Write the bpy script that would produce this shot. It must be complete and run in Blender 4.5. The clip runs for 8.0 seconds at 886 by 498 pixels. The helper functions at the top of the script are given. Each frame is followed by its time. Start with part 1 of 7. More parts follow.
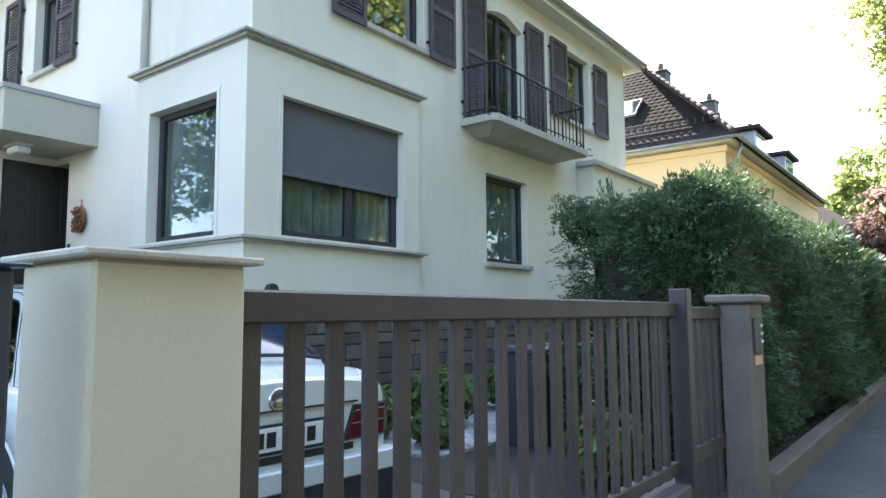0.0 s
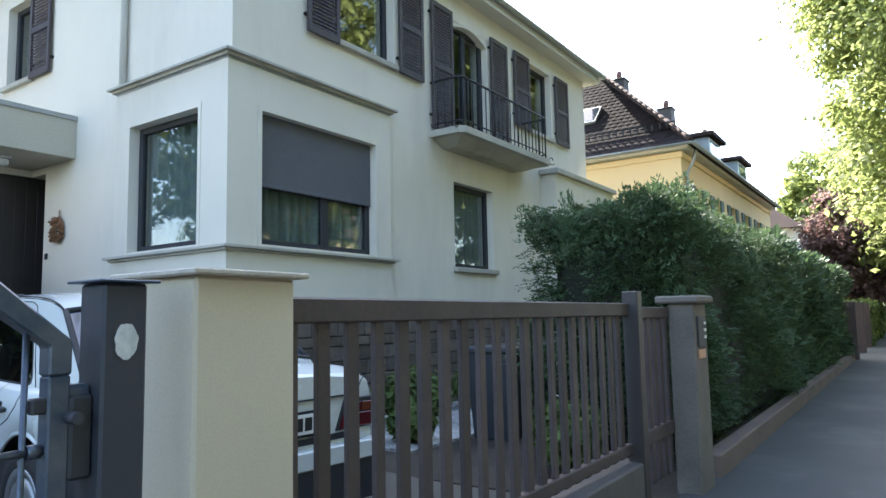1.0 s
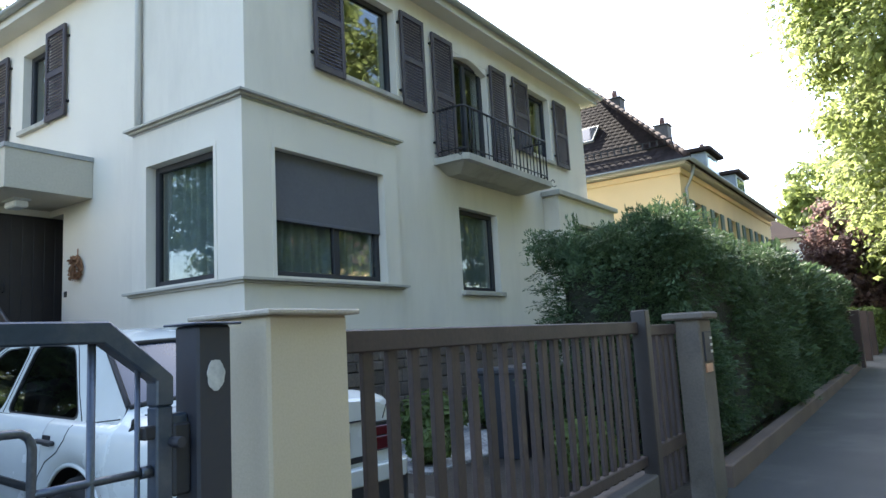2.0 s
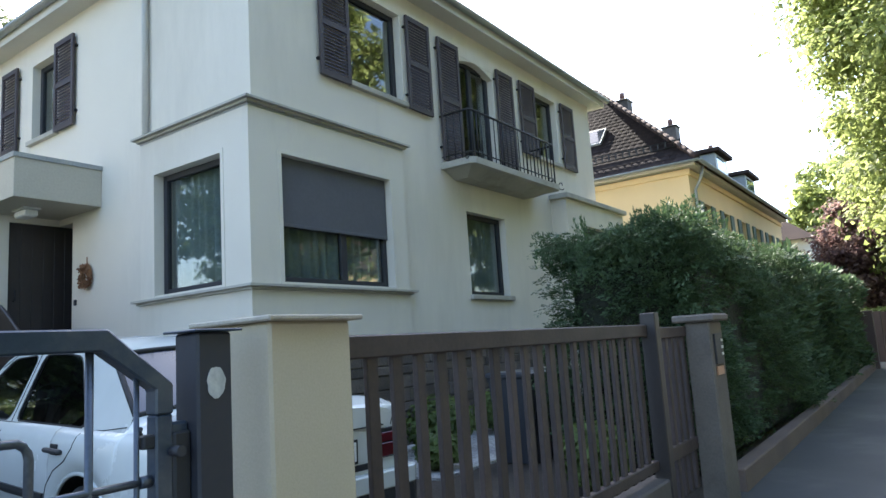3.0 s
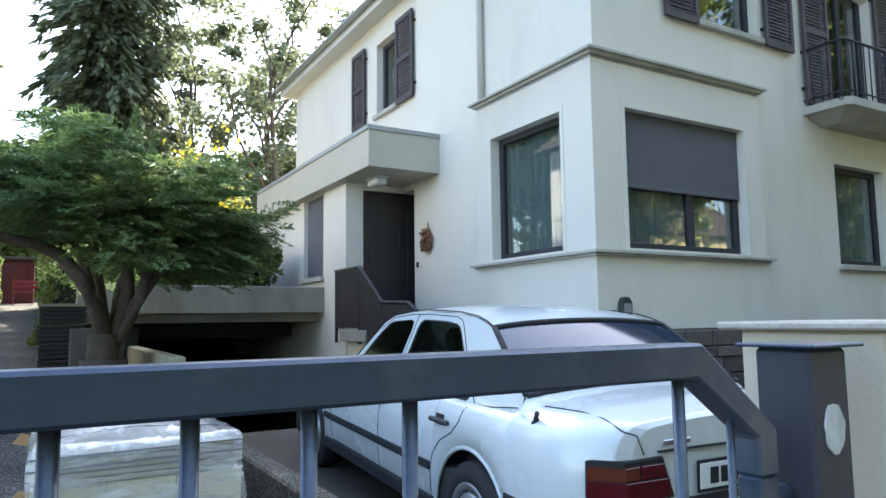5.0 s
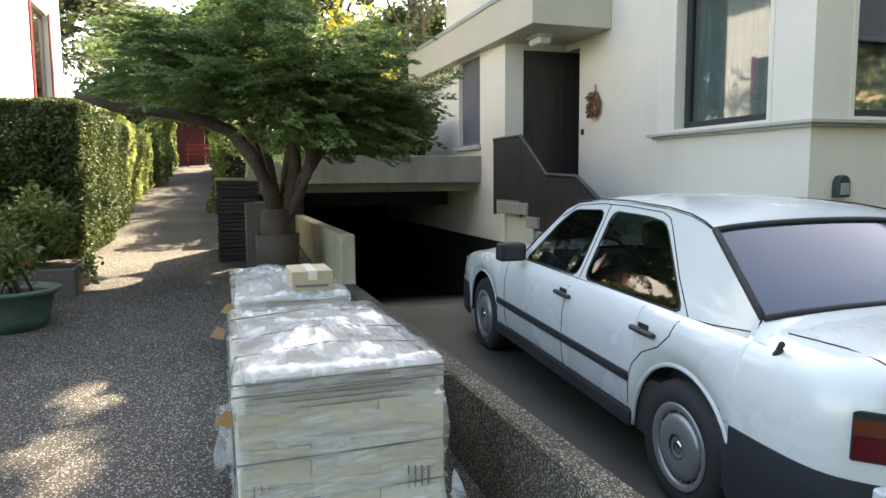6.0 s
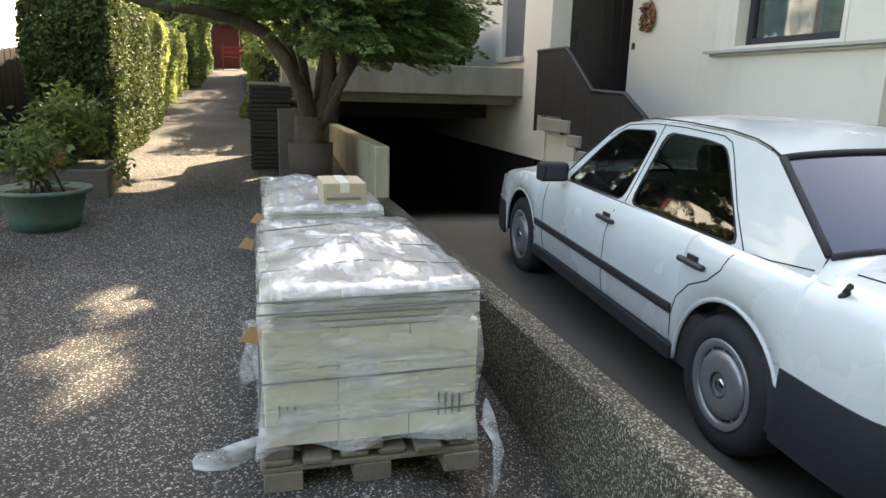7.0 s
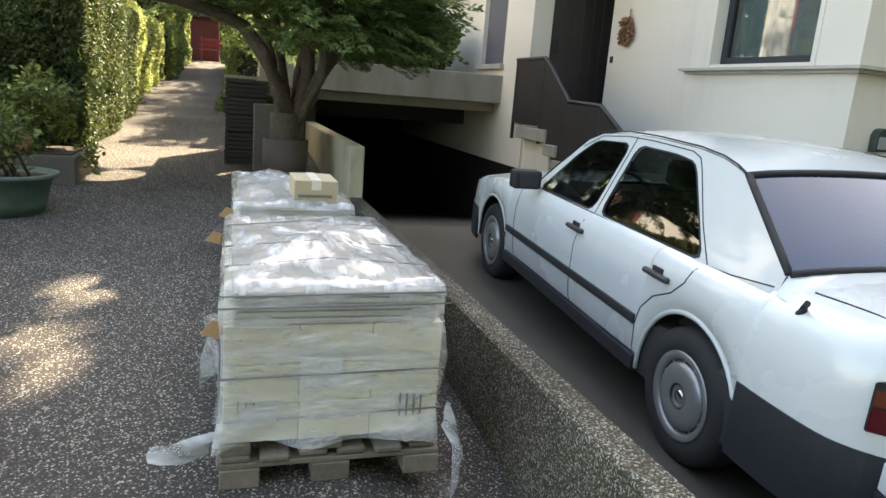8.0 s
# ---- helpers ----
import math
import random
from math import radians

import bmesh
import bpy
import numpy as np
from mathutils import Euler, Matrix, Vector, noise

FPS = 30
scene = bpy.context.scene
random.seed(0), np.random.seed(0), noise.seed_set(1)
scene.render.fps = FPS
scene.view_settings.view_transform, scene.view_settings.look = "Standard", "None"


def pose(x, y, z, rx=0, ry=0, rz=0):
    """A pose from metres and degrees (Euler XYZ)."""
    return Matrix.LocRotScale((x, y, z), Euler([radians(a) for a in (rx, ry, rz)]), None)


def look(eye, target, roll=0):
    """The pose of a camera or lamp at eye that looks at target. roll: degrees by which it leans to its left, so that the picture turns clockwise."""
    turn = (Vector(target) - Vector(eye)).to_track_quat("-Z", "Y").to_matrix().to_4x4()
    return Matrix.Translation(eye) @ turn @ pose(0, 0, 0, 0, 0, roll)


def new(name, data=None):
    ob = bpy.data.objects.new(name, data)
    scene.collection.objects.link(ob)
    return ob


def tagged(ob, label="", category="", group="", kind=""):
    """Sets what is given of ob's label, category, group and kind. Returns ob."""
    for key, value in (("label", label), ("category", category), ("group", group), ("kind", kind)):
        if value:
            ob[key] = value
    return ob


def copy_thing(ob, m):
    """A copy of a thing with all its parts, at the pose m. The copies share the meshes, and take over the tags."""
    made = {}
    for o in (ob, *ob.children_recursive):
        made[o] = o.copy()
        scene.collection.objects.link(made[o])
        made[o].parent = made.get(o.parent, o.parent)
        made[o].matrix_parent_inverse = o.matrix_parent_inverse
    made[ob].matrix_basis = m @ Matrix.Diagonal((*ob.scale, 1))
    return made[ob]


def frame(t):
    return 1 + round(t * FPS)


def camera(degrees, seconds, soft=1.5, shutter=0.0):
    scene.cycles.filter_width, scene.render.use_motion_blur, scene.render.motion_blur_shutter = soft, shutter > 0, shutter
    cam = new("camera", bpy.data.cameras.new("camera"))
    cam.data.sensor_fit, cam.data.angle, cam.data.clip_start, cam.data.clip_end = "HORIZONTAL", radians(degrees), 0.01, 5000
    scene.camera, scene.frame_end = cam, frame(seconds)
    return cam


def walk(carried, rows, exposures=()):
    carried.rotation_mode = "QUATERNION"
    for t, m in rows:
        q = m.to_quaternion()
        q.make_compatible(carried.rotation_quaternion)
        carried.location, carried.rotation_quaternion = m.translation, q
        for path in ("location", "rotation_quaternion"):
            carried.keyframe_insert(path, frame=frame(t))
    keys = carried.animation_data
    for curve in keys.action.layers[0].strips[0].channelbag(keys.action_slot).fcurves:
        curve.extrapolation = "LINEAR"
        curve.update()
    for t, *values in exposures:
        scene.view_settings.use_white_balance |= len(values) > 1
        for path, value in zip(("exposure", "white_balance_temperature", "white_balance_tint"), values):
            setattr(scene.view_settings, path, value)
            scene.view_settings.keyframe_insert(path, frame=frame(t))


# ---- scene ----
cam = camera(66.0, 8.0)
PATH = [
    (0, (-0.13, -0.193, 1.203), (-1.34, 1.388, 1.395), -0.4),
    (0.5, (-0.032, -0.41, 1.21), (-1.124, 1.249, 1.446), -1.9),
    (1, (0.063, -0.602, 1.193), (-1.061, 1.04, 1.395), -1.2),
    (1.2, (0.097, -0.675, 1.193), (-1.013, 0.975, 1.407), -1.6),
    (1.5, (0.097, -0.791, 1.202), (-0.957, 0.891, 1.448), -2.0),
    (2, (0.125, -0.851, 1.21), (-0.997, 0.783, 1.476), -3.2),
    (3.5, (0.118, -0.809, 1.208), (-1.042, 0.793, 1.506), -4.2),
    (4, (-0.059, -0.821, 1.199), (-1.507, 0.546, 1.395), -0.8),
    (4.2, (-0.148, -0.841, 1.209), (-1.650, 0.466, 1.396), -1.3),
    (4.4, (-0.286, -0.85, 1.253), (-1.796, 0.449, 1.434), -1.1),
    (4.5, (-0.333, -0.857, 1.274), (-1.86, 0.422, 1.455), -1.1),
    (4.8, (-0.512, -0.829, 1.293), (-2.147, 0.306, 1.483), -1.2),
    (5, (-0.656, -0.828, 1.326), (-2.373, 0.176, 1.531), -0.7),
    (5.2, (-0.792, -0.862, 1.367), (-2.584, -0.002, 1.585), 0.1),
    (6.3, (-1.271, -0.887, 1.554), (-3.15, -0.282, 1.229), -0.9),
    (6.5, (-1.317, -0.882, 1.552), (-3.18, -0.258, 1.178), 0.1),
    (7, (-1.363, -0.857, 1.52), (-3.237, -0.326, 1.065), 1.7),
    (7.5, (-1.362, -0.848, 1.518), (-3.23, -0.288, 1.077), 3.6),
    (8, (-1.353, -0.837, 1.514), (-3.208, -0.232, 1.075), 4.6),
]
walk(cam, [(t, look(eye, target, roll)) for t, eye, target, roll in PATH],
     [(0, 2.95, 6300, 9), (1.5, 2.5, 6300, 9), (2.2, 2.45, 6300, 9), (3.5, 2.33, 6300, 9), (4.2, 2.48, 6300, 9), (5.2, 2.78, 6400, 9), (6.3, 2.7, 8200, 12), (8.0, 2.82, 8300, 12)])

# ---- light ----
SUN_DIR = Vector((-0.757, 0.653, 0.916)).normalized()
world = bpy.data.worlds.new("sky")
world.use_nodes = True
scene.world = world
wt = world.node_tree
sky = wt.nodes.new("ShaderNodeTexSky")
sky.sky_type = "NISHITA"
sky.sun_disc = False
sky.sun_elevation = radians(42.5)
sky.sun_rotation = radians(-49)
sky.dust_density = 2.0
wt.nodes["Background"].inputs[1].default_value = 0.15
wt.links.new(sky.outputs[0], wt.nodes["Background"].inputs[0])
sun_data = bpy.data.lights.new("sun", "SUN")
sun_data.energy, sun_data.angle, sun_data.color = 4.5, radians(0.55), (1.0, 0.93, 0.82)
sun = new("sun", sun_data)
sun.matrix_world = look((0, 0, 30), Vector((0, 0, 30)) - SUN_DIR)


# ---- materials ----
def material(name, a, b=None, rough=0.8, metal=0.0, fine=60.0, coarse=1.5, bump=0.2, depth=0.004, island=0.0, spec=0.5, stain=None, vary=0.0, coat=0.0, streak=1.0):
    """A surface with grain at two scales: a and b are its two base colours; stain a third in broad patches."""
    m = bpy.data.materials.new(name)
    m.use_nodes = True
    t = m.node_tree
    n, l = t.nodes, t.links
    p = n["Principled BSDF"]
    p.inputs["Metallic"].default_value = metal
    p.inputs["Specular IOR Level"].default_value = spec
    p.inputs["Coat Weight"].default_value = coat
    b = b or tuple(c * 0.85 for c in a)
    co = n.new("ShaderNodeTexCoord")
    geo = n.new("ShaderNodeNewGeometry")
    f1 = n.new("ShaderNodeTexNoise")
    f1.inputs["Scale"].default_value, f1.inputs["Detail"].default_value = fine, 3
    f2 = n.new("ShaderNodeTexNoise")
    f2.inputs["Scale"].default_value, f2.inputs["Detail"].default_value = coarse, 5
    for f in (f1, f2):
        l.new(geo.outputs["Position"], f.inputs["Vector"])
    ad = n.new("ShaderNodeMath")
    ad.operation = "ADD"
    l.new(f1.outputs[0], ad.inputs[0])
    l.new(f2.outputs[0], ad.inputs[1])
    ramp = n.new("ShaderNodeMapRange")
    ramp.inputs["From Min"].default_value, ramp.inputs["From Max"].default_value = 0.7, 1.3
    l.new(ad.outputs[0], ramp.inputs["Value"])
    mix = n.new("ShaderNodeMix")
    mix.data_type = "RGBA"
    mix.inputs[6].default_value, mix.inputs[7].default_value = (*a, 1), (*b, 1)
    l.new(ramp.outputs[0], mix.inputs[0])
    out = mix.outputs[2]
    if stain:
        f3 = n.new("ShaderNodeTexNoise")
        f3.inputs["Scale"].default_value, f3.inputs["Detail"].default_value = coarse * 0.6, 8
        f3.inputs["Roughness"].default_value = 0.7
        mp3 = n.new("ShaderNodeMapping")
        mp3.inputs["Scale"].default_value = (1, 1, streak)
        l.new(geo.outputs["Position"], mp3.inputs["Vector"])
        l.new(mp3.outputs[0], f3.inputs["Vector"])
        r3 = n.new("ShaderNodeMapRange")
        r3.inputs["From Min"].default_value, r3.inputs["From Max"].default_value = 0.5, 0.75
        l.new(f3.outputs[0], r3.inputs["Value"])
        m3 = n.new("ShaderNodeMix")
        m3.data_type = "RGBA"
        m3.inputs[7].default_value = (*stain, 1)
        l.new(out, m3.inputs[6])
        l.new(r3.outputs[0], m3.inputs[0])
        out = m3.outputs[2]
    if island or vary:
        hsv = n.new("ShaderNodeHueSaturation")
        mr = n.new("ShaderNodeMapRange")
        k = island or vary
        mr.inputs["To Min"].default_value, mr.inputs["To Max"].default_value = 1 - k, 1 + k
        if island:
            l.new(geo.outputs["Random Per Island"], mr.inputs["Value"])
        else:
            oi = n.new("ShaderNodeObjectInfo")
            l.new(oi.outputs["Random"], mr.inputs["Value"])
        l.new(mr.outputs[0], hsv.inputs["Value"])
        l.new(out, hsv.inputs["Color"])
        out = hsv.outputs[0]
    l.new(out, p.inputs["Base Color"])
    rr = n.new("ShaderNodeMapRange")
    rr.inputs["To Min"].default_value, rr.inputs["To Max"].default_value = max(0.02, rough - 0.08), min(1, rough + 0.08)
    l.new(f2.outputs[0], rr.inputs["Value"])
    l.new(rr.outputs[0], p.inputs["Roughness"])
    if bump:
        bp = n.new("ShaderNodeBump")
        bp.inputs["Strength"].default_value, bp.inputs["Distance"].default_value = bump, depth
        l.new(f1.outputs[0], bp.inputs["Height"])
        l.new(bp.outputs[0], p.inputs["Normal"])
    return m


def leafy(name, a, b, rough=0.55, through_light=0.35):
    """Leaves: two greens that vary from leaf to leaf, with light shining through."""
    m = material(name, a, b, rough=rough, fine=4, coarse=0.8, bump=0, island=0.35, spec=0.3)
    n, l = m.node_tree.nodes, m.node_tree.links
    p, o = n["Principled BSDF"], n["Material Output"]
    tr = n.new("ShaderNodeBsdfTranslucent")
    mx = n.new("ShaderNodeMixShader")
    mx.inputs[0].default_value = through_light
    l.new(p.inputs["Base Color"].links[0].from_socket, tr.inputs["Color"])
    l.new(p.outputs[0], mx.inputs[1])
    l.new(tr.outputs[0], mx.inputs[2])
    l.new(mx.outputs[0], o.inputs["Surface"])
    return m


def speckled(name, ground, stones, scale, share, rough=0.85, relief=0.006):
    """Washed pebble concrete: light stones of several tones in a dark ground."""
    m = bpy.data.materials.new(name)
    m.use_nodes = True
    n, l = m.node_tree.nodes, m.node_tree.links
    p = n["Principled BSDF"]
    p.inputs["Roughness"].default_value = rough
    p.inputs["Specular IOR Level"].default_value = 0.3
    geo = n.new("ShaderNodeNewGeometry")
    v = n.new("ShaderNodeTexVoronoi")
    v.inputs["Scale"].default_value = scale
    l.new(geo.outputs["Position"], v.inputs["Vector"])
    sep = n.new("ShaderNodeSeparateColor")
    l.new(v.outputs["Color"], sep.inputs[0])
    cr = n.new("ShaderNodeValToRGB")
    cr.color_ramp.interpolation = "CONSTANT"
    el = cr.color_ramp.elements
    el[0].color = (*ground, 1)
    el[1].position, el[1].color = 1 - share, (*stones[0], 1)
    for k, c in enumerate(stones[1:]):
        e = el.new(1 - share + share * (k + 1) / len(stones))
        e.color = (*c, 1)
    l.new(sep.outputs[0], cr.inputs[0])
    nz = n.new("ShaderNodeTexNoise")
    nz.inputs["Scale"].default_value, nz.inputs["Detail"].default_value = 0.9, 6
    l.new(geo.outputs["Position"], nz.inputs["Vector"])
    mr = n.new("ShaderNodeMapRange")
    mr.inputs["From Min"].default_value, mr.inputs["From Max"].default_value = 0.3, 0.7
    mr.inputs["To Min"].default_value, mr.inputs["To Max"].default_value = 0.55, 1.15
    l.new(nz.outputs[0], mr.inputs["Value"])
    hs = n.new("ShaderNodeHueSaturation")
    l.new(cr.outputs[0], hs.inputs["Color"])
    l.new(mr.outputs[0], hs.inputs["Value"])
    l.new(hs.outputs[0], p.inputs["Base Color"])
    bp = n.new("ShaderNodeBump")
    bp.inputs["Strength"].default_value, bp.inputs["Distance"].default_value = 0.7, relief
    bp.invert = True
    l.new(v.outputs["Distance"], bp.inputs["Height"])
    l.new(bp.outputs[0], p.inputs["Normal"])
    return m


def glass(name, tint=(0.8, 0.85, 0.85), rough=0.02, clear=0.75, gloss=0.095):
    """Window glass: mirror-like gloss over a part that lets light through."""
    m = bpy.data.materials.new(name)
    m.use_nodes = True
    n, l = m.node_tree.nodes, m.node_tree.links
    n.remove(n["Principled BSDF"])
    tr, gl, mx, fr, po, ma = (n.new(k) for k in ("ShaderNodeBsdfTransparent", "ShaderNodeBsdfGlossy", "ShaderNodeMixShader", "ShaderNodeLayerWeight", "ShaderNodeMath", "ShaderNodeMath"))
    tr.inputs[0].default_value = (*[c * clear for c in tint], 1)
    gl.inputs["Roughness"].default_value = rough
    fr.inputs[0].default_value = 0.5
    po.operation, ma.operation = "POWER", "MULTIPLY_ADD"
    po.inputs[1].default_value = 4.0
    ma.inputs[1].default_value, ma.inputs[2].default_value = 0.8, gloss
    l.new(fr.outputs["Facing"], po.inputs[0])
    l.new(po.outputs[0], ma.inputs[0])
    l.new(ma.outputs[0], mx.inputs[0])
    l.new(tr.outputs[0], mx.inputs[1])
    l.new(gl.outputs[0], mx.inputs[2])
    l.new(mx.outputs[0], n["Material Output"].inputs["Surface"])
    return m


STUCCO = material("stucco", (0.70, 0.65, 0.555), (0.645, 0.595, 0.51), rough=0.92, fine=140, coarse=0.9, bump=0.4, depth=0.005, stain=(0.55, 0.51, 0.435), spec=0.2, streak=0.22)
STUCCO_TRIM = material("stone trim", (0.47, 0.44, 0.38), (0.37, 0.35, 0.30), rough=0.9, fine=90, coarse=2.5, bump=0.3, stain=(0.27, 0.255, 0.22), spec=0.2)
PILLAR = material("pillar render", (0.55, 0.48, 0.365), (0.49, 0.43, 0.325), rough=0.9, fine=160, coarse=1.6, bump=0.25, depth=0.003, stain=(0.50, 0.435, 0.33), spec=0.2)
CAPSTONE = material("cap stone", (0.45, 0.405, 0.335), (0.33, 0.295, 0.245), rough=0.85, fine=120, coarse=6, bump=0.4, stain=(0.30, 0.27, 0.22))
CONCRETE = material("concrete", (0.33, 0.305, 0.255), (0.24, 0.22, 0.185), rough=0.9, fine=55, coarse=1.6, bump=0.5, stain=(0.155, 0.14, 0.11), streak=0.35)
CONCRETE_WARM = material("mossy concrete", (0.43, 0.39, 0.275), (0.33, 0.30, 0.205), rough=0.9, fine=60, coarse=2.6, bump=0.5, stain=(0.20, 0.19, 0.12), streak=0.5)
DARK_PAINT = material("dark brown paint", (0.034, 0.027, 0.026), (0.024, 0.020, 0.020), rough=0.5, fine=40, coarse=3, bump=0.1)
SHUTTER = material("brown shutter paint", (0.060, 0.045, 0.048), (0.045, 0.034, 0.037), rough=0.55, fine=30, coarse=4, bump=0.15, vary=0.15)
FENCE_WOOD = material("brown fence paint", (0.062, 0.044, 0.040), (0.040, 0.030, 0.030), rough=0.6, fine=50, coarse=5, bump=0.25, vary=0.25)
GATE_STEEL = material("dark blue gate paint", (0.034, 0.056, 0.092), (0.026, 0.043, 0.072), rough=0.38, metal=0.2, fine=90, coarse=5, bump=0.08, stain=(0.12, 0.13, 0.15))
BAR_STEEL = material("bare dull steel", (0.12, 0.135, 0.165), (0.08, 0.095, 0.12), rough=0.4, metal=0.7, fine=120, coarse=8, bump=0.1)
PALE_METAL = material("pale metal", (0.62, 0.62, 0.60), (0.5, 0.5, 0.48), rough=0.45, metal=0.3, fine=60, coarse=8, bump=0.1)
IRON = material("black wrought iron", (0.02, 0.02, 0.022), rough=0.5, metal=0.3, bump=0.1)
ZINC = material("zinc", (0.40, 0.42, 0.42), (0.30, 0.31, 0.31), rough=0.5, metal=0.6, fine=40, coarse=3, bump=0.1)
EAVE = material("painted eave boards", (0.60, 0.58, 0.52), (0.5, 0.48, 0.43), rough=0.7, bump=0.1)
FRAME = material("dark window frame", (0.036, 0.037, 0.042), spec=0.3, rough=0.6, bump=0.05)
BLIND = material("grey roller blind", (0.105, 0.105, 0.120), (0.09, 0.09, 0.105), rough=0.7, fine=25, coarse=2, bump=0.1)
CURTAIN = material("white net curtain", (0.34, 0.375, 0.36), (0.25, 0.28, 0.275), rough=0.9, fine=30, coarse=6, bump=0)
ROOM = material("dim room plaster", (0.30, 0.28, 0.25), rough=0.9)
GLASS = glass("window glass", clear=0.95)
TILE = material("dark roof tile", (0.060, 0.042, 0.036), (0.040, 0.030, 0.028), spec=0.1, rough=0.9, fine=30, coarse=1.2, bump=0.3, vary=0.3)
YELLOW = material("yellow render", (0.74, 0.55, 0.30), (0.68, 0.505, 0.28), rough=0.9, fine=90, coarse=0.8, bump=0.2)
GREEN_SHUTTER = material("green shutter paint", (0.06, 0.10, 0.07), rough=0.6, bump=0.1)
STONE = material("dark quarry stone", (0.13, 0.105, 0.085), (0.075, 0.062, 0.055), rough=0.85, fine=45, coarse=7, bump=0.6, depth=0.01, vary=0.35)
MORTAR = material("dark mortar", (0.12, 0.11, 0.10), rough=0.95)
ASPHALT = material("worn asphalt", (0.066, 0.066, 0.064), (0.047, 0.047, 0.047), rough=0.9, fine=180, coarse=0.8, bump=0.4, stain=(0.11, 0.105, 0.10))
KERB = material("kerb stone", (0.32, 0.31, 0.29), (0.25, 0.24, 0.23), rough=0.9, bump=0.3)
DRIVE = material("smooth dark driveway concrete", (0.082, 0.073, 0.057), (0.060, 0.054, 0.043), rough=0.62, fine=150, coarse=1.1, bump=0.2, depth=0.003, stain=(0.042, 0.039, 0.032))
PEBBLE = speckled("washed pebble paving", (0.050, 0.045, 0.038), [(0.10, 0.088, 0.072), (0.155, 0.135, 0.11), (0.36, 0.335, 0.285)], 150, 0.30)
PEBBLE_WALL = speckled("washed pebble wall", (0.052, 0.045, 0.031), [(0.105, 0.088, 0.060), (0.17, 0.15, 0.105), (0.30, 0.285, 0.235)], 165, 0.42, relief=0.007)
SOIL = material("garden soil", (0.06, 0.045, 0.03), (0.035, 0.028, 0.02), rough=1, fine=30, coarse=2, bump=0.8, depth=0.02)
LAWN = material("rough grass ground", (0.05, 0.075, 0.025), (0.035, 0.055, 0.02), rough=1, fine=40, coarse=0.6, bump=0.6, depth=0.02)
GRAVEL = speckled("pale gravel", (0.30, 0.29, 0.27), [(0.42, 0.41, 0.39), (0.5, 0.49, 0.46), (0.62, 0.6, 0.56)], 40, 0.75)
BARK = material("rough bark", (0.115, 0.085, 0.060), (0.065, 0.048, 0.036), rough=0.95, fine=35, coarse=5, bump=0.9, depth=0.015)
WHITE_WALL = material("white render", (0.80, 0.80, 0.78), rough=0.9, bump=0.2)
RED = material("red paint", (0.22, 0.018, 0.022), (0.16, 0.014, 0.018), rough=0.45, bump=0.1)
CONIFER = leafy("conifer sprays", (0.095, 0.165, 0.072), (0.215, 0.29, 0.10), through_light=0.42)
YEW = leafy("dark clipped conifer", (0.055, 0.095, 0.045), (0.10, 0.15, 0.065), through_light=0.3)
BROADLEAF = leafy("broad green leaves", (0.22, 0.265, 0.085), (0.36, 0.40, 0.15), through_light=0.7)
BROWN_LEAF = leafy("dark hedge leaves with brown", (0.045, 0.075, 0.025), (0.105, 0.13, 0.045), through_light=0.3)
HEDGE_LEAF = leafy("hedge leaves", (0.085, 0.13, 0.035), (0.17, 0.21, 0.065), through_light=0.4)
PURPLE_LEAF = leafy("purple leaves", (0.15, 0.09, 0.09), (0.27, 0.18, 0.155), through_light=0.55)
SPRUCE = leafy("dark spruce needles", (0.115, 0.142, 0.081), (0.196, 0.216, 0.121), through_light=0.4)
YELLOW_LEAF = leafy("yellow blossom", (0.65, 0.52, 0.03), (0.75, 0.62, 0.06), through_light=0.4)


# ---- building helpers ----
def part(name, bm, mat, parent=None, label=""):
    """Links a bmesh as one mesh object, under parent where one is given."""
    me = bpy.data.meshes.new(name)
    bmesh.ops.recalc_face_normals(bm, faces=bm.faces)
    bm.to_mesh(me)
    bm.free()
    me.materials.append(mat)
    ob = new(name, me)
    ob.parent = parent
    if parent and parent.type == "EMPTY":
        ob.matrix_parent_inverse = parent.matrix_world.inverted()
    if label:
        ob["label"] = label
    return ob


def thing(name, x, y, z, label, category, group="", kind="", rz=0.0):
    """An Empty at a thing's base, which its parts hang under."""
    ob = new(name)
    ob.empty_display_size = 0.1
    ob.matrix_world = pose(x, y, z, 0, 0, rz)
    return tagged(ob, label, category, group, kind)


def slab(x0, x1, y0, y1, z0, z1, bevel=0.0, bm=None, seg=1):
    """A box between those limits, its edges rounded by bevel."""
    bm = bm or bmesh.new()
    made = bmesh.ops.create_cube(bm, size=1, matrix=Matrix.LocRotScale(((x0 + x1) / 2, (y0 + y1) / 2, (z0 + z1) / 2), None, (abs(x1 - x0), abs(y1 - y0), abs(z1 - z0))))
    if bevel:
        edges = {e for v in made["verts"] for e in v.link_edges}
        bmesh.ops.bevel(bm, geom=list(edges), offset=bevel, segments=seg, affect="EDGES", profile=0.5)
    return bm


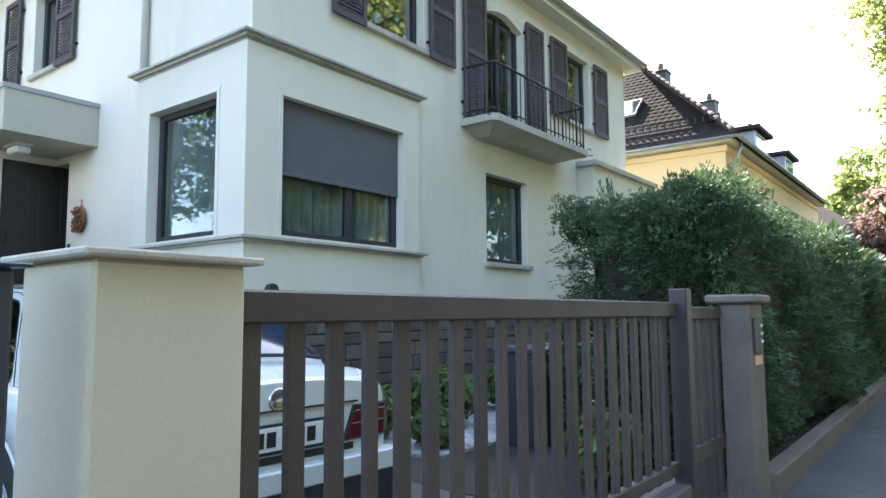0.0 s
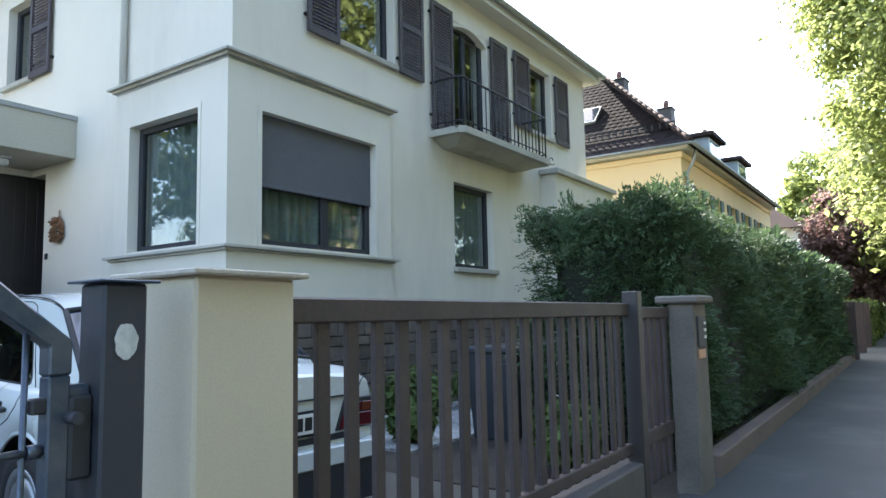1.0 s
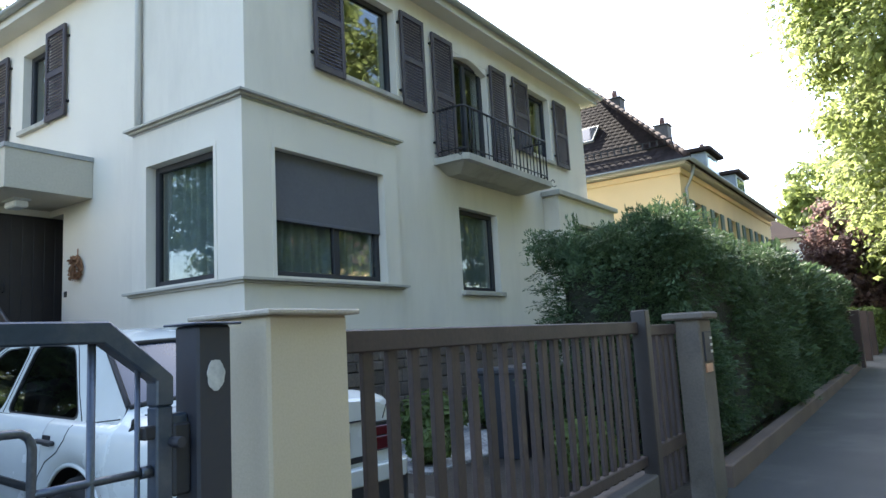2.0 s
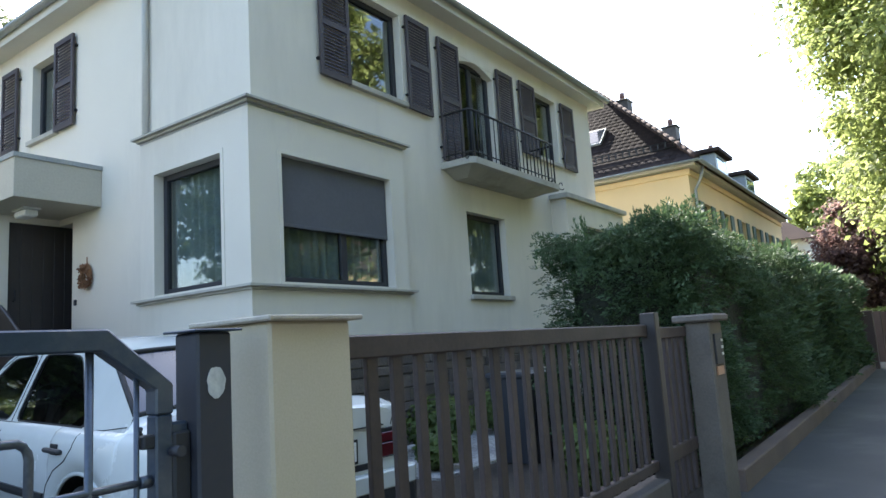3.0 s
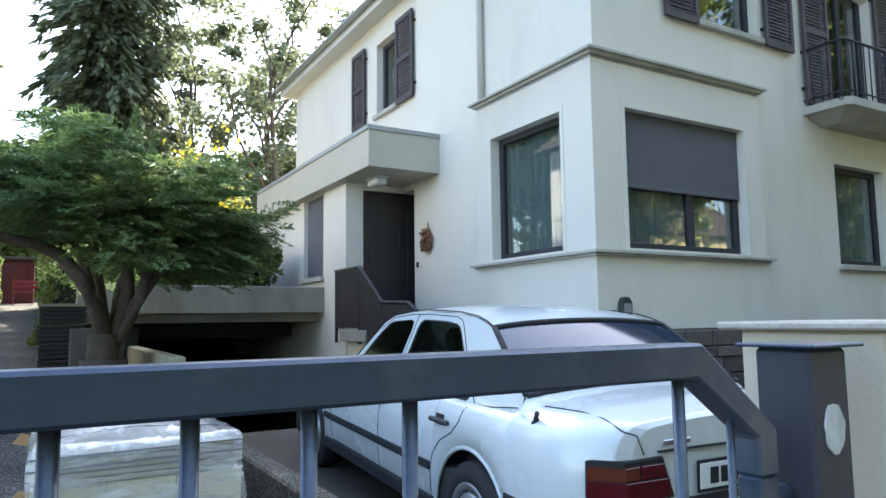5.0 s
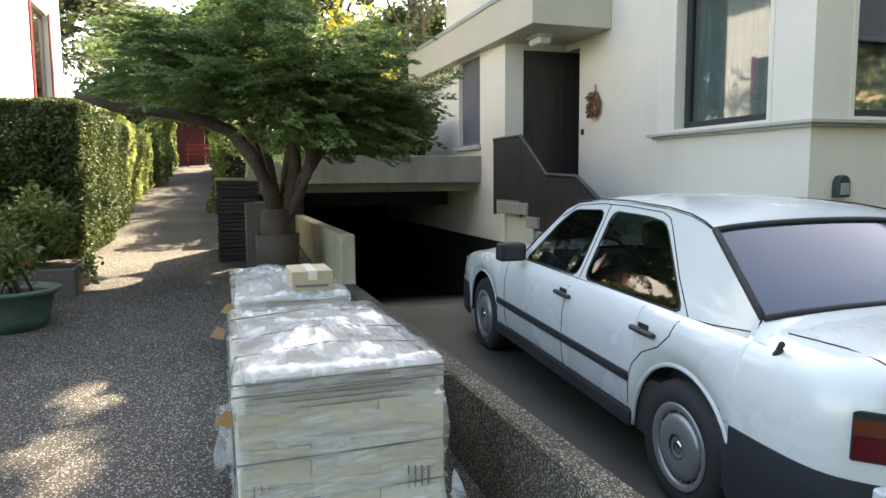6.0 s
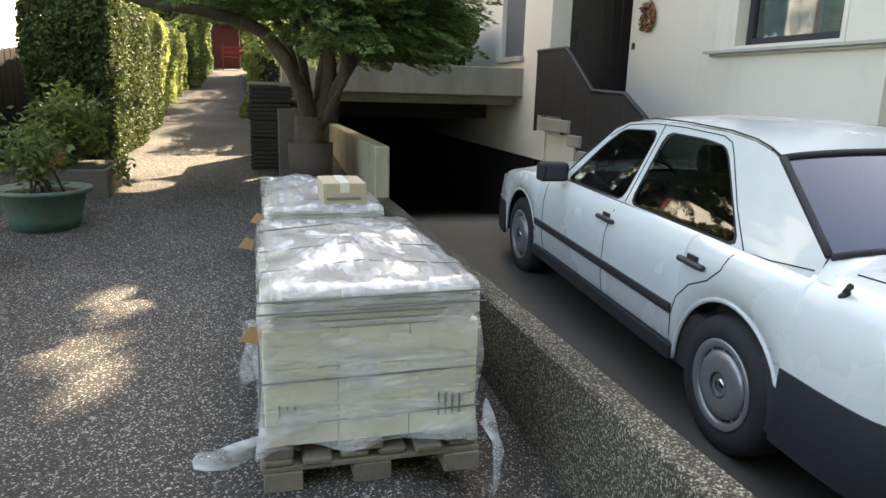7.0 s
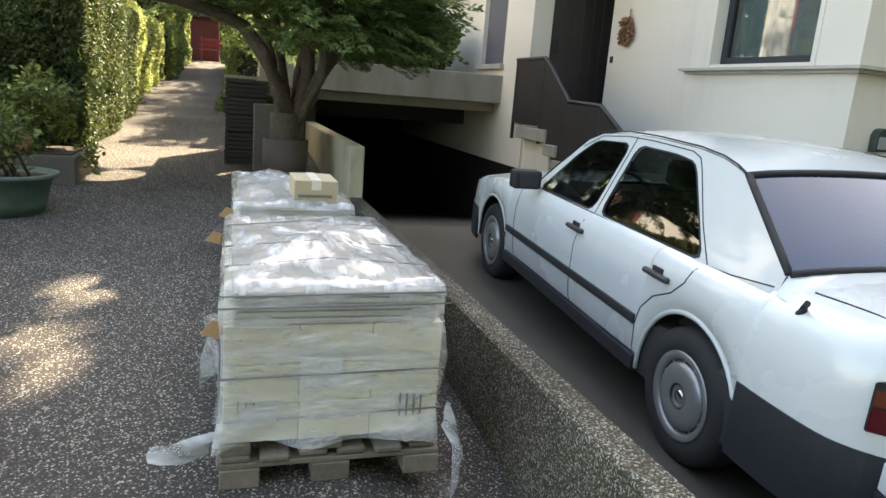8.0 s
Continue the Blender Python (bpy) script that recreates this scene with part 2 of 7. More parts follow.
def prism(points, a, b, axis="y", bm=None, bevel=0.0):
    """A flat outline (two coordinates a point) drawn out from a to b along an axis."""
    bm = bm or bmesh.new()
    put = {"x": lambda p, d: (d, p[0], p[1]), "y": lambda p, d: (p[0], d, p[1]), "z": lambda p, d: (p[0], p[1], d)}[axis]
    lo, hi = [bm.verts.new(put(p, a)) for p in points], [bm.verts.new(put(p, b)) for p in points]
    faces = [bm.faces.new(lo), bm.faces.new(hi[::-1])]
    for i in range(len(points)):
        j = (i + 1) % len(points)
        faces.append(bm.faces.new((lo[j], lo[i], hi[i], hi[j])))
    if bevel:
        bmesh.ops.recalc_face_normals(bm, faces=faces)
        bmesh.ops.bevel(bm, geom=list({e for f in faces for e in f.edges}), offset=bevel, segments=1, affect="EDGES")
    return bm


def tube(points, r, sides=8, bm=None, r1=None):
    """A round bar along points; r1 is its radius at the far end."""
    bm = bm or bmesh.new()
    rings, pts = [], [Vector(p) for p in points]
    for i, p in enumerate(pts):
        d = (pts[min(i + 1, len(pts) - 1)] - pts[max(i - 1, 0)]).normalized()
        up = Vector((0, 0, 1)) if abs(d.z) < 0.9 else Vector((1, 0, 0))
        u = d.cross(up).normalized()
        v = d.cross(u)
        k = r if r1 is None else r + (r1 - r) * i / (len(pts) - 1)
        rings.append([bm.verts.new(p + (u * math.cos(a) + v * math.sin(a)) * k) for a in (2 * math.pi * j / sides for j in range(sides))])
    for a, b in zip(rings, rings[1:]):
        for j in range(sides):
            f = bm.faces.new((a[j], a[(j + 1) % sides], b[(j + 1) % sides], b[j]))
            f.smooth = True
    bm.faces.new(rings[0][::-1])
    bm.faces.new(rings[-1])
    return bm


def lathe(profile, sides=24, bm=None, m=None):
    """A turned shape: profile points (radius, height), round z."""
    bm = bm or bmesh.new()
    m = m or Matrix.Identity(4)
    rings = [[bm.verts.new(m @ Vector((r * math.cos(2 * math.pi * j / sides), r * math.sin(2 * math.pi * j / sides), z))) for j in range(sides)] for r, z in profile]
    for a, b in zip(rings, rings[1:]):
        for j in range(sides):
            bm.faces.new((a[j], a[(j + 1) % sides], b[(j + 1) % sides], b[j])).smooth = True
    return bm


def pierced(axis, plane, thick, a0, a1, z0, z1, holes, bm=None):
    """A wall on the plane (its outer face) with holes (a0, a1, z0, z1) through it; thick goes inwards."""
    bm = bm or bmesh.new()
    cuts_a = sorted({a0, a1, *[h[0] for h in holes], *[h[1] for h in holes]})
    cuts_z = sorted({z0, z1, *[h[2] for h in holes], *[h[3] for h in holes]})
    cuts_a, cuts_z = [c for c in cuts_a if a0 <= c <= a1], [c for c in cuts_z if z0 <= c <= z1]
    solid = {}
    for i in range(len(cuts_a) - 1):
        for k in range(len(cuts_z) - 1):
            ca, cz = (cuts_a[i] + cuts_a[i + 1]) / 2, (cuts_z[k] + cuts_z[k + 1]) / 2
            solid[i, k] = not any(h[0] < ca < h[1] and h[2] < cz < h[3] for h in holes)
    verts = {}

    def at(i, k, d):
        if (i, k, d) not in verts:
            p = plane + d * thick
            verts[i, k, d] = bm.verts.new((p, cuts_a[i], cuts_z[k]) if axis == "x" else (cuts_a[i], p, cuts_z[k]))
        return verts[i, k, d]
    for (i, k), s in solid.items():
        if not s:
            continue
        for d in (0, 1):
            bm.faces.new((at(i, k, d), at(i + 1, k, d), at(i + 1, k + 1, d), at(i, k + 1, d)))
        for di, dk, c in ((-1, 0, ((i, k), (i, k + 1))), (1, 0, ((i + 1, k), (i + 1, k + 1))), (0, -1, ((i, k), (i + 1, k))), (0, 1, ((i, k + 1), (i + 1, k + 1)))):
            if not solid.get((i + di, k + dk), False):
                (p, q) = c
                bm.faces.new((at(*p, 0), at(*q, 0), at(*q, 1), at(*p, 1)))
    return bm


def cards(name, centres, normals, size, aspect, mat, parent=None, rng=None, droop=0.0, tri=False, label=""):
    """Many small leaves in one mesh: a folded four-cornered blade at each centre, lying along its normal's plane."""
    rng = rng or np.random.default_rng(1)
    c, nn = np.asarray(centres, float), np.asarray(normals, float)
    k = len(c)
    nn = nn + rng.normal(0, 0.45, (k, 3))
    nn /= np.linalg.norm(nn, axis=1, keepdims=True) + 1e-9
    t = np.cross(nn, rng.normal(0, 1, (k, 3)))
    t /= np.linalg.norm(t, axis=1, keepdims=True) + 1e-9
    t[:, 2] -= droop
    u = np.cross(nn, t)
    s = (size * rng.uniform(0.6, 1.4, k))[:, None]
    if tri:
        v = np.stack([c - u * s * aspect, c + u * s * aspect, c + t * s * 2], 1)
        q = 3
    else:
        v = np.stack([c - t * s, c + u * s * aspect + nn * s * 0.15, c + t * s, c - u * s * aspect + nn * s * 0.15], 1)
        q = 4
    me = bpy.data.meshes.new(name)
    me.from_pydata(v.reshape(-1, 3).tolist(), [], np.arange(k * q).reshape(k, q).tolist())
    me.materials.append(mat)
    ob = new(name, me)
    ob.parent = parent
    if parent and parent.type == "EMPTY":
        ob.matrix_parent_inverse = parent.matrix_world.inverted()
    if label:
        ob["label"] = label
    return ob


# ---- ground ----
def path_z(x):
    """The garden path climbs gently away from the gate."""
    return 0.015 + 0.075 * max(0.0, -1.36 - x)


def drive_z(x):
    """The drive rises a little to a crest and then falls into the garage."""
    if x > -8.2:
        return -0.07 + 0.040 * max(0.0, -3.0 - x)
    return 0.138 - 0.16 * min(-8.2 - x, 6.0)


def strip(xs, y0, y1, zf, low=None, steps=1):
    """A sheet over x, between y0 and y1, at the height zf(x)."""
    bm = bmesh.new()
    rows = [[bm.verts.new((x, y0 + (y1 - y0) * j / steps, zf(x))) for j in range(steps + 1)] for x in xs]
    for a, b in zip(rows, rows[1:]):
        for j in range(steps):
            bm.faces.new((a[j], a[j + 1], b[j + 1], b[j]))
    return bm


FAR = 600.0
bm = bmesh.new()
for x0, x1, y0, y1 in ((-1.25, FAR, -FAR, FAR), (-FAR, -1.25, -FAR, -6), (-FAR, -32, -6, FAR), (-32, -1.25, 14.6, FAR)):
    vs = [bm.verts.new((x, y, -0.20)) for x, y in ((x0, y0), (x1, y0), (x1, y1), (x0, y1))]
    bm.faces.new(vs)
tagged(part("ground", bm, LAWN), "dull green and brown ground reaching into the distance", "ground", kind="structure")
tagged(part("pavement", slab(-1.35, 2.4, -40, 120, -0.25, -0.05), ASPHALT), "grey worn asphalt pavement along the fence", "pavement", kind="structure")
tagged(part("kerb", slab(2.404, 2.55, -40, 120, -0.25, -0.045, 0.01), KERB), "pale stone kerb beside the pavement", "kerb", kind="structure")
tagged(part("road", slab(2.554, 9.5, -60, 140, -0.25, -0.17), ASPHALT), "grey asphalt street behind the pavement", "road", kind="structure")
XS = [-1.35 - 0.5 * i for i in range(62)]
bm = strip(XS, -6.0, 0.225, path_z, steps=20)
for v in bm.verts:
    if v.co.y > -0.09:
        v.co.z -= 0.11
tagged(part("garden_path", bm, PEBBLE), "dark grey washed pebble concrete path climbing gently", "path", kind="structure")
tagged(part("driveway", strip([-1.351, -3.0, -5.0, -7.0, -8.0, -8.2, -8.5, -10, -12, -14.2, -20], 0.34, 3.85, drive_z), DRIVE), "smooth dark grey driveway running down into an underground garage", "driveway", kind="structure")
tagged(part("front_garden", slab(-5.9, -1.35, 3.86, 14.7, -0.30, -0.06), SOIL), "dark soil of the front garden behind the fence", "garden bed", kind="structure")

# ---- the low wall between path and drive ----
wall_low = prism([(-1.75, -0.15), (-1.75, 0.545), (-7.49, 0.54), (-7.49, -0.2)], 0.22, 0.35, "y", bevel=0.012)
tagged(part("retaining_wall", wall_low, PEBBLE_WALL), "low washed pebble concrete wall beside the driveway", "wall", kind="structure")

# ---- the house ----
house = thing("house", -5.75, 3.97, 0, "two-storey cream rendered house with brown shutters and a corner bay", "house")
WX, WY = -5.75, 3.97
X_BACK, Y_END = -15.4, 13.63
Z_EAVE = 6.45
upper_street = [(5.63, 6.75, 4.76, 6.12), (8.22, 9.38, 4.0, 6.0), (10.88, 11.90, 4.76, 6.10), (8.22, 9.43, 1.98, 3.33), (4.0, 6.55, 1.2, 3.95)]
part("wall", pierced("x", WX, -0.35, WY, Y_END, -0.3, Z_EAVE, upper_street), STUCCO, house, "cream rendered street wall")
upper_side = [(-11.05, -10.22, 4.80, 6.05), (-7.72, -5.9, 1.2, 3.95), (-10.9, -9.71, 1.19, 3.3)]
part("wall", pierced("y", WY, 0.35, X_BACK, WX - 0.35, -2.0, Z_EAVE, upper_side), STUCCO, house, "cream rendered entrance wall")
part("wall", slab(X_BACK, X_BACK + 0.3, WY + 0.35, Y_END, -2, Z_EAVE), STUCCO, house)
part("wall", slab(X_BACK + 0.3, WX - 0.35, Y_END - 0.35, Y_END, -0.3, Z_EAVE), STUCCO, house)
part("floor_slab", slab(X_BACK + 0.31, WX - 0.36, WY + 0.36, Y_END - 0.36, 3.95, 4.0), ROOM, house)
part("room_partition", slab(X_BACK + 0.31, WX - 0.36, 7.6, 7.7, 1.2, 6.4), ROOM, house)
part("room_partition", slab(-10.0, -9.9, WY + 0.36, 7.59, 1.2, 6.4), ROOM, house)
part("floor_slab", slab(X_BACK + 0.31, WX - 0.36, WY + 0.36, Y_END - 0.36, 1.0, 1.19), ROOM, house)
part("ceiling_slab", slab(X_BACK + 0.31, WX - 0.36, WY + 0.36, Y_END - 0.36, 6.38, 6.44), ROOM, house)

# corner bay
BX, BY = -5.68, 3.865
BAY_TOP = 3.97
bay_wall = pierced("x", BX, -0.30, BY, 6.56, 1.2, BAY_TOP, [(4.32, 6.25, 2.03, 3.505)])
part("bay_wall", bay_wall, STUCCO, house)
part("bay_wall", pierced("y", BY, 0.30, -7.79, BX - 0.30, 1.2, BAY_TOP, [(-7.48, -6.17, 2.03, 3.53)]), STUCCO, house)
part("bay_cheek", slab(-7.79, -7.49, BY + 0.30, WY, 1.2, BAY_TOP), STUCCO, house)
part("bay_wall_lower", pierced("y", BY, 0.30, -7.79, BX, -0.3, 1.2, []), STUCCO, house)


def moulding(run, z0, z1, out, name, mat):
    """A ledge along the bay's two faces, stepped and weathered."""
    bm = bmesh.new()
    for k, (o, a, b) in enumerate(((out, z0 + 0.02, z1), (out * 0.45, z0 - 0.01, z0 + 0.02))):
        pts = [(-7.79 - o, BY - o), (BX + o, BY - o), (BX + o, 6.56 + o), (BX - 0.02, 6.56 + o), (BX - 0.02, BY + 0.02), (-7.79 - o, BY + 0.02)]
        prism(pts, a, b, "z", bm)
    return part(name, bm, mat, house)


moulding(0, 4.012, 4.058, 0.085, "cornice", STUCCO_TRIM)
moulding(0, 1.945, 1.992, 0.085, "bay_sill", STUCCO_TRIM)
part("bay_roof", slab(-7.79, BX, BY, 6.56, 3.972, 4.045), ZINC, house)

# small bay at the far end
part("bay_wall", pierced("x", -5.42, -0.25, 11.3, 14.3, -0.3, 3.92, [(12.0, 13.8, 2.0, 3.45)]), STUCCO, house)
part("bay_cheek", slab(-5.76, -5.67, 11.3, 11.55, -0.3, 3.92), STUCCO, house)
part("cornice", slab(-5.75, -5.34, 11.22, 14.38, 3.92, 4.02, 0.01), STUCCO_TRIM, house)


def window(axis, plane, a0, a1, z0, z1, label, mullions=(), blind=0.0, curtain=True, sill=True, deep=0.12, sill_mat=None):
    """A window in a hole of the wall: frame, panes, sill, curtain and a half-drawn blind, facing out of the plane."""
    sgn = -1 if axis == "x" else 1

    def bx(p0, p1, q0, q1, r0, r1, bev=0.0, bm=None):
        p, q = sorted((plane + sgn * p0, plane + sgn * p1))
        return slab(p, q, q0, q1, r0, r1, bev, bm) if axis == "x" else slab(q0, q1, p, q, r0, r1, bev, bm)
    f = 0.075
    bm = bmesh.new()
    bx(deep, deep + 0.07, a0, a0 + f, z0, z1, 0.006, bm)
    bx(deep, deep + 0.07, a1 - f, a1, z0, z1, 0.006, bm)
    bx(deep + 0.002, deep + 0.068, a0 + f, a1 - f, z0, z0 + f, 0.006, bm)
    bx(deep + 0.002, deep + 0.068, a0 + f, a1 - f, z1 - f, z1, 0.006, bm)
    for mu in mullions:
        bx(deep + 0.004, deep + 0.066, mu - 0.055, mu + 0.055, z0 + f, z1 - f, 0.006, bm)
    fr = part("window", bm, FRAME, house, label)
    cuts = [a0 + f, *mullions, a1 - f]
    for p, q in zip(cuts, cuts[1:]):
        pane = part("pane", bx(deep + 0.03, deep + 0.036, p + (0.055 if p in mullions else 0), q - (0.055 if q in mullions else 0), z0 + f, z1 - f), GLASS, fr)
        pane.visible_shadow = False
    if blind:
        part("roller_blind", bx(deep - 0.03, deep - 0.022, a0 + 0.012, a1 - 0.012, blind + 0.04, z1), BLIND, fr, "grey lowered roller blind")
        part("blind_batten", bx(deep - 0.038, deep - 0.014, a0 + 0.012, a1 - 0.012, blind, blind + 0.04, 0.006), BLIND, fr)
    if curtain:
        bm = bmesh.new()
        n = int((a1 - a0) / 0.022)
        prev = None
        for i in range(n + 1):
            a = a0 + (a1 - a0) * i / n
            p = plane + sgn * (deep + 0.13 + 0.040 * math.sin(i * 0.9 + 0.8 * math.sin(i * 0.21)) + 0.02 * math.sin(i * 0.37))
            c = [bm.verts.new((p, a, z) if axis == "x" else (a, p, z)) for z in (z0 + 0.02, z1)]
            if prev:
                bm.faces.new((prev[0], c[0], c[1], prev[1])).smooth = True
            prev = c
        part("curtain", bm, CURTAIN, fr, "white pleated net curtain")
    if sill:
        part("sill", bx(-0.07, deep, a0 - 0.05, a1 + 0.05, z0 - 0.075, z0, 0.008), sill_mat or STUCCO_TRIM, fr)
    return fr


window("x", BX, 4.32, 6.25, 2.03, 3.505, "wide dark-framed bay window with its blind half down", mullions=(5.42,), blind=2.68, sill=False)
window("y", BY, -7.48, -6.17, 2.03, 3.53, "dark-framed bay window with net curtains", sill=False)
window("x", WX, 8.22, 9.43, 1.98, 3.33, "dark-framed ground floor window with a stone sill")
window("x", WX, 5.63, 6.75, 4.76, 6.12, "upstairs window between brown shutters", curtain=False)
window("x", WX, 10.88, 11.90, 4.76, 6.10, "upstairs window between brown shutters", curtain=False)
window("x", WX, 8.22, 9.38, 4.0, 6.0, "tall balcony door with an arched head", curtain=False, sill=False, mullions=(8.8,))
window("y", WY, -11.05, -10.22, 4.80, 6.05, "upstairs window between brown shutters", curtain=False)
window("x", -5.42, 12.0, 13.8, 2.0, 3.45, "dark-framed window of the small bay")


for ax, pl, th, a0, a1, z0, z1 in (("x", BX + 0.008, -0.0079, 4.32, 6.25, 2.03, 3.505), ("y", BY - 0.008, 0.0079, -7.48, -6.17, 2.03, 3.53)):
    part("window_surround", pierced(ax, pl, th, a0 - 0.05, a1 + 0.05, 2.0, z1 + 0.05, [(a0, a1, 1.9, z1)]), STUCCO, house)


def arch():
    """The segment that turns the balcony door's head into a flat arch."""
    bm = bmesh.new()
    pts = [(8.22, 6.001)] + [(8.22 + 1.16 * i / 12, 5.86 + 0.139 * math.sin(math.pi * i / 12)) for i in range(13)] + [(9.38, 6.001)]
    prism(pts, WX - 0.005, WX - 0.14, "x", bm)
    return part("arch_infill", bm, STUCCO, house)


arch()


def shutter(axis, plane, a0, a1, z0, z1):
    """A louvred shutter folded back against the wall."""
    sgn = 1 if axis == "x" else -1

    def bx(p0, p1, q0, q1, r0, r1, bm, bev=0.0):
        p, q = sorted((plane + sgn * p0, plane + sgn * p1))
        return slab(p, q, q0, q1, r0, r1, bev, bm) if axis == "x" else slab(q0, q1, p, q, r0, r1, bev, bm)
    bm = bmesh.new()
    for q0, q1 in ((a0, a0 + 0.06), (a1 - 0.06, a1)):
        bx(0.035, 0.075, q0, q1, z0, z1, bm, 0.004)
    zm = (z0 + z1) / 2
    for r0, r1 in ((z0, z0 + 0.08), (zm - 0.04, zm + 0.04), (z1 - 0.08, z1)):
        bx(0.037, 0.073, a0 + 0.06, a1 - 0.06, r0, r1, bm)
    sh = part("shutter", bm, SHUTTER, house, "dark brown louvred shutter folded open")
    bm = bmesh.new()
    for r0, r1 in ((z0 + 0.08, zm - 0.04), (zm + 0.04, z1 - 0.08)):
        n = int((r1 - r0) / 0.045)
        for i in range(n):
            za = r0 + (r1 - r0) * i / n
            o = [plane + sgn * d for d in (0.042, 0.048, 0.07, 0.064)]
            zz = [za + 0.048, za + 0.052, za + 0.012, za + 0.008]
            pts = list(zip(o, zz))
            if axis == "x":
                prism(pts, a0 + 0.06, a1 - 0.06, "y", bm)
            else:
                prism(pts, a0 + 0.06, a1 - 0.06, "x", bm)
    part("louvres", bm, SHUTTER, sh)["kind"] = "stuff"
    for zz in (z0 + 0.2, z1 - 0.2):
        for q in (a0 - 0.02, a1 - 0.02):
            part("hinge", bx(0.0, 0.04, q, q + 0.04, zz, zz + 0.03, None), IRON, sh)


for a0, a1, z0, z1 in ((5.03, 5.58, 4.68, 6.14), (6.82, 7.40, 4.68, 6.14), (7.62, 8.20, 4.05, 6.08), (9.41, 9.99, 4.05, 6.08), (10.26, 10.86, 4.70, 6.12), (12.03, 12.63, 4.70, 6.12)):
    shutter("x", WX, a0, a1, z0, z1)
for a0, a1 in ((-12.0, -11.45), (-10.2, -9.63)):
    shutter("y", WY, a0, a1, 4.74, 6.14)


def balcony():
    bm = bmesh.new()
    pts = [(WX - 0.01, 7.58), (-5.22, 7.58), (-5.14, 7.66), (-5.14, 10.47), (-5.22, 10.56), (WX - 0.01, 10.56)]
    prism(pts, 3.90, 4.0, "z", bm)
    b = part("balcony", bm, STUCCO_TRIM, house, "shallow concrete balcony over the ground floor window")
    bm = bmesh.new()
    hi = [bm.verts.new((x, y, 3.897)) for x, y in ((WX - 0.01, 7.68), (-5.25, 7.68), (-5.25, 10.46), (WX - 0.01, 10.46))]
    lo = [bm.verts.new((x, y, 3.79)) for x, y in ((WX - 0.01, 7.95), (-5.50, 7.95), (-5.50, 10.2), (WX - 0.01, 10.2))]
    for i in range(4):
        bm.faces.new((hi[i], hi[(i + 1) % 4], lo[(i + 1) % 4], lo[i]))
    bm.faces.new(lo)
    part("soffit", bm, STUCCO_TRIM, b)
    corners = [(WX, 7.64), (-5.24, 7.64), (-5.20, 7.70), (-5.20, 10.44), (-5.24, 10.50), (WX, 10.50)]
    for z, r in ((4.76, 0.018), (4.10, 0.011)):
        part("rail", tube([(x, y, z) for x, y in corners], r, 6), IRON, b, "black wrought iron rail")
    n = 0
    for (xa, ya), (xb, yb) in zip(corners, corners[1:]):
        length = math.hypot(xb - xa, yb - ya)
        k = max(1, round(length / 0.13))
        for i in range(k):
            x, y = xa + (xb - xa) * i / k, ya + (yb - ya) * i / k
            if n > 0:
                part("baluster", tube([(x, y, 4.0), (x, y, 4.75)], 0.009 if n % 6 else 0.014, 5), IRON, b)
            n += 1
    for y, s in ((7.6, -1), (10.54, 1)):
        pts = [(-5.18 + 0.05 * math.cos(a), y + s * (0.03 + 0.02 * a), 4.0 + 0.06 * math.sin(a)) for a in (0.5 * i for i in range(12))]
        part("scroll", tube(pts, 0.008, 5), IRON, b)


balcony()
for i in range(2):
    part("shutter_stay", tube([(WX, 12.75, 4.1 + i * 0.01), (WX + 0.1, 12.75, 4.1 + i * 0.01)], 0.008, 5), IRON, house)


def hip_roof(x0, x1, y0, y1, z, rise, over, parent, mat, tiles=True):
    """A hipped roof with eaves, gutter and rows of tiles."""
    x0, x1, y0, y1 = x0 - over, x1 + over, y0 - over, y1 + over
    w, d = x1 - x0, y1 - y0
    half = min(w, d) / 2
    if w < d:
        r0, r1 = ((x0 + x1) / 2, y0 + half), ((x0 + x1) / 2, y1 - half)
    else:
        r0, r1 = (x0 + half, (y0 + y1) / 2), (x1 - half, (y0 + y1) / 2)
    bm = bmesh.new()
    c = [bm.verts.new((*p, z)) for p in ((x0, y0), (x1, y0), (x1, y1), (x0, y1))]
    t = [bm.verts.new((*p, z + rise)) for p in (r0, r1)]
    if w < d:
        for f in ((c[0], c[1], t[0]), (c[1], c[2], t[1], t[0]), (c[2], c[3], t[1]), (c[3], c[0], t[0], t[1])):
            bm.faces.new(f)
    else:
        for f in ((c[0], c[1], t[1], t[0]), (c[1], c[2], t[1]), (c[2], c[3], t[0], t[1]), (c[3], c[0], t[0])):
            bm.faces.new(f)
    bm.faces.new(c[::-1])
    return part("roof", bm, mat, parent, "dark tiled hipped roof")


hip_roof(X_BACK, WX, WY, Y_END, 6.62, 4.0, 0.29, house, TILE)
EX0, EX1, EY0, EY1 = X_BACK - 0.27, WX + 0.27, WY - 0.27, Y_END + 0.30
part("soffit", slab(EX0, EX1, EY0, EY1, 6.45, 6.50), EAVE, house, "pale boarded eaves")
bm = bmesh.new()
for a in ((EX1, EX1 + 0.02, EY0 - 0.02, EY1 + 0.02), (EX0 - 0.02, EX0, EY0 - 0.02, EY1 + 0.02), (EX0, EX1, EY0 - 0.02, EY0), (EX0, EX1, EY1, EY1 + 0.02)):
    slab(*a, 6.44, 6.60, 0, bm)
part("fascia", bm, EAVE, house)


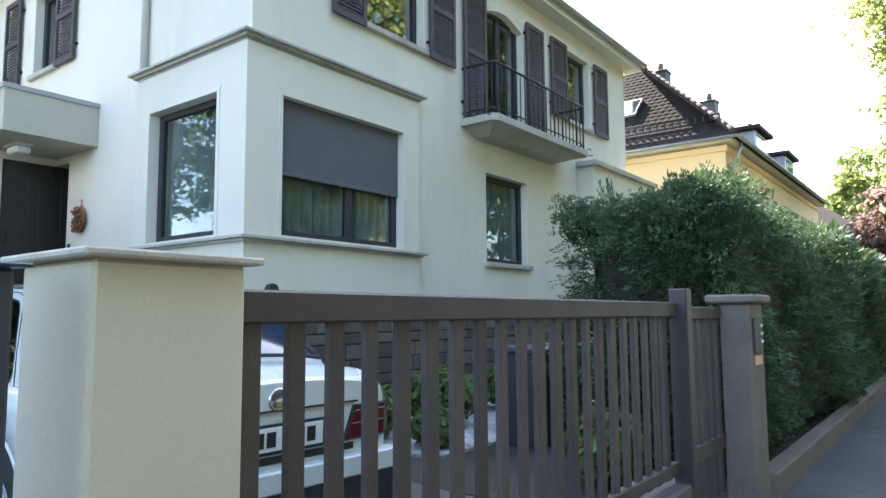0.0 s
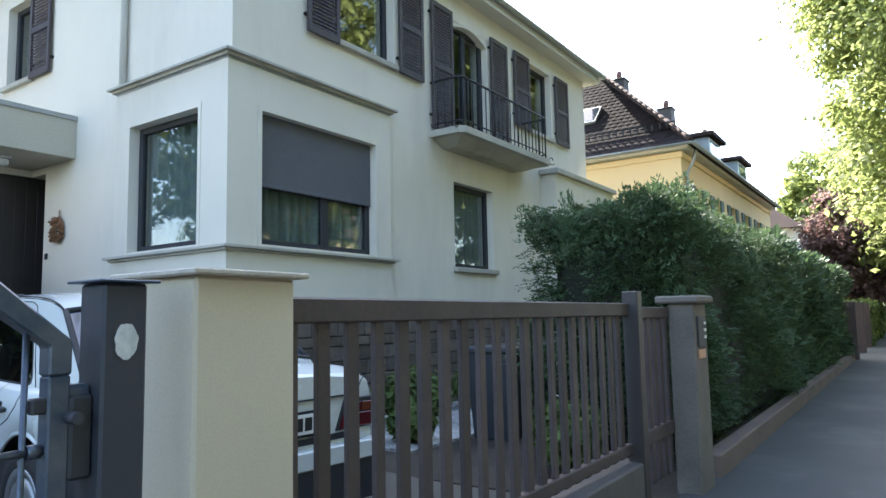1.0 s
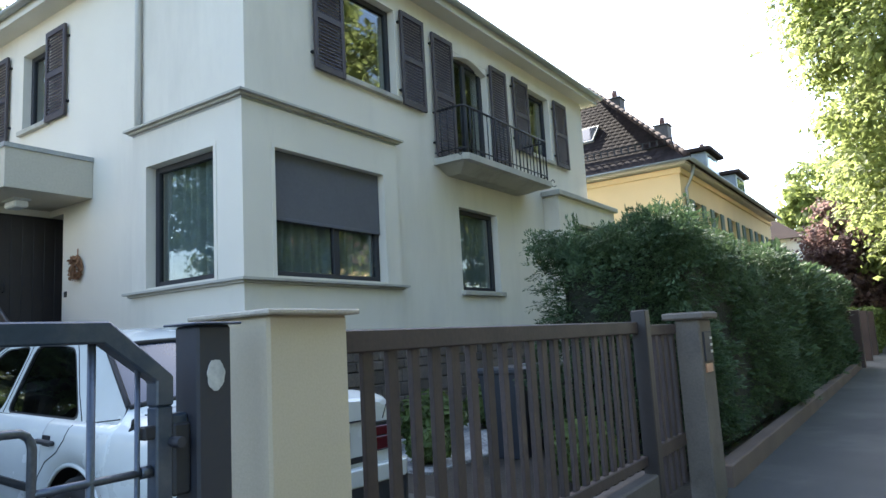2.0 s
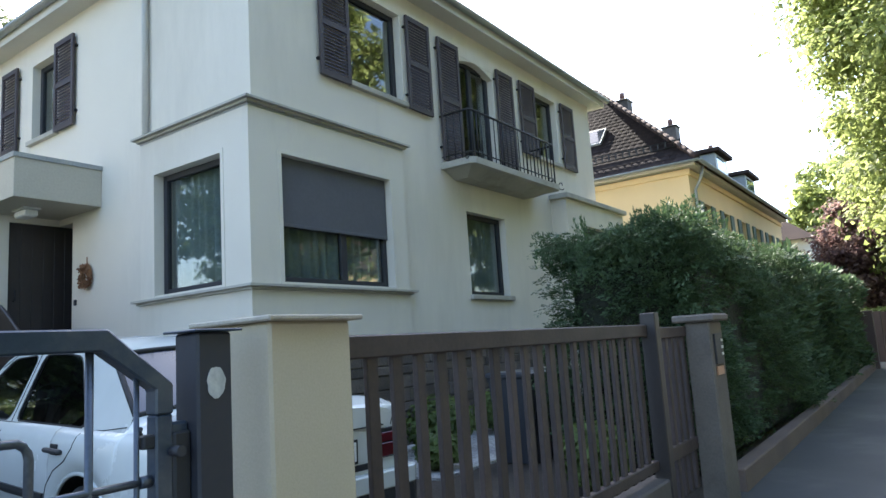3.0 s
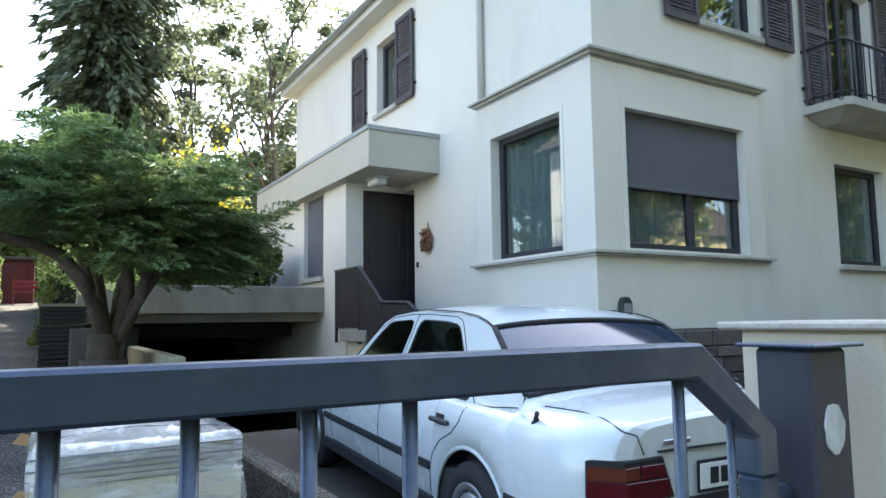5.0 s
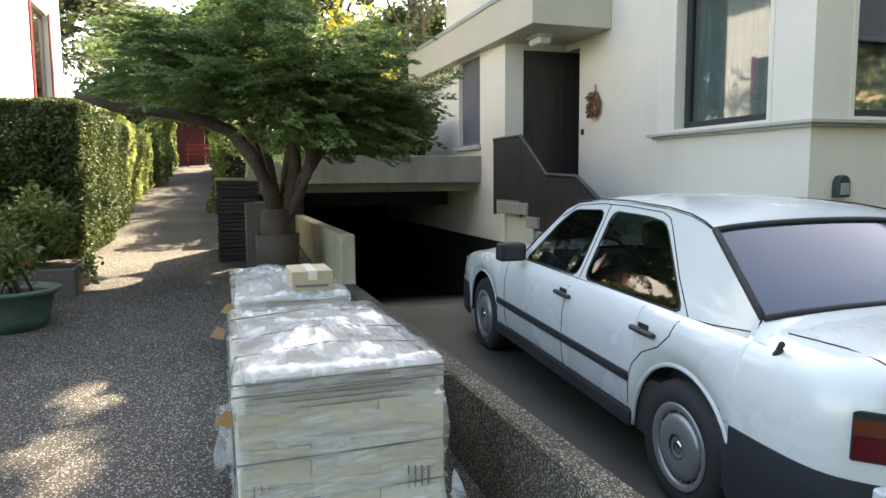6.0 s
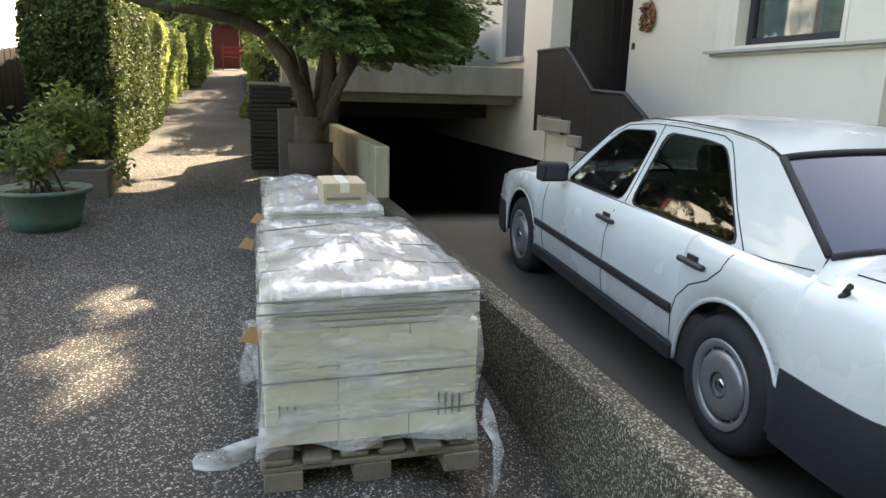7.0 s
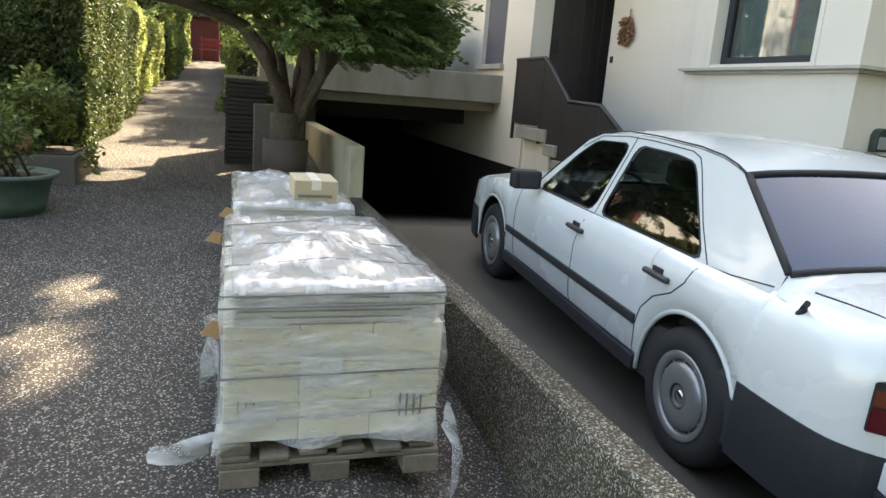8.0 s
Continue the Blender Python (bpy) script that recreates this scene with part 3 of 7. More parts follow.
def gutter(p, q, parent, r=0.065):
    """A half-round gutter from p to q."""
    p, q = Vector(p), Vector(q)
    d = (q - p).normalized()
    side = d.cross(Vector((0, 0, 1)))
    bm = bmesh.new()
    rows = []
    for e in (p, q):
        rows.append([bm.verts.new(e + side * (k * math.cos(a)) + Vector((0, 0, -k * math.sin(a)))) for k, rng in ((r, range(9)), (r - 0.006, range(8, -1, -1))) for a in (math.pi * i / 8 for i in rng)])
    n = len(rows[0])
    for i in range(n):
        j = (i + 1) % n
        bm.faces.new((rows[0][i], rows[0][j], rows[1][j], rows[1][i])).smooth = True
    bm.faces.new(rows[0])
    bm.faces.new(rows[1][::-1])
    return part("gutter", bm, ZINC, parent, "grey zinc gutter")


gutter((EX1 + 0.08, EY0 - 0.1, 6.61), (EX1 + 0.08, EY1 + 0.1, 6.61), house)
gutter((EX0 - 0.1, EY0 - 0.08, 6.61), (EX1 + 0.1, EY0 - 0.08, 6.61), house)
part("downpipe", tube([(-7.76, WY - 0.055, 4.06), (-7.76, WY - 0.055, 6.05), (-7.76, WY - 0.10, 6.2), (-7.76, WY - 0.30, 6.4), (-7.76, WY - 0.34, 6.58)], 0.042, 10), material("painted downpipe", (0.62, 0.60, 0.56), rough=0.5, bump=0.05), house, "pale rainwater downpipe")
part("chimney", slab(-9.2, -8.5, 8.0, 8.7, 8.5, 11.6, 0.01), STONE, house)
part("chimney", slab(-7.2, -6.8, 12.2, 12.6, 7.2, 8.0, 0.01), STONE, house)

# ---- entrance: annex, canopy, landing and steps ----
AY, AX = 3.02, -10.1
part("annex_wall", pierced("y", AY, 0.25, -17.0, AX, 0.6, 3.40, [(-12.0, -11.05, 2.03, 3.38)]), STUCCO, house)
part("annex_wall", pierced("x", AX, -0.25, AY + 0.25, WY, 0.6, 3.40, [(AY + 0.28, WY + 0.1, 1.19, 3.3)]), STUCCO, house)
part("annex_wall", slab(-17.0, -16.8, AY + 0.25, WY, 0.6, 3.4), STUCCO, house)
window("y", AY, -12.0, -11.05, 2.03, 3.38, "narrow window with its dark blind down", blind=2.03, curtain=False, deep=0.1)
bm = slab(-14.5, -8.92, 2.86, WY - 0.002, 3.39, 3.93, 0.006)
part("canopy", bm, material("canopy panel", (0.49, 0.45, 0.36), (0.43, 0.395, 0.32), rough=0.6, fine=40, coarse=1.2, bump=0.1), house, "flat beige canopy over the front door")
bm = bmesh.new()
slab(-14.5, -8.90, 2.84, 2.86, 3.90, 3.96, 0.0, bm)
slab(-8.92, -8.90, 2.86, WY - 0.002, 3.90, 3.96, 0.0, bm)
part("canopy_edging", bm, ZINC, house)
door = part("front_door", slab(AX - 0.10, AX - 0.03, AY + 0.27, WY + 0.25, 1.19, 3.3, 0.004), DARK_PAINT, house, "dark brown panelled front door")
for k in range(6):
    part("door_board", slab(AX - 0.03, AX - 0.022, AY + 0.30 + 0.148 * k, AY + 0.30 + 0.148 * k + 0.138, 1.24, 3.25, 0.003), DARK_PAINT, door)
part("handle", tube([(AX - 0.02, AY + 0.36, 2.2), (AX + 0.03, AY + 0.36, 2.2), (AX + 0.03, AY + 0.36, 2.35)], 0.012, 8), IRON, door)
lamp = thing("porch_lamp", -9.55, 3.3, 3.39, "white rectangular lamp fixed under the canopy", "lamp")
part("housing", slab(-9.75, -9.4, 3.18, 3.40, 3.36, 3.389, 0.004), PALE_METAL, lamp)
part("shade", slab(-9.73, -9.42, 3.20, 3.38, 3.27, 3.36, 0.02), material("lamp glass", (0.75, 0.75, 0.72), rough=0.3, bump=0), lamp)
part("bell_push", slab(-9.63, -9.57, WY - 0.02, WY, 2.10, 2.18, 0.005), FRAME, house)

stairs = thing("entrance_steps", -9.5, 3.5, 0.0, "concrete entrance steps with a dark panelled railing", "stairs")
part("landing", slab(AX + 0.001, -9.2, 2.92, WY - 0.003, 1.03, 1.19, 0.01), CONCRETE, stairs)
part("landing_base", slab(AX + 0.001, -9.25, 3.05, WY - 0.003, -0.2, 1.03), STUCCO, stairs)
for i in range(6):
    x = -9.2 + 0.29 * i
    part("tread", slab(x + 0.001, x + 0.33, 2.92, WY - 0.12, 1.02 - 0.17 * i - 0.14, 1.02 - 0.17 * i, 0.01), CONCRETE, stairs)
    part("step_base", slab(x + 0.002, x + 0.29, 3.05, WY - 0.13, -0.2, 0.88 - 0.17 * i), CONCRETE, stairs)
part("railing_panel", prism([(-10.35, 1.22), (-9.45, 1.22), (-8.75, 0.64), (-8.75, 1.54), (-9.3, 1.95), (-9.45, 2.05), (-10.35, 2.05)], 2.955, 2.985, "y"), DARK_PAINT, stairs, "dark brown metal railing panel")
part("handrail", tube([(-10.38, 2.97, 2.065), (-9.48, 2.97, 2.065), (-9.3, 2.97, 1.96), (-8.72, 2.97, 1.555), (-7.98, 2.97, 1.53), (-7.45, 2.97, 1.25)], 0.026, 8), DARK_PAINT, stairs)
part("railing_panel", prism([(-8.749, 0.62), (-8.1, 0.18), (-7.45, 0.02), (-7.45, 1.23), (-7.98, 1.51), (-8.749, 1.53)], 2.956, 2.984, "y"), DARK_PAINT, stairs, "dark brown metal railing panel")
for x, z0, z1 in ((-10.34, 1.0, 2.05), (-9.46, 1.0, 2.05), (-8.75, 0.6, 1.54), (-7.98, 0.1, 1.52)):
    part("railing_post", slab(x - 0.018, x + 0.018, 2.950, 2.99, z0, z1, 0.003), DARK_PAINT, stairs)
part("wall_rail", tube([(-9.65, WY - 0.06, 1.45), (-9.2, WY - 0.06, 1.17), (-8.4, WY - 0.06, 0.68)], 0.028, 8), GATE_STEEL, stairs)

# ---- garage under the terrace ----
# The garage's inner shade is put into this near-black concrete colour.
GARAGE_SHADE = material("shade-dark garage concrete", (0.05, 0.048, 0.045), rough=0.95, bump=0.2)
garage = thing("garage_entrance", -11.0, 1.8, 0, "dark underground garage opening below a concrete beam", "garage")
part("beam", slab(-11.25, -11.0, -0.45, AY + 0.1, 1.45, 1.86, 0.012), CONCRETE, garage, "weathered grey concrete beam")
part("deck", slab(-17.0, -11.25, -0.45, AY + 0.001, 1.32, 1.62), CONCRETE, garage)
part("garage_ceiling", slab(-20.0, -12.9, 0.3, AY + 0.3, 1.25, 1.318), GARAGE_SHADE, garage)
part("lintel", slab(-12.9, -12.6, 0.1, AY + 0.4, 1.06, 1.30), GARAGE_SHADE, garage)
part("side_wall", slab(-11.3, -7.5, 0.215, 0.352, -1.2, 1.005, 0.012), CONCRETE_WARM, garage, "mossy yellowish concrete side wall")
part("side_wall", slab(-20.0, -11.3, 0.1, 0.35, -1.2, 1.25), GARAGE_SHADE, garage)
part("back_wall", slab(-20.2, -20.0, 0.3, 4.0, -1.3, 1.4), GARAGE_SHADE, garage)
part("far_wall", pierced("y", 3.25, 0.3, -20.0, AX, -1.3, 1.30, [(-10.95, -10.4, 0.45, 0.85)]), GARAGE_SHADE, garage)
part("cellar_wall", slab(-16.95, AX - 0.001, 3.10, 3.24, 0.95, 1.31), STUCCO, garage)

# ---- gateway ----
pillar = thing("gate_pillar", -1.42, 0.49, -0.05, "beige rendered gate pillar with a thin stone cap", "pillar")
part("shaft", slab(-1.515, -1.245, 0.335, 0.632, -0.15, 1.30, 0.008), PILLAR, pillar)
part("cap", slab(-1.545, -1.207, 0.305, 0.648, 1.30, 1.315, 0.004), CAPSTONE, pillar, "thin weathered stone cap")

post = thing("gate_post", -1.3, 0.18, -0.05, "dark blue steel gate post with a lock", "gate post")
POST_STEEL = material("dark brownish post steel", (0.026, 0.030, 0.042), (0.034, 0.034, 0.042), rough=0.6, fine=40, coarse=5, bump=0.15)
part("shaft", slab(-1.34, -1.25, 0.13, 0.225, -0.1, 1.277, 0.006), POST_STEEL, post)
part("cap", slab(-1.36, -1.232, 0.112, 0.243, 1.278, 1.284, 0.002), GATE_STEEL, post)
bm = bmesh.new()
ring = [(0.024 * (1 + 0.05 * math.sin(3 * a + 1) + 0.05 * math.sin(9 * a)) * math.cos(a), 0.036 * (1 + 0.04 * math.sin(7 * a) + 0.03 * math.sin(13 * a)) * math.sin(a)) for a in (2 * math.pi * i / 40 for i in range(40))]
prism([(0.178 + p, 1.16 + q) for p, q in ring], -1.2502, -1.247, "x", bm)
part("glue_patch", bm, material("dried pale glue", (0.62, 0.62, 0.60), (0.42, 0.43, 0.43), rough=0.8, fine=60, coarse=14, bump=0.5), post, "pale torn sticker remains")
part("lock_case", slab(-1.322, -1.285, 0.075, 0.13, 1.0, 1.08, 0.006), GATE_STEEL, post)
part("lock_cylinder", tube([(-1.30, 0.085, 1.02), (-1.245, 0.085, 1.02)], 0.012, 10), POST_STEEL, post)
part("latch", slab(-1.31, -1.285, 0.02, 0.06, 1.03, 1.06, 0.004), FRAME, post)
part("lock_bracket", slab(-1.335, -1.275, 0.085, 0.13, 0.90, 1.06, 0.006), FRAME, post)

gate = thing("driveway_gate", -1.3, -0.9, -0.05, "dark blue steel bar gate with a cut-off corner", "gate")
G0 = -1.72
RAIL_STEEL = material("scuffed blue steel", (0.034, 0.056, 0.092), (0.026, 0.043, 0.072), metal=0.2, rough=0.36, fine=70, coarse=4.5, bump=0.25, depth=0.002, stain=(0.115, 0.125, 0.145))
part("top_rail", prism([(G0, 1.243), (G0, 1.29), (-0.062, 1.29), (0.088, 1.165), (0.088, 1.10), (0.045, 1.10), (0.045, 1.155), (-0.075, 1.243)], -1.322, -1.278, "x", bevel=0.004), RAIL_STEEL, gate, "scratched dark blue flat top rail")
part("stile", slab(-1.32, -1.28, 0.046, 0.087, 0.06, 1.10, 0.004), GATE_STEEL, gate)
part("stile", slab(-1.32, -1.28, G0, G0 + 0.05, 0.06, 1.242, 0.004), GATE_STEEL, gate)
part("bottom_rail", slab(-1.32, -1.28, G0 + 0.05, 0.045, 0.08, 0.13, 0.004), GATE_STEEL, gate)
for y in (-1.59, -1.48, -1.37, -1.26, -1.15, -1.04, -0.93, -0.82, -0.712, -0.603, -0.494, -0.09):
    part("bar", tube([(-1.3, y, 0.13), (-1.3, y, 1.245)], 0.0085, 10), BAR_STEEL, gate)
part("bar", tube([(-1.3, 0.012, 0.13), (-1.3, 0.012, 1.19)], 0.006, 10), BAR_STEEL, gate)


def hoop(y0, y1, top):
    k = 0.035
    pts = [(-1.3, y0, 0.13), (-1.3, y0, top - k)] + [(-1.3, y0 + k - k * math.cos(a), top - k + k * math.sin(a)) for a in (0.4, 0.8, 1.2)] + [(-1.3, (y0 + y1) / 2, top)]
    pts += [(-1.3, y1 - k + k * math.cos(a), top - k + k * math.sin(a)) for a in (1.2, 0.8, 0.4)] + [(-1.3, y1, top - k), (-1.3, y1, 0.13)]
    return tube(pts, 0.009, 10)


part("hoop", hoop(-0.377, -0.203, 1.082), BAR_STEEL, gate, "bent steel hoop")
part("stub", tube([(-1.3, -0.288, 0.13), (-1.3, -0.288, 1.005)], 0.007, 10), BAR_STEEL, gate)
part("stub_cap", lathe([(0.0, 1.026), (0.010, 1.022), (0.011, 1.0), (0.0, 0.998)], 10, None, Matrix.Translation((-1.3, -0.288, 0))), PALE_METAL, gate)
part("cross_rail", tube([(-1.3, -0.203, 0.962), (-1.3, 0.05, 0.962)], 0.0085, 10), BAR_STEEL, gate)
part("cross_rail", tube([(-1.3, G0 + 0.05, 0.972), (-1.3, -0.36, 0.962)], 0.0085, 10), BAR_STEEL, gate)
for y in (-0.365, 0.03):
    part("collar", tube([(-1.3, y - 0.012, 0.962), (-1.3, y + 0.012, 0.962)], 0.0135, 10), BAR_STEEL, gate)
part("stub_cap", lathe([(0.0, 0.900), (0.009, 0.895), (0.011, 0.88), (0.008, 0.869), (0.0, 0.866)], 10, None, Matrix.Translation((-1.3, -0.09, 0))), PALE_METAL, gate)
tagged(part("gate_stop_post", slab(-1.37, -1.25, -1.86, -1.74, -0.1, 1.30, 0.006), GATE_STEEL), "dark blue steel post holding the driveway gate", "gate post")

# ---- fence ----
PLINTH = material("dark stained plinth", (0.11, 0.095, 0.085), (0.08, 0.07, 0.065), rough=0.9, fine=60, coarse=4, bump=0.4)
fence = thing("fence", -1.4, 2.0, -0.05, "brown painted slatted wooden fence on a low plinth", "fence")
part("top_board", slab(-1.43, -1.375, 0.635, 3.498, 1.185, 1.262, 0.006), FENCE_WOOD, fence)
part("plinth", slab(-1.48, -1.33, 0.635, 3.60, -0.1, 0.31, 0.01), PLINTH, fence)
part("lower_board", slab(-1.43, -1.385, 0.635, 3.498, 0.36, 0.42, 0.005), FENCE_WOOD, fence)
frng = random.Random(5)
for i in range(21):
    y = 0.765 + 0.1305 * i
    w = 0.026 + frng.uniform(-0.003, 0.004)
    part("slat", slab(-1.425 + frng.uniform(-0.004, 0.004), -1.40, y - w, y + w, 0.345, 1.19, 0.004), FENCE_WOOD, fence)
part("end_post", slab(-1.42, -1.32, 3.50, 3.585, -0.1, 1.335, 0.006), DARK_PAINT, fence, "dark painted square end post")
wicket = thing("garden_gate", -1.4, 3.9, -0.05, "brown slatted wooden garden gate, closed", "gate")
part("top_board", slab(-1.43, -1.385, 3.59, 4.355, 1.165, 1.24, 0.006), FENCE_WOOD, wicket)
part("lower_board", slab(-1.43, -1.385, 3.59, 4.355, 0.36, 0.45, 0.006), FENCE_WOOD, wicket)
for i in range(6):
    y = 3.66 + 0.13 * i
    part("slat", slab(-1.425, -1.395, y - 0.027, y + 0.027, 0.1, 1.2, 0.004), FENCE_WOOD, wicket)
stone_post = thing("stone_gate_post", -1.3, 4.6, -0.05, "weathered grey stone gate post with a flat cap", "pillar")
STONE_PALE = material("weathered sandstone", (0.165, 0.14, 0.118), (0.115, 0.10, 0.085), rough=0.9, fine=60, coarse=3, bump=0.5, stain=(0.075, 0.065, 0.055))
part("shaft", slab(-1.395, -1.215, 4.365, 4.70, -0.1, 1.262, 0.012), STONE_PALE, stone_post)
part("cap", slab(-1.47, -1.165, 4.31, 4.74, 1.265, 1.318, 0.012), STONE_PALE, stone_post)
part("bell_panel", slab(-1.215, -1.20, 4.42, 4.63, 0.95, 1.17, 0.004), FRAME, stone_post, "dark doorbell panel")
for z in (1.11, 1.06, 1.01):
    part("bell_button", slab(-1.20, -1.193, 4.56, 4.61, z, z + 0.02, 0.002), PALE_METAL, stone_post)
part("name_plate", slab(-1.215, -1.203, 4.42, 4.60, 0.87, 0.935, 0.003), material("copper plate", (0.45, 0.25, 0.16), rough=0.4, metal=0.6), stone_post, "copper coloured plate")


# ---- foliage makers ----
def shell_points(rng, n, lo, hi, lump=0.22, power=0.5):
    """Points near the surface of a box-shaped hedge, with the outward way of each."""
    lo, hi = np.array(lo, float), np.array(hi, float)
    d = hi - lo
    faces = [(0, 1), (0, 0), (1, 1), (1, 0), (2, 1)]
    area = np.array([d[1] * d[2], d[1] * d[2], d[0] * d[2], d[0] * d[2], d[0] * d[1]])
    pick = rng.choice(5, n, p=area / area.sum())
    p = lo + rng.random((n, 3)) * d
    nn = np.zeros((n, 3))
    for k, (ax, side) in enumerate(faces):
        s = pick == k
        p[s, ax] = hi[ax] if side else lo[ax]
        nn[s, ax] = 1 if side else -1
    wave = np.sin(p[:, 1] * 2.1 + p[:, 2] * 3.3) + np.sin(p[:, 0] * 3.7 + p[:, 1] * 1.3 + 1) + np.sin(p[:, 2] * 5.1 - p[:, 1] * 4.1)
    p += nn * (wave * lump / 3 - lump * 0.3 - np.abs(rng.normal(0, lump * power, n)))[:, None]
    return p, nn


def hedge(name, lo, hi, n, leaf, aspect, mat, label, lump=0.2, core=0.2, seed=3, tri=False, category="hedge"):
    h = thing(name, (lo[0] + hi[0]) / 2, (lo[1] + hi[1]) / 2, lo[2], label, category)
    rng = np.random.default_rng(seed)
    p, nn = shell_points(rng, n, lo, hi, lump)
    cards("leaves", p, nn * 0.4 + rng.normal(0, 0.5, (n, 3)), leaf, aspect, mat, h, rng, tri=tri)["kind"] = "stuff"
    part("inner_growth", slab(lo[0] + core, hi[0] - core, lo[1] + core, hi[1] - core, lo[2] - 0.1, hi[2] - core, 0.05), HEDGE_CORE, h)
    return h


# Solid filler against see-through; a hedge's inner shade is put into its colour.
HEDGE_CORE = material("dark hedge core", (0.018, 0.022, 0.012), (0.012, 0.014, 0.008), rough=1, fine=20, coarse=4, bump=0.8, depth=0.03)


def sprays(rng, start, way, length, n, spread=0.35, droop=0.15):
    """Points of feathery twigs along a branch, with their forward way."""
    t = rng.random(n) ** 0.8
    side = np.cross(way, (0, 0, 1.0))
    side /= np.linalg.norm(side) + 1e-9
    off = rng.normal(0, spread, n) * length * (1.05 - t) * 0.9
    p = np.array(start) + np.outer(t * length, way) + np.outer(off, side)
    p[:, 2] += rng.normal(0, 0.05 * length, n) - droop * t * t * length
    d = np.outer(np.ones(n), way) + np.outer(off * 1.5 / length, side) + rng.normal(0, 0.3, (n, 3))
    return p, d


def fronds(rng, start, way, flat, length, n, wide=0.42, droop=0.18):
    """Flat feathery fronds, many at once: twigs in pairs along each axis, closing to a point; flat is each frond's upper side."""
    start, way, flat = (np.asarray(v, float) for v in (start, way, flat))
    length = np.asarray(length, float)[:, None, None]
    way /= np.linalg.norm(way, axis=1, keepdims=True) + 1e-9
    side = np.cross(way, flat)
    side /= np.linalg.norm(side, axis=1, keepdims=True) + 1e-9
    up = np.cross(side, way)
    k = len(start)
    t = np.sort(rng.random((k, n)) ** 0.85, axis=1)[:, :, None]
    sgn = np.where(rng.random((k, n)) < 0.5, -1.0, 1.0)[:, :, None]
    f = rng.random((k, n))[:, :, None] ** 0.8
    step = np.floor(t * 11) / 11
    t = np.clip(step + (t - step) * 0.45, 0, 1)
    twig = way[:, None, :] * 0.75 + side[:, None, :] * sgn * 0.66
    reach = length * wide * (1.02 - t) ** 0.75 * np.minimum(1, 0.35 + 2.2 * t) * f
    p = start[:, None, :] + way[:, None, :] * length * t + twig * reach
    p[:, :, 2] -= (droop * length * (t * t + 0.5 * f * f * (1 - t)))[:, :, 0]
    p += rng.normal(0, 0.006, p.shape)
    d = twig + way[:, None, :] * t * 0.8 + rng.normal(0, 0.22, p.shape)
    d[:, :, 2] -= droop * 1.2
    nn = up[:, None, :] + rng.normal(0, 0.35, p.shape)
    return p.reshape(-1, 3), d.reshape(-1, 3), nn.reshape(-1, 3)


def blades(name, p, d, size, width, mat, parent, rng, gaps=(), faces=None):
    """Narrow pointed sprays, each lying along its own way d; gaps: places on the ground that the sun reaches."""
    for g, wide in gaps:
        off = p - np.array(g)
        s = np.array(SUN_DIR)
        keep = np.linalg.norm(off - np.outer(off @ s, s) / (s @ s), axis=1) > wide
        p, d = p[keep], d[keep]
        if faces is not None:
            faces = faces[keep]
    n = len(p)
    d = d / (np.linalg.norm(d, axis=1, keepdims=True) + 1e-9)
    u = np.cross(d, rng.normal(0, 1, (n, 3)) + np.array((0, 0, 2.0)) if faces is None else faces)
    u /= np.linalg.norm(u, axis=1, keepdims=True) + 1e-9
    s = (size * rng.uniform(0.5, 1.5, n))[:, None]
    v = np.stack([p, p + d * s * 0.45 + u * s * width, p + d * s, p + d * s * 0.4 - u * s * width], 1)
    me = bpy.data.meshes.new(name)
    me.from_pydata(v.reshape(-1, 3).tolist(), [], np.arange(n * 4).reshape(n, 4).tolist())
    me.materials.append(mat)
    ob = new(name, me)
    ob.parent = parent
    ob.matrix_parent_inverse = parent.matrix_world.inverted()
    ob["kind"] = "stuff"
    return ob


def limb(rng, a, b, r0, r1, bend=0.15, steps=7):
    a, b = Vector(a), Vector(b)
    length = (b - a).length
    side = Vector(rng.normal(0, 1, 3)).normalized() * bend * length
    pts = [a.lerp(b, t) + side * math.sin(math.pi * t) * (0.6 + 0.4 * math.sin(5 * t)) for t in (i / steps for i in range(steps + 1))]
    return tube(pts, r0, 8, None, r1)


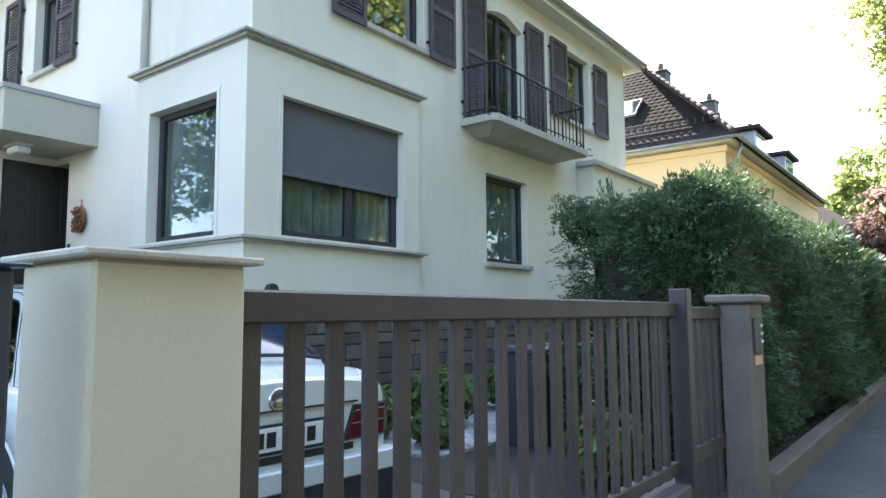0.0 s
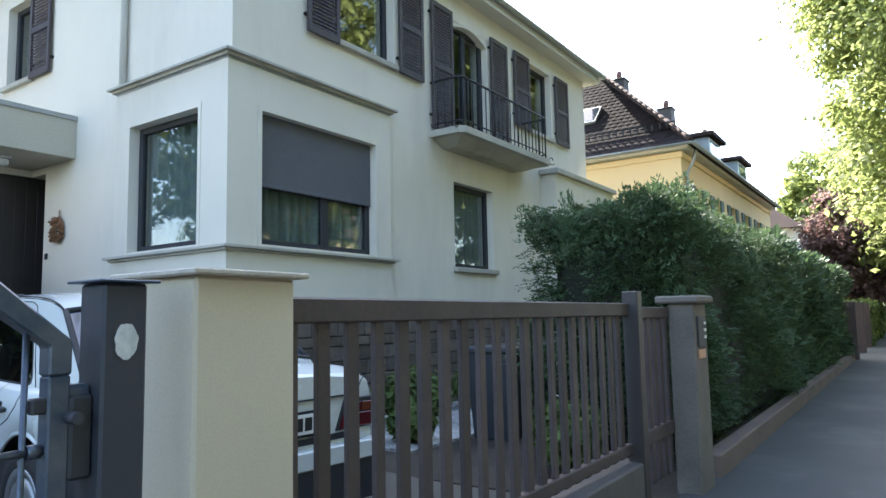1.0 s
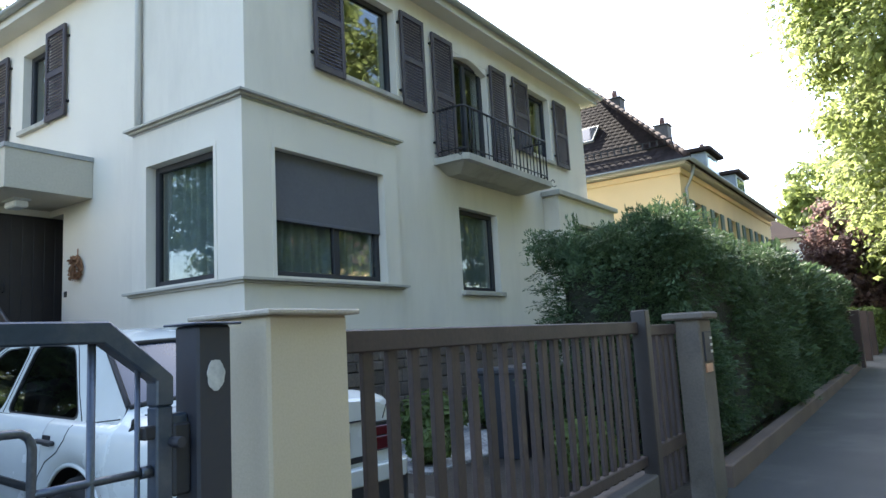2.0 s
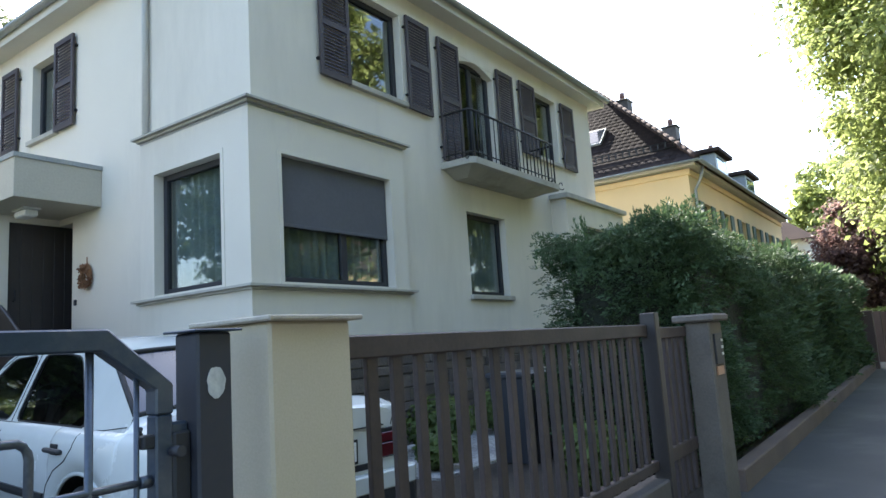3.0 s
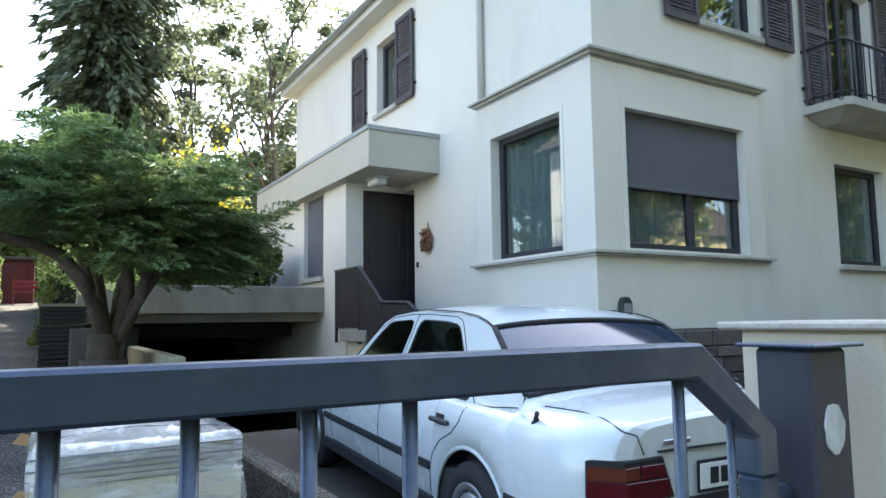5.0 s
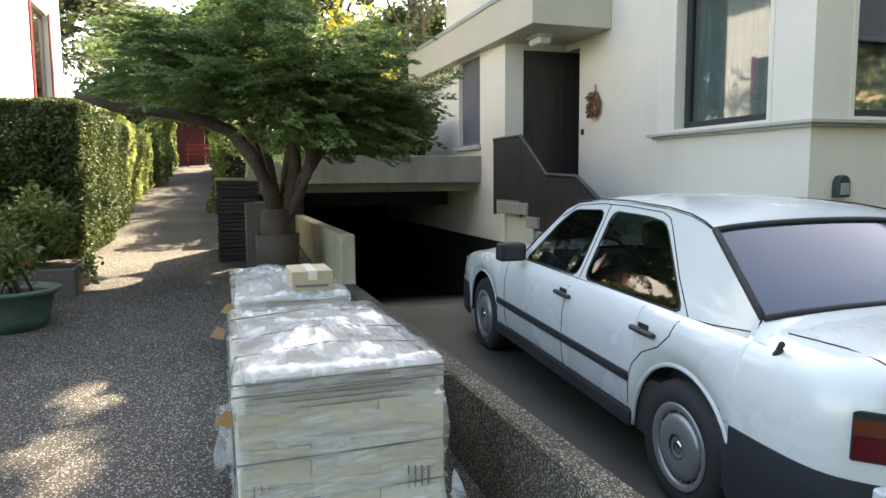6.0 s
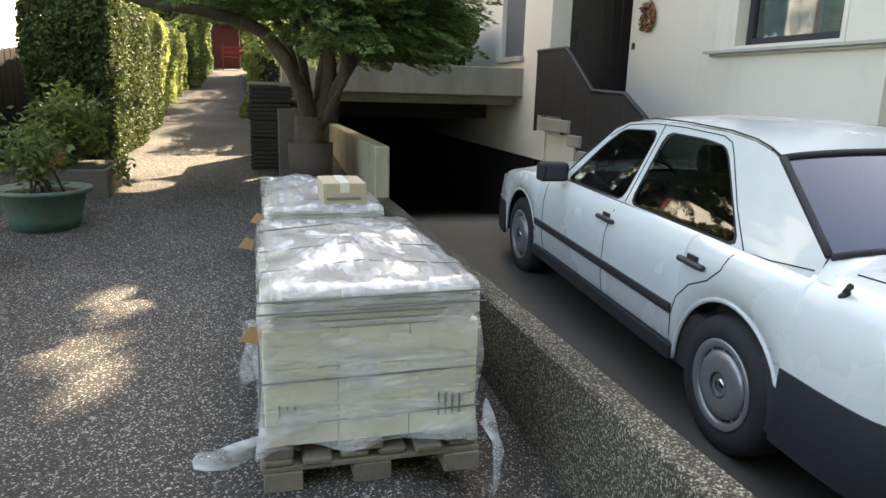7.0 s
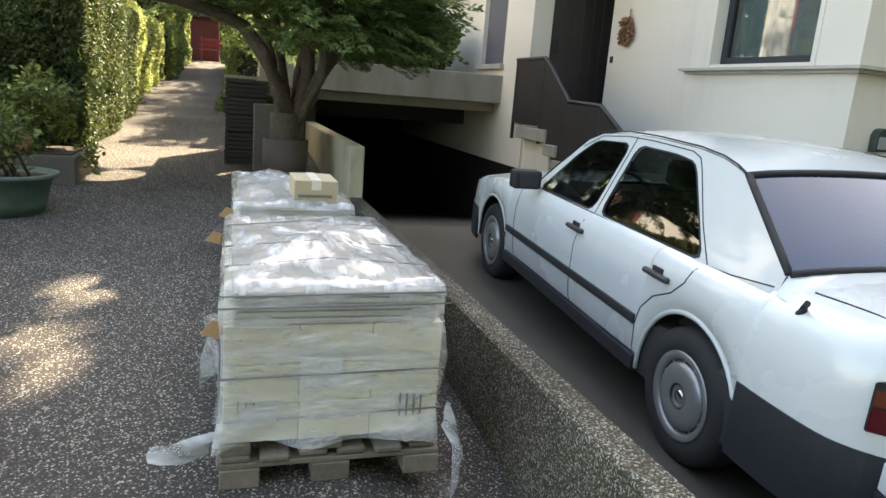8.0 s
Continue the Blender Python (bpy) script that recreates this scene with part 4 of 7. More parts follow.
def broadleaf(x, y, z, h, r, clear, label, mat, seed, n=26000, leaf=0.11, name="tree", trunk=0.22, gaps=(), clumps=230):
    """A broad-leaved tree: trunk, limbs, and a crown of leaf clumps with gaps."""
    rng = np.random.default_rng(seed)
    t = thing(name, x, y, z, label, "tree")
    part("trunk", limb(rng, (x, y, z - 0.1), (x + 0.2, y, z + clear + (h - clear) * 0.55), trunk, trunk * 0.45, 0.04), BARK, t)
    cz, rz = z + (clear + h) / 2, (h - clear) / 2
    m = clumps
    u = rng.normal(0, 1, (m, 3))
    u /= np.linalg.norm(u, axis=1, keepdims=True)
    c = np.array((x, y, cz)) + u * np.array((r, r, rz)) * (0.30 + 0.70 * rng.random((m, 1)) ** 0.6)
    for k in range(9):
        part("limb", limb(rng, (x + 0.1, y, z + clear + (h - clear) * 0.06 * k), c[k], trunk * 0.4, 0.03, 0.12), BARK, t)
    own = rng.integers(0, m, n)
    off = rng.normal(0, 1, (n, 3))
    rad = r * 0.11 * (0.5 + 1.0 * rng.random(m))[own][:, None]
    p = c[own] + off * rad * np.array((1, 1, 0.65))
    off /= np.linalg.norm(off, axis=1, keepdims=True)
    keep = np.ones(n, bool)
    for g, width in gaps:
        w = p - np.array(g)
        s = np.array(SUN_DIR)
        keep &= np.linalg.norm(w - np.outer(w @ s, s), axis=1) > width
    cards("crown", p[keep], (off + np.array((0, 0, 0.6)))[keep], leaf, 0.6, mat, t, rng)["kind"] = "stuff"
    return t


def conifer(x, y, z, h, r, label, mat, seed, tiers=26, per=7, clear=2.0, spray=0.32, n=90, droop=0.35, up=0.0, column=0.0, name="conifer_tree"):
    """A tall conifer: a straight trunk with tiers of drooping branches."""
    rng = np.random.default_rng(seed)
    t = thing(name, x, y, z, label, "tree")
    part("trunk", tube([(x, y, z - 0.2 + h * i / 8) for i in range(9)], 0.045 * h ** 0.75, 8, None, 0.03), BARK, t)
    ps, ds = [], []
    bm = bmesh.new()
    for k in range(tiers):
        f = k / tiers
        zz = z + clear + (h - clear) * f
        rr = r * (column + (1 - column) * (1 - f) ** 0.8) * rng.uniform(0.75, 1.15)
        for j in range(per):
            a = rng.uniform(0, 2 * math.pi)
            w = np.array((math.cos(a), math.sin(a), up + rng.normal(0, 0.12)))
            ln = rr * rng.uniform(0.6, 1.1)
            p, d = sprays(rng, (x, y, zz), w, ln, n, 0.30, droop)
            d[:, 2] -= droop * 1.2
            ps.append(p)
            ds.append(d)
            if ln > 0.8:
                tube([(x + w[0] * ln * s, y + w[1] * ln * s, zz + w[2] * ln * s - droop * s * s * ln) for s in (0, 0.3, 0.6, 0.9)], 0.035, 5, bm, 0.01)
    part("branch_growth", bm, BARK, t)["kind"] = "stuff"
    blades("needles", np.concatenate(ps), np.concatenate(ds), spray, 0.16, mat, t, rng)
    return t


# ---- street hedge ----
def street_hedge():
    h = thing("street_hedge", -1.9, 11.0, -0.05, "dense dark green conifer hedge with a feathery uneven top", "hedge")
    rng = np.random.default_rng(11)
    n = 95000
    p, nn = shell_points(rng, n, (-2.55, 5.1, 0.0), (-1.38, 19.2, 2.16), 0.30)
    k = 42000
    q, mm = shell_points(rng, k, (-3.0, 5.15, 0.0), (-1.50, 8.2, 2.23), 0.30)
    p, nn = np.concatenate([p, q]), np.concatenate([nn, mm])
    d = nn + rng.normal(0, 0.55, p.shape) + np.array((0, 0, 0.35))
    near = p[:, 1] < 9.5
    blades("sprays", p[~near], d[~near], 0.115, 0.17, YEW, h, rng)
    blades("sprays", p[near], d[near], 0.036, 0.14, YEW, h, rng)
    pick = rng.choice(np.flatnonzero(near & (p[:, 2] > 0.25)), 8200, replace=False)
    w = nn[pick] * 0.8 + rng.normal(0, 0.30, (8200, 3)) + np.array((0, 0, 0.22))
    w /= np.linalg.norm(w, axis=1, keepdims=True)
    a, b, c = fronds(rng, p[pick] - w * 0.16, w, rng.normal(0, 0.35, (8200, 3)) + np.array((0, 0, 1.0)), rng.uniform(0.20, 0.40, 8200), 56, 0.45, 0.30)
    blades("plume_growth", a, b, 0.034, 0.17, YEW, h, rng, faces=c)
    tips = np.stack([rng.uniform(-2.7, -1.5, 34), 5.3 + 13.5 * rng.random(34) ** 1.7, np.full(34, 2.10)], 1)
    pp, dd = [], []
    for tip in tips:
        ln = rng.uniform(0.12, 0.30)
        a, b = sprays(rng, tip, np.array((rng.normal(0, 0.2), rng.normal(0, 0.2), 1.0)), ln, 90, 0.2, 0)
        pp.append(a)
        dd.append(b + np.array((0, 0, 0.5)))
    blades("top_growth", np.concatenate(pp), np.concatenate(dd), 0.036, 0.13, YEW, h, rng)
    # Two filler blocks, coloured like the shade deep in the hedge.
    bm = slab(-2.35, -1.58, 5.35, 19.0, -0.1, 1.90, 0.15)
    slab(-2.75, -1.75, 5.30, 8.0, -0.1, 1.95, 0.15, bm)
    part("inner_growth", bm, HEDGE_CORE, h)


street_hedge()
tagged(part("garden_edging", slab(-1.36, -1.22, 4.93, 19.3, -0.08, 0.12, 0.01), material("brown edging stone", (0.17, 0.12, 0.095), (0.12, 0.09, 0.075), rough=0.9, bump=0.4)), "low brown stone edging below the street hedge", "edging")
for y in (19.45, 22.6, 25.9):
    tagged(part("brick_post", slab(-1.5, -1.15, y, y + 0.35, -0.1, 1.4, 0.01), material("brown brick", (0.075, 0.05, 0.042), (0.052, 0.036, 0.032), rough=0.9, bump=0.4)), "brown brick gate post beside the pavement", "pillar", group="brick posts along the pavement")
hedge("garden_hedge", (-2.3, 26.4, -0.05), (-1.2, 44, 1.5), 14000, 0.10, 0.5, HEDGE_LEAF, "green clipped hedge further along the pavement", seed=8)

# ---- trees and houses along the street ----
broadleaf(2.5, 24.0, -0.1, 17.0, 4.6, 2.2, "tall leafy street tree with bright sunlit leaves", BROADLEAF, 21, n=82000, leaf=0.11, name="street_tree", trunk=0.3)
broadleaf(2.2, 37.0, -0.1, 12.0, 4.5, 1.5, "tall leafy street tree with bright sunlit leaves", BROADLEAF, 22, n=40000, leaf=0.15, name="street_tree", trunk=0.3)
broadleaf(-1.9, 38.0, -0.1, 7.3, 2.7, 1.0, "purple-leaved tree behind the hedge", PURPLE_LEAF, 23, n=26000, leaf=0.11, name="purple_tree", trunk=0.16)
broadleaf(-4.0, 62.0, -0.1, 15.0, 4.5, 4.0, "pale green tree far down the street", BROADLEAF, 24, n=12000, leaf=0.3, name="far_tree", trunk=0.3)
broadleaf(0.8, 52.0, -0.1, 9.0, 3.6, 0.4, "leafy tree far down the street", HEDGE_LEAF, 28, n=16000, leaf=0.22, name="far_tree", trunk=0.2)
broadleaf(5.5, 60.0, -0.1, 13.0, 5.0, 0.5, "leafy tree far down the street", BROADLEAF, 27, n=14000, leaf=0.3, name="far_tree", trunk=0.3)
for k, (x, y) in enumerate(((14.0, -9.0), (12.5, -1.0), (13.0, 7.5), (12.5, 15.5), (13.0, 24.0))):
    broadleaf(x, y, -0.2, 21.0 if k > 2 else 15.0 + k, 5.0, 2.0, "leafy tree on the other side of the street", BROADLEAF, 31 + k, n=22000, leaf=0.22, name="opposite_tree", trunk=0.25)
hedge("opposite_hedge", (10.5, -30, -0.1), (11.8, 50, 1.9), 16000, 0.16, 0.5, HEDGE_LEAF, "long green hedge across the street", seed=9)


def tiled_face(parent, o, u, v, nu, nv, mat, name="roof_tiles"):
    """Rows of lapped roof tiles over a sloping face: o its lower corner, u along the eave, v up the slope; left(v), right(v) trim it to a trapezium."""
    bm = bmesh.new()
    o, u, v = Vector(o), Vector(u), Vector(v)
    n = u.cross(v).normalized()
    for j in range(nv):
        for i in range(nu):
            a = o + u * (i / nu) + v * (j / nv)
            lift0, lift1 = 0.05, 0.02
            b, c, d = a + u * (0.96 / nu), a + u * (0.96 / nu) + v * (1.05 / nv), a + v * (1.05 / nv)
            m = (a + b) / 2
            mid0, mid1 = m + n * (lift0 + 0.012), m + v * (1.05 / nv) + n * (lift1 + 0.012)
            vs = [bm.verts.new(q) for q in (a + n * lift0, mid0, b + n * lift0, c + n * lift1, mid1, d + n * lift1)]
            bm.faces.new((vs[0], vs[1], vs[4], vs[5]))
            bm.faces.new((vs[1], vs[2], vs[3], vs[4]))
    ob = part(name, bm, mat, parent)
    ob["kind"] = "stuff"
    return ob


TILE_MANY = material("lapped roof tiles", (0.036, 0.029, 0.028), (0.026, 0.022, 0.023), spec=0.05, rough=0.95, fine=30, coarse=1.2, bump=0.2, island=0.18)
TILE_RED = material("reddish roof tiles", (0.16, 0.07, 0.05), (0.10, 0.05, 0.04), rough=0.75, fine=30, coarse=1.2, bump=0.2, island=0.3)


def neighbour():
    X1, Y0, Y1, ZE = -6.5, 24.4, 43.0, 7.05
    h = thing("neighbour_house", X1, Y0, -0.1, "yellow rendered house with a dark tiled roof", "house")
    wins = [(26.0 + 3.1 * i, 27.1 + 3.1 * i, 4.4, 6.0) for i in range(6)]
    part("wall", pierced("x", X1, -0.3, Y0, Y1, -0.2, ZE, wins), YELLOW, h)
    part("wall", slab(-17.0, X1 - 0.301, Y0, Y0 + 0.3, -0.2, ZE), YELLOW, h)
    for a0, a1, z0, z1 in wins:
        w = part("window", slab(X1 - 0.2, X1 - 0.14, a0, a1, z0, z1, 0.01), FRAME, h)
        part("pane", slab(X1 - 0.139, X1 - 0.134, a0 + 0.08, a1 - 0.08, z0 + 0.08, z1 - 0.08), GLASS, w)
        for s0, s1 in ((a0 - 0.6, a0 - 0.03), (a1 + 0.03, a1 + 0.6)):
            part("shutter", slab(X1, X1 + 0.06, s0, s1, z0, z1, 0.008), GREEN_SHUTTER, h, "green folded shutter")
    part("cornice", slab(-17.3, X1 + 0.35, Y0 - 0.35, Y1, ZE + 0.04, ZE + 0.16, 0.02), EAVE, h, "cream painted eaves")
    part("cornice_band", slab(-17.1, X1 + 0.08, Y0 - 0.08, Y1, ZE - 0.22, ZE - 0.001, 0.02), YELLOW, h)
    rise, half = 5.6, 5.5
    zr = ZE + 0.17
    e = 0.5
    x0, x1, y0, y1 = -17.0 - e, X1 + e, Y0 - e, Y1
    cx = (x0 + x1) / 2
    run = (x1 - x0) / 2
    bm = bmesh.new()
    vs = [bm.verts.new(q) for q in ((x0, y0, zr), (x1, y0, zr), (x1, y1, zr), (x0, y1, zr), (cx, y0 + run, zr + rise), (cx, y1, zr + rise))]
    for f in ((0, 1, 4), (1, 2, 5, 4), (2, 3, 5), (3, 0, 4, 5), (3, 2, 1, 0)):
        bm.faces.new([vs[i] for i in f])
    part("roof", bm, TILE, h, "dark tiled hipped roof")
    # tile courses trimmed to the hips
    for k in range(28):
        f0, f1 = k / 28, (k + 1.15) / 28
        za, zb = zr + rise * f0 + 0.05, zr + rise * min(f1, 1) + 0.02
        w = run * (1 - f0)
        bm = bmesh.new()
        n = max(2, int(2 * w / 0.28))
        for i in range(n):
            xa, xb = cx - w + 2 * w * i / n, cx - w + 2 * w * (i + 0.95) / n
            ya, yb = y0 + run * f0, y0 + run * min(f1, 1)
            q = [(xa, ya, za), ((xa + xb) / 2, ya, za + 0.012), (xb, ya, za), (xb, yb, zb), ((xa + xb) / 2, yb, zb + 0.012), (xa, yb, zb)]
            v = [bm.verts.new(c) for c in q]
            bm.faces.new((v[0], v[1], v[4], v[5]))
            bm.faces.new((v[1], v[2], v[3], v[4]))
        ob = part("tile_course", bm, TILE_MANY, h)
        ob["kind"] = "stuff"
    tiled_face(h, (x1, y0 + 0.2, zr), (0, y1 - y0, 0), (-run, 0, rise), 64, 28, TILE_MANY)
    # ridge tiles on the near hip
    for k in range(20):
        f = k / 20
        a, b = Vector((x1, y0, zr)).lerp(Vector((cx, y0 + run, zr + rise)), f), Vector((x1, y0, zr)).lerp(Vector((cx, y0 + run, zr + rise)), f + 0.055)
        part("hip_tile", tube([a + Vector((0, 0, 0.06)), b + Vector((0, 0, 0.10))], 0.12, 6), TILE, h)
    # snow guard, gutters, skylight, dormers, chimneys
    part("snow_guard_rail", tube([(x0 + 1, y0 + 0.75, zr + 1.05), (x1 - 0.7, y0 + 0.75, zr + 1.05)], 0.03, 5), IRON, h)
    part("snow_guard_rail", tube([(x0 + 1, y0 + 0.70, zr + 0.80), (x1 - 0.7, y0 + 0.70, zr + 0.80)], 0.03, 5), IRON, h)
    bm = bmesh.new()
    for i in range(36):
        x = x0 + 1 + (x1 - x0 - 1.7) * i / 35
        slab(x - 0.03, x + 0.03, y0 + 0.70, y0 + 0.73, zr + 0.78, zr + 1.07, 0, bm)
    part("snow_guard_bars", bm, IRON, h)["kind"] = "stuff"
    gutter((x0, y0 - 0.08, zr), (x1 + 0.1, y0 - 0.08, zr), h, 0.09)
    gutter((x1 + 0.08, y0 - 0.1, zr), (x1 + 0.08, y1, zr), h, 0.09)
    part("downpipe", tube([(X1 + 0.42, Y0 + 0.5, zr - 0.05), (X1 + 0.3, Y0 + 0.5, zr - 0.5), (X1 + 0.07, Y0 + 0.5, zr - 0.9), (X1 + 0.07, Y0 + 0.5, 0)], 0.06, 8), ZINC, h)
    sl = Matrix.Translation((-10.6, y0 + run * 0.40, zr + rise * 0.40)) @ Matrix.Rotation(math.atan2(rise, run), 4, "X")
    bm = slab(-0.42, 0.42, -0.62, 0.62, 0.05, 0.17, 0.02)
    bm.transform(sl)
    sk = part("skylight", bm, ZINC, h)
    bm = slab(-0.34, 0.34, -0.53, 0.53, 0.171, 0.18)
    bm.transform(sl)
    part("pane", bm, material("roof glass", (0.05, 0.06, 0.075), rough=0.03, bump=0, spec=0.6), sk)
    for y in (30.5, 36.5):
        d = part("dormer", slab(X1 - 2.4, X1 - 0.35, y, y + 2.2, zr + 0.3, zr + 1.75, 0.03), ZINC, h, "small roof dormer")
        part("dormer_roof", slab(X1 - 2.9, X1 - 0.1, y - 0.2, y + 2.4, zr + 1.75, zr + 1.95, 0.03), TILE, d)
        part("pane", slab(X1 - 0.349, X1 - 0.34, y + 0.25, y + 1.95, zr + 0.75, zr + 1.6), GLASS, d)
    for x, y, z in ((-10.95, 31.0, zr + 4.35), (-9.9, 35.0, zr + 3.7), (-9.4, 41.0, zr + 3.4)):
        c = part("chimney", slab(x - 0.36, x + 0.36, y - 0.36, y + 0.36, z - 3.0, z + 0.9, 0.02), STONE, h)
        part("chimney_cap", slab(x - 0.42, x + 0.42, y - 0.42, y + 0.42, z + 0.9, z + 0.97, 0.02), STONE, c)
        part("chimney_pot", tube([(x, y, z + 1.0), (x, y, z + 1.4)], 0.14, 8), TILE_RED, c)
    return h


neighbour()


def far_house(x1, y0, y1, ze, rise, wall, tile, label):
    h = thing("far_house", x1, y0, -0.1, label, "house")
    wins = [(y0 + 1.2 + 2.8 * i, y0 + 2.3 + 2.8 * i, z, z + 1.6) for i in range(int((y1 - y0 - 2) / 2.8)) for z in (1.4, 4.2)]
    part("wall", pierced("x", x1, -0.3, y0, y1, -0.2, ze, wins), wall, h)
    part("wall", slab(x1 - 9, x1 - 0.301, y0, y0 + 0.3, -0.2, ze), wall, h)
    for a0, a1, z0, z1 in wins:
        w = part("window", slab(x1 - 0.2, x1 - 0.14, a0, a1, z0, z1), FRAME, h)
        part("pane", slab(x1 - 0.139, x1 - 0.134, a0 + 0.08, a1 - 0.08, z0 + 0.08, z1 - 0.08), GLASS, w)
    hip_roof(x1 - 9, x1, y0, y1, ze, rise, 0.4, h, tile)
    return h


far_house(-5.4, 46.0, 58.0, 6.3, 3.8, WHITE_WALL, TILE, "pale house with a dark tiled roof further down the street")
def opposite_house(y0, y1, wall, label):
    """A plain two-storey house, unseen on the sunny side, added to bounce sunlight."""
    h = thing("opposite_house", 19, y0, -0.2, label, "house")
    wins = [(y0 + 1.2 + 2.6 * i, y0 + 2.3 + 2.6 * i, z, z + 1.5) for i in range(int((y1 - y0 - 2) / 2.6)) for z in (1.2, 4.1)]
    part("wall", pierced("x", 19.0, 0.3, y0, y1, -0.3, 6.6, wins), wall, h)
    part("wall", slab(19.301, 28, y0, y0 + 0.3, -0.3, 6.6), wall, h)
    part("wall", slab(19.301, 28, y1 - 0.3, y1, -0.3, 6.6), wall, h)
    for a0, a1, z0, z1 in wins:
        w = part("window", slab(19.14, 19.2, a0, a1, z0, z1), FRAME, h)
        part("pane", slab(19.134, 19.139, a0 + 0.08, a1 - 0.08, z0 + 0.08, z1 - 0.08), GLASS, w)
    hip_roof(19.0, 28.0, y0, y1, 6.6, 4.0, 0.4, h, TILE)


# Out of view: pale walls added for warm bounce and window reflections.
opposite_house(-14, 0, STUCCO, "unseen cream rendered house added to bounce sun across the street")
opposite_house(5, 20, WHITE_WALL, "unseen white rendered house added to bounce sun across the street")
opposite_house(26, 44, YELLOW, "unseen yellow rendered house added to bounce sun across the street")
far_house(-5.8, 62.0, 80.0, 6.6, 4.2, YELLOW, TILE, "pale yellow house far down the street")

# ---- garden trees beyond the path ----
conifer(-25.5, 0.75, path_z(-25.5), 17.0, 2.2, "tall dark spruce with hanging branches", SPRUCE, 41, tiers=44, per=8, clear=4.2, spray=0.42, n=80, droop=0.75, column=0.75)
conifer(-28.0, -6.0, 1.8, 16.0, 4.2, "wide grey-green cedar with layered branches", SPRUCE, 42, tiers=22, per=7, clear=4.0, spray=0.30, n=190, droop=0.16, up=0.08, column=0.5)
broadleaf(-27.0, 3.6, 1.8, 13.5, 3.4, 2.5, "open dark pine beside the house", SPRUCE, 43, n=9000, leaf=0.12, name="pine_tree", trunk=0.14, clumps=60)
broadleaf(-31.0, 11.0, 1.8, 15.0, 4.4, 3.5, "open dark pine behind the house", SPRUCE, 44, n=9000, leaf=0.15, name="pine_tree", trunk=0.16, clumps=55)
broadleaf(-22.8, 5.4, 1.5, 12.5, 2.8, 3.5, "open dark pine beside the house", SPRUCE, 49, n=6500, leaf=0.10, name="pine_tree", trunk=0.12, clumps=45)
broadleaf(-20.0, -8.2, 1.4, 11.0, 3.6, 1.5, "dark leafy tree beside the white house", HEDGE_LEAF, 50, n=20000, leaf=0.15, name="garden_tree", trunk=0.2)
broadleaf(-35.0, -1.5, 2.0, 7.0, 4.5, 0.3, "dark leafy tree at the end of the garden", HEDGE_LEAF, 46, n=26000, leaf=0.16, name="garden_tree", trunk=0.2)
broadleaf(-31.0, 8.0, 2.0, 7.0, 4.0, 0.3, "dark leafy tree behind the house", HEDGE_LEAF, 47, n=24000, leaf=0.16, name="garden_tree", trunk=0.2)
broadleaf(-19.0, 2.2, 1.5, 4.2, 1.5, 0.6, "green garden shrub with yellow blossom", BROADLEAF, 45, n=9000, leaf=0.07, name="garden_shrub", trunk=0.06)
rng = np.random.default_rng(6)
shrub = thing("blossom_shrub", -18.0, 2.2, path_z(-18), "shrub with bright yellow blossom behind the house", "shrub")
part("stem", tube([(-18, 2.2, 1.2), (-18.1, 2.3, 3.0), (-18, 2.25, 4.6)], 0.04, 6, None, 0.02), BARK, shrub)
c = rng.normal(0, 1, (1800, 3)) * np.array((0.5, 0.45, 0.8)) + np.array((-18.0, 2.3, 3.9))
cards("blossom", c, rng.normal(0, 1, c.shape), 0.07, 0.6, YELLOW_LEAF, shrub, rng)["kind"] = "stuff"


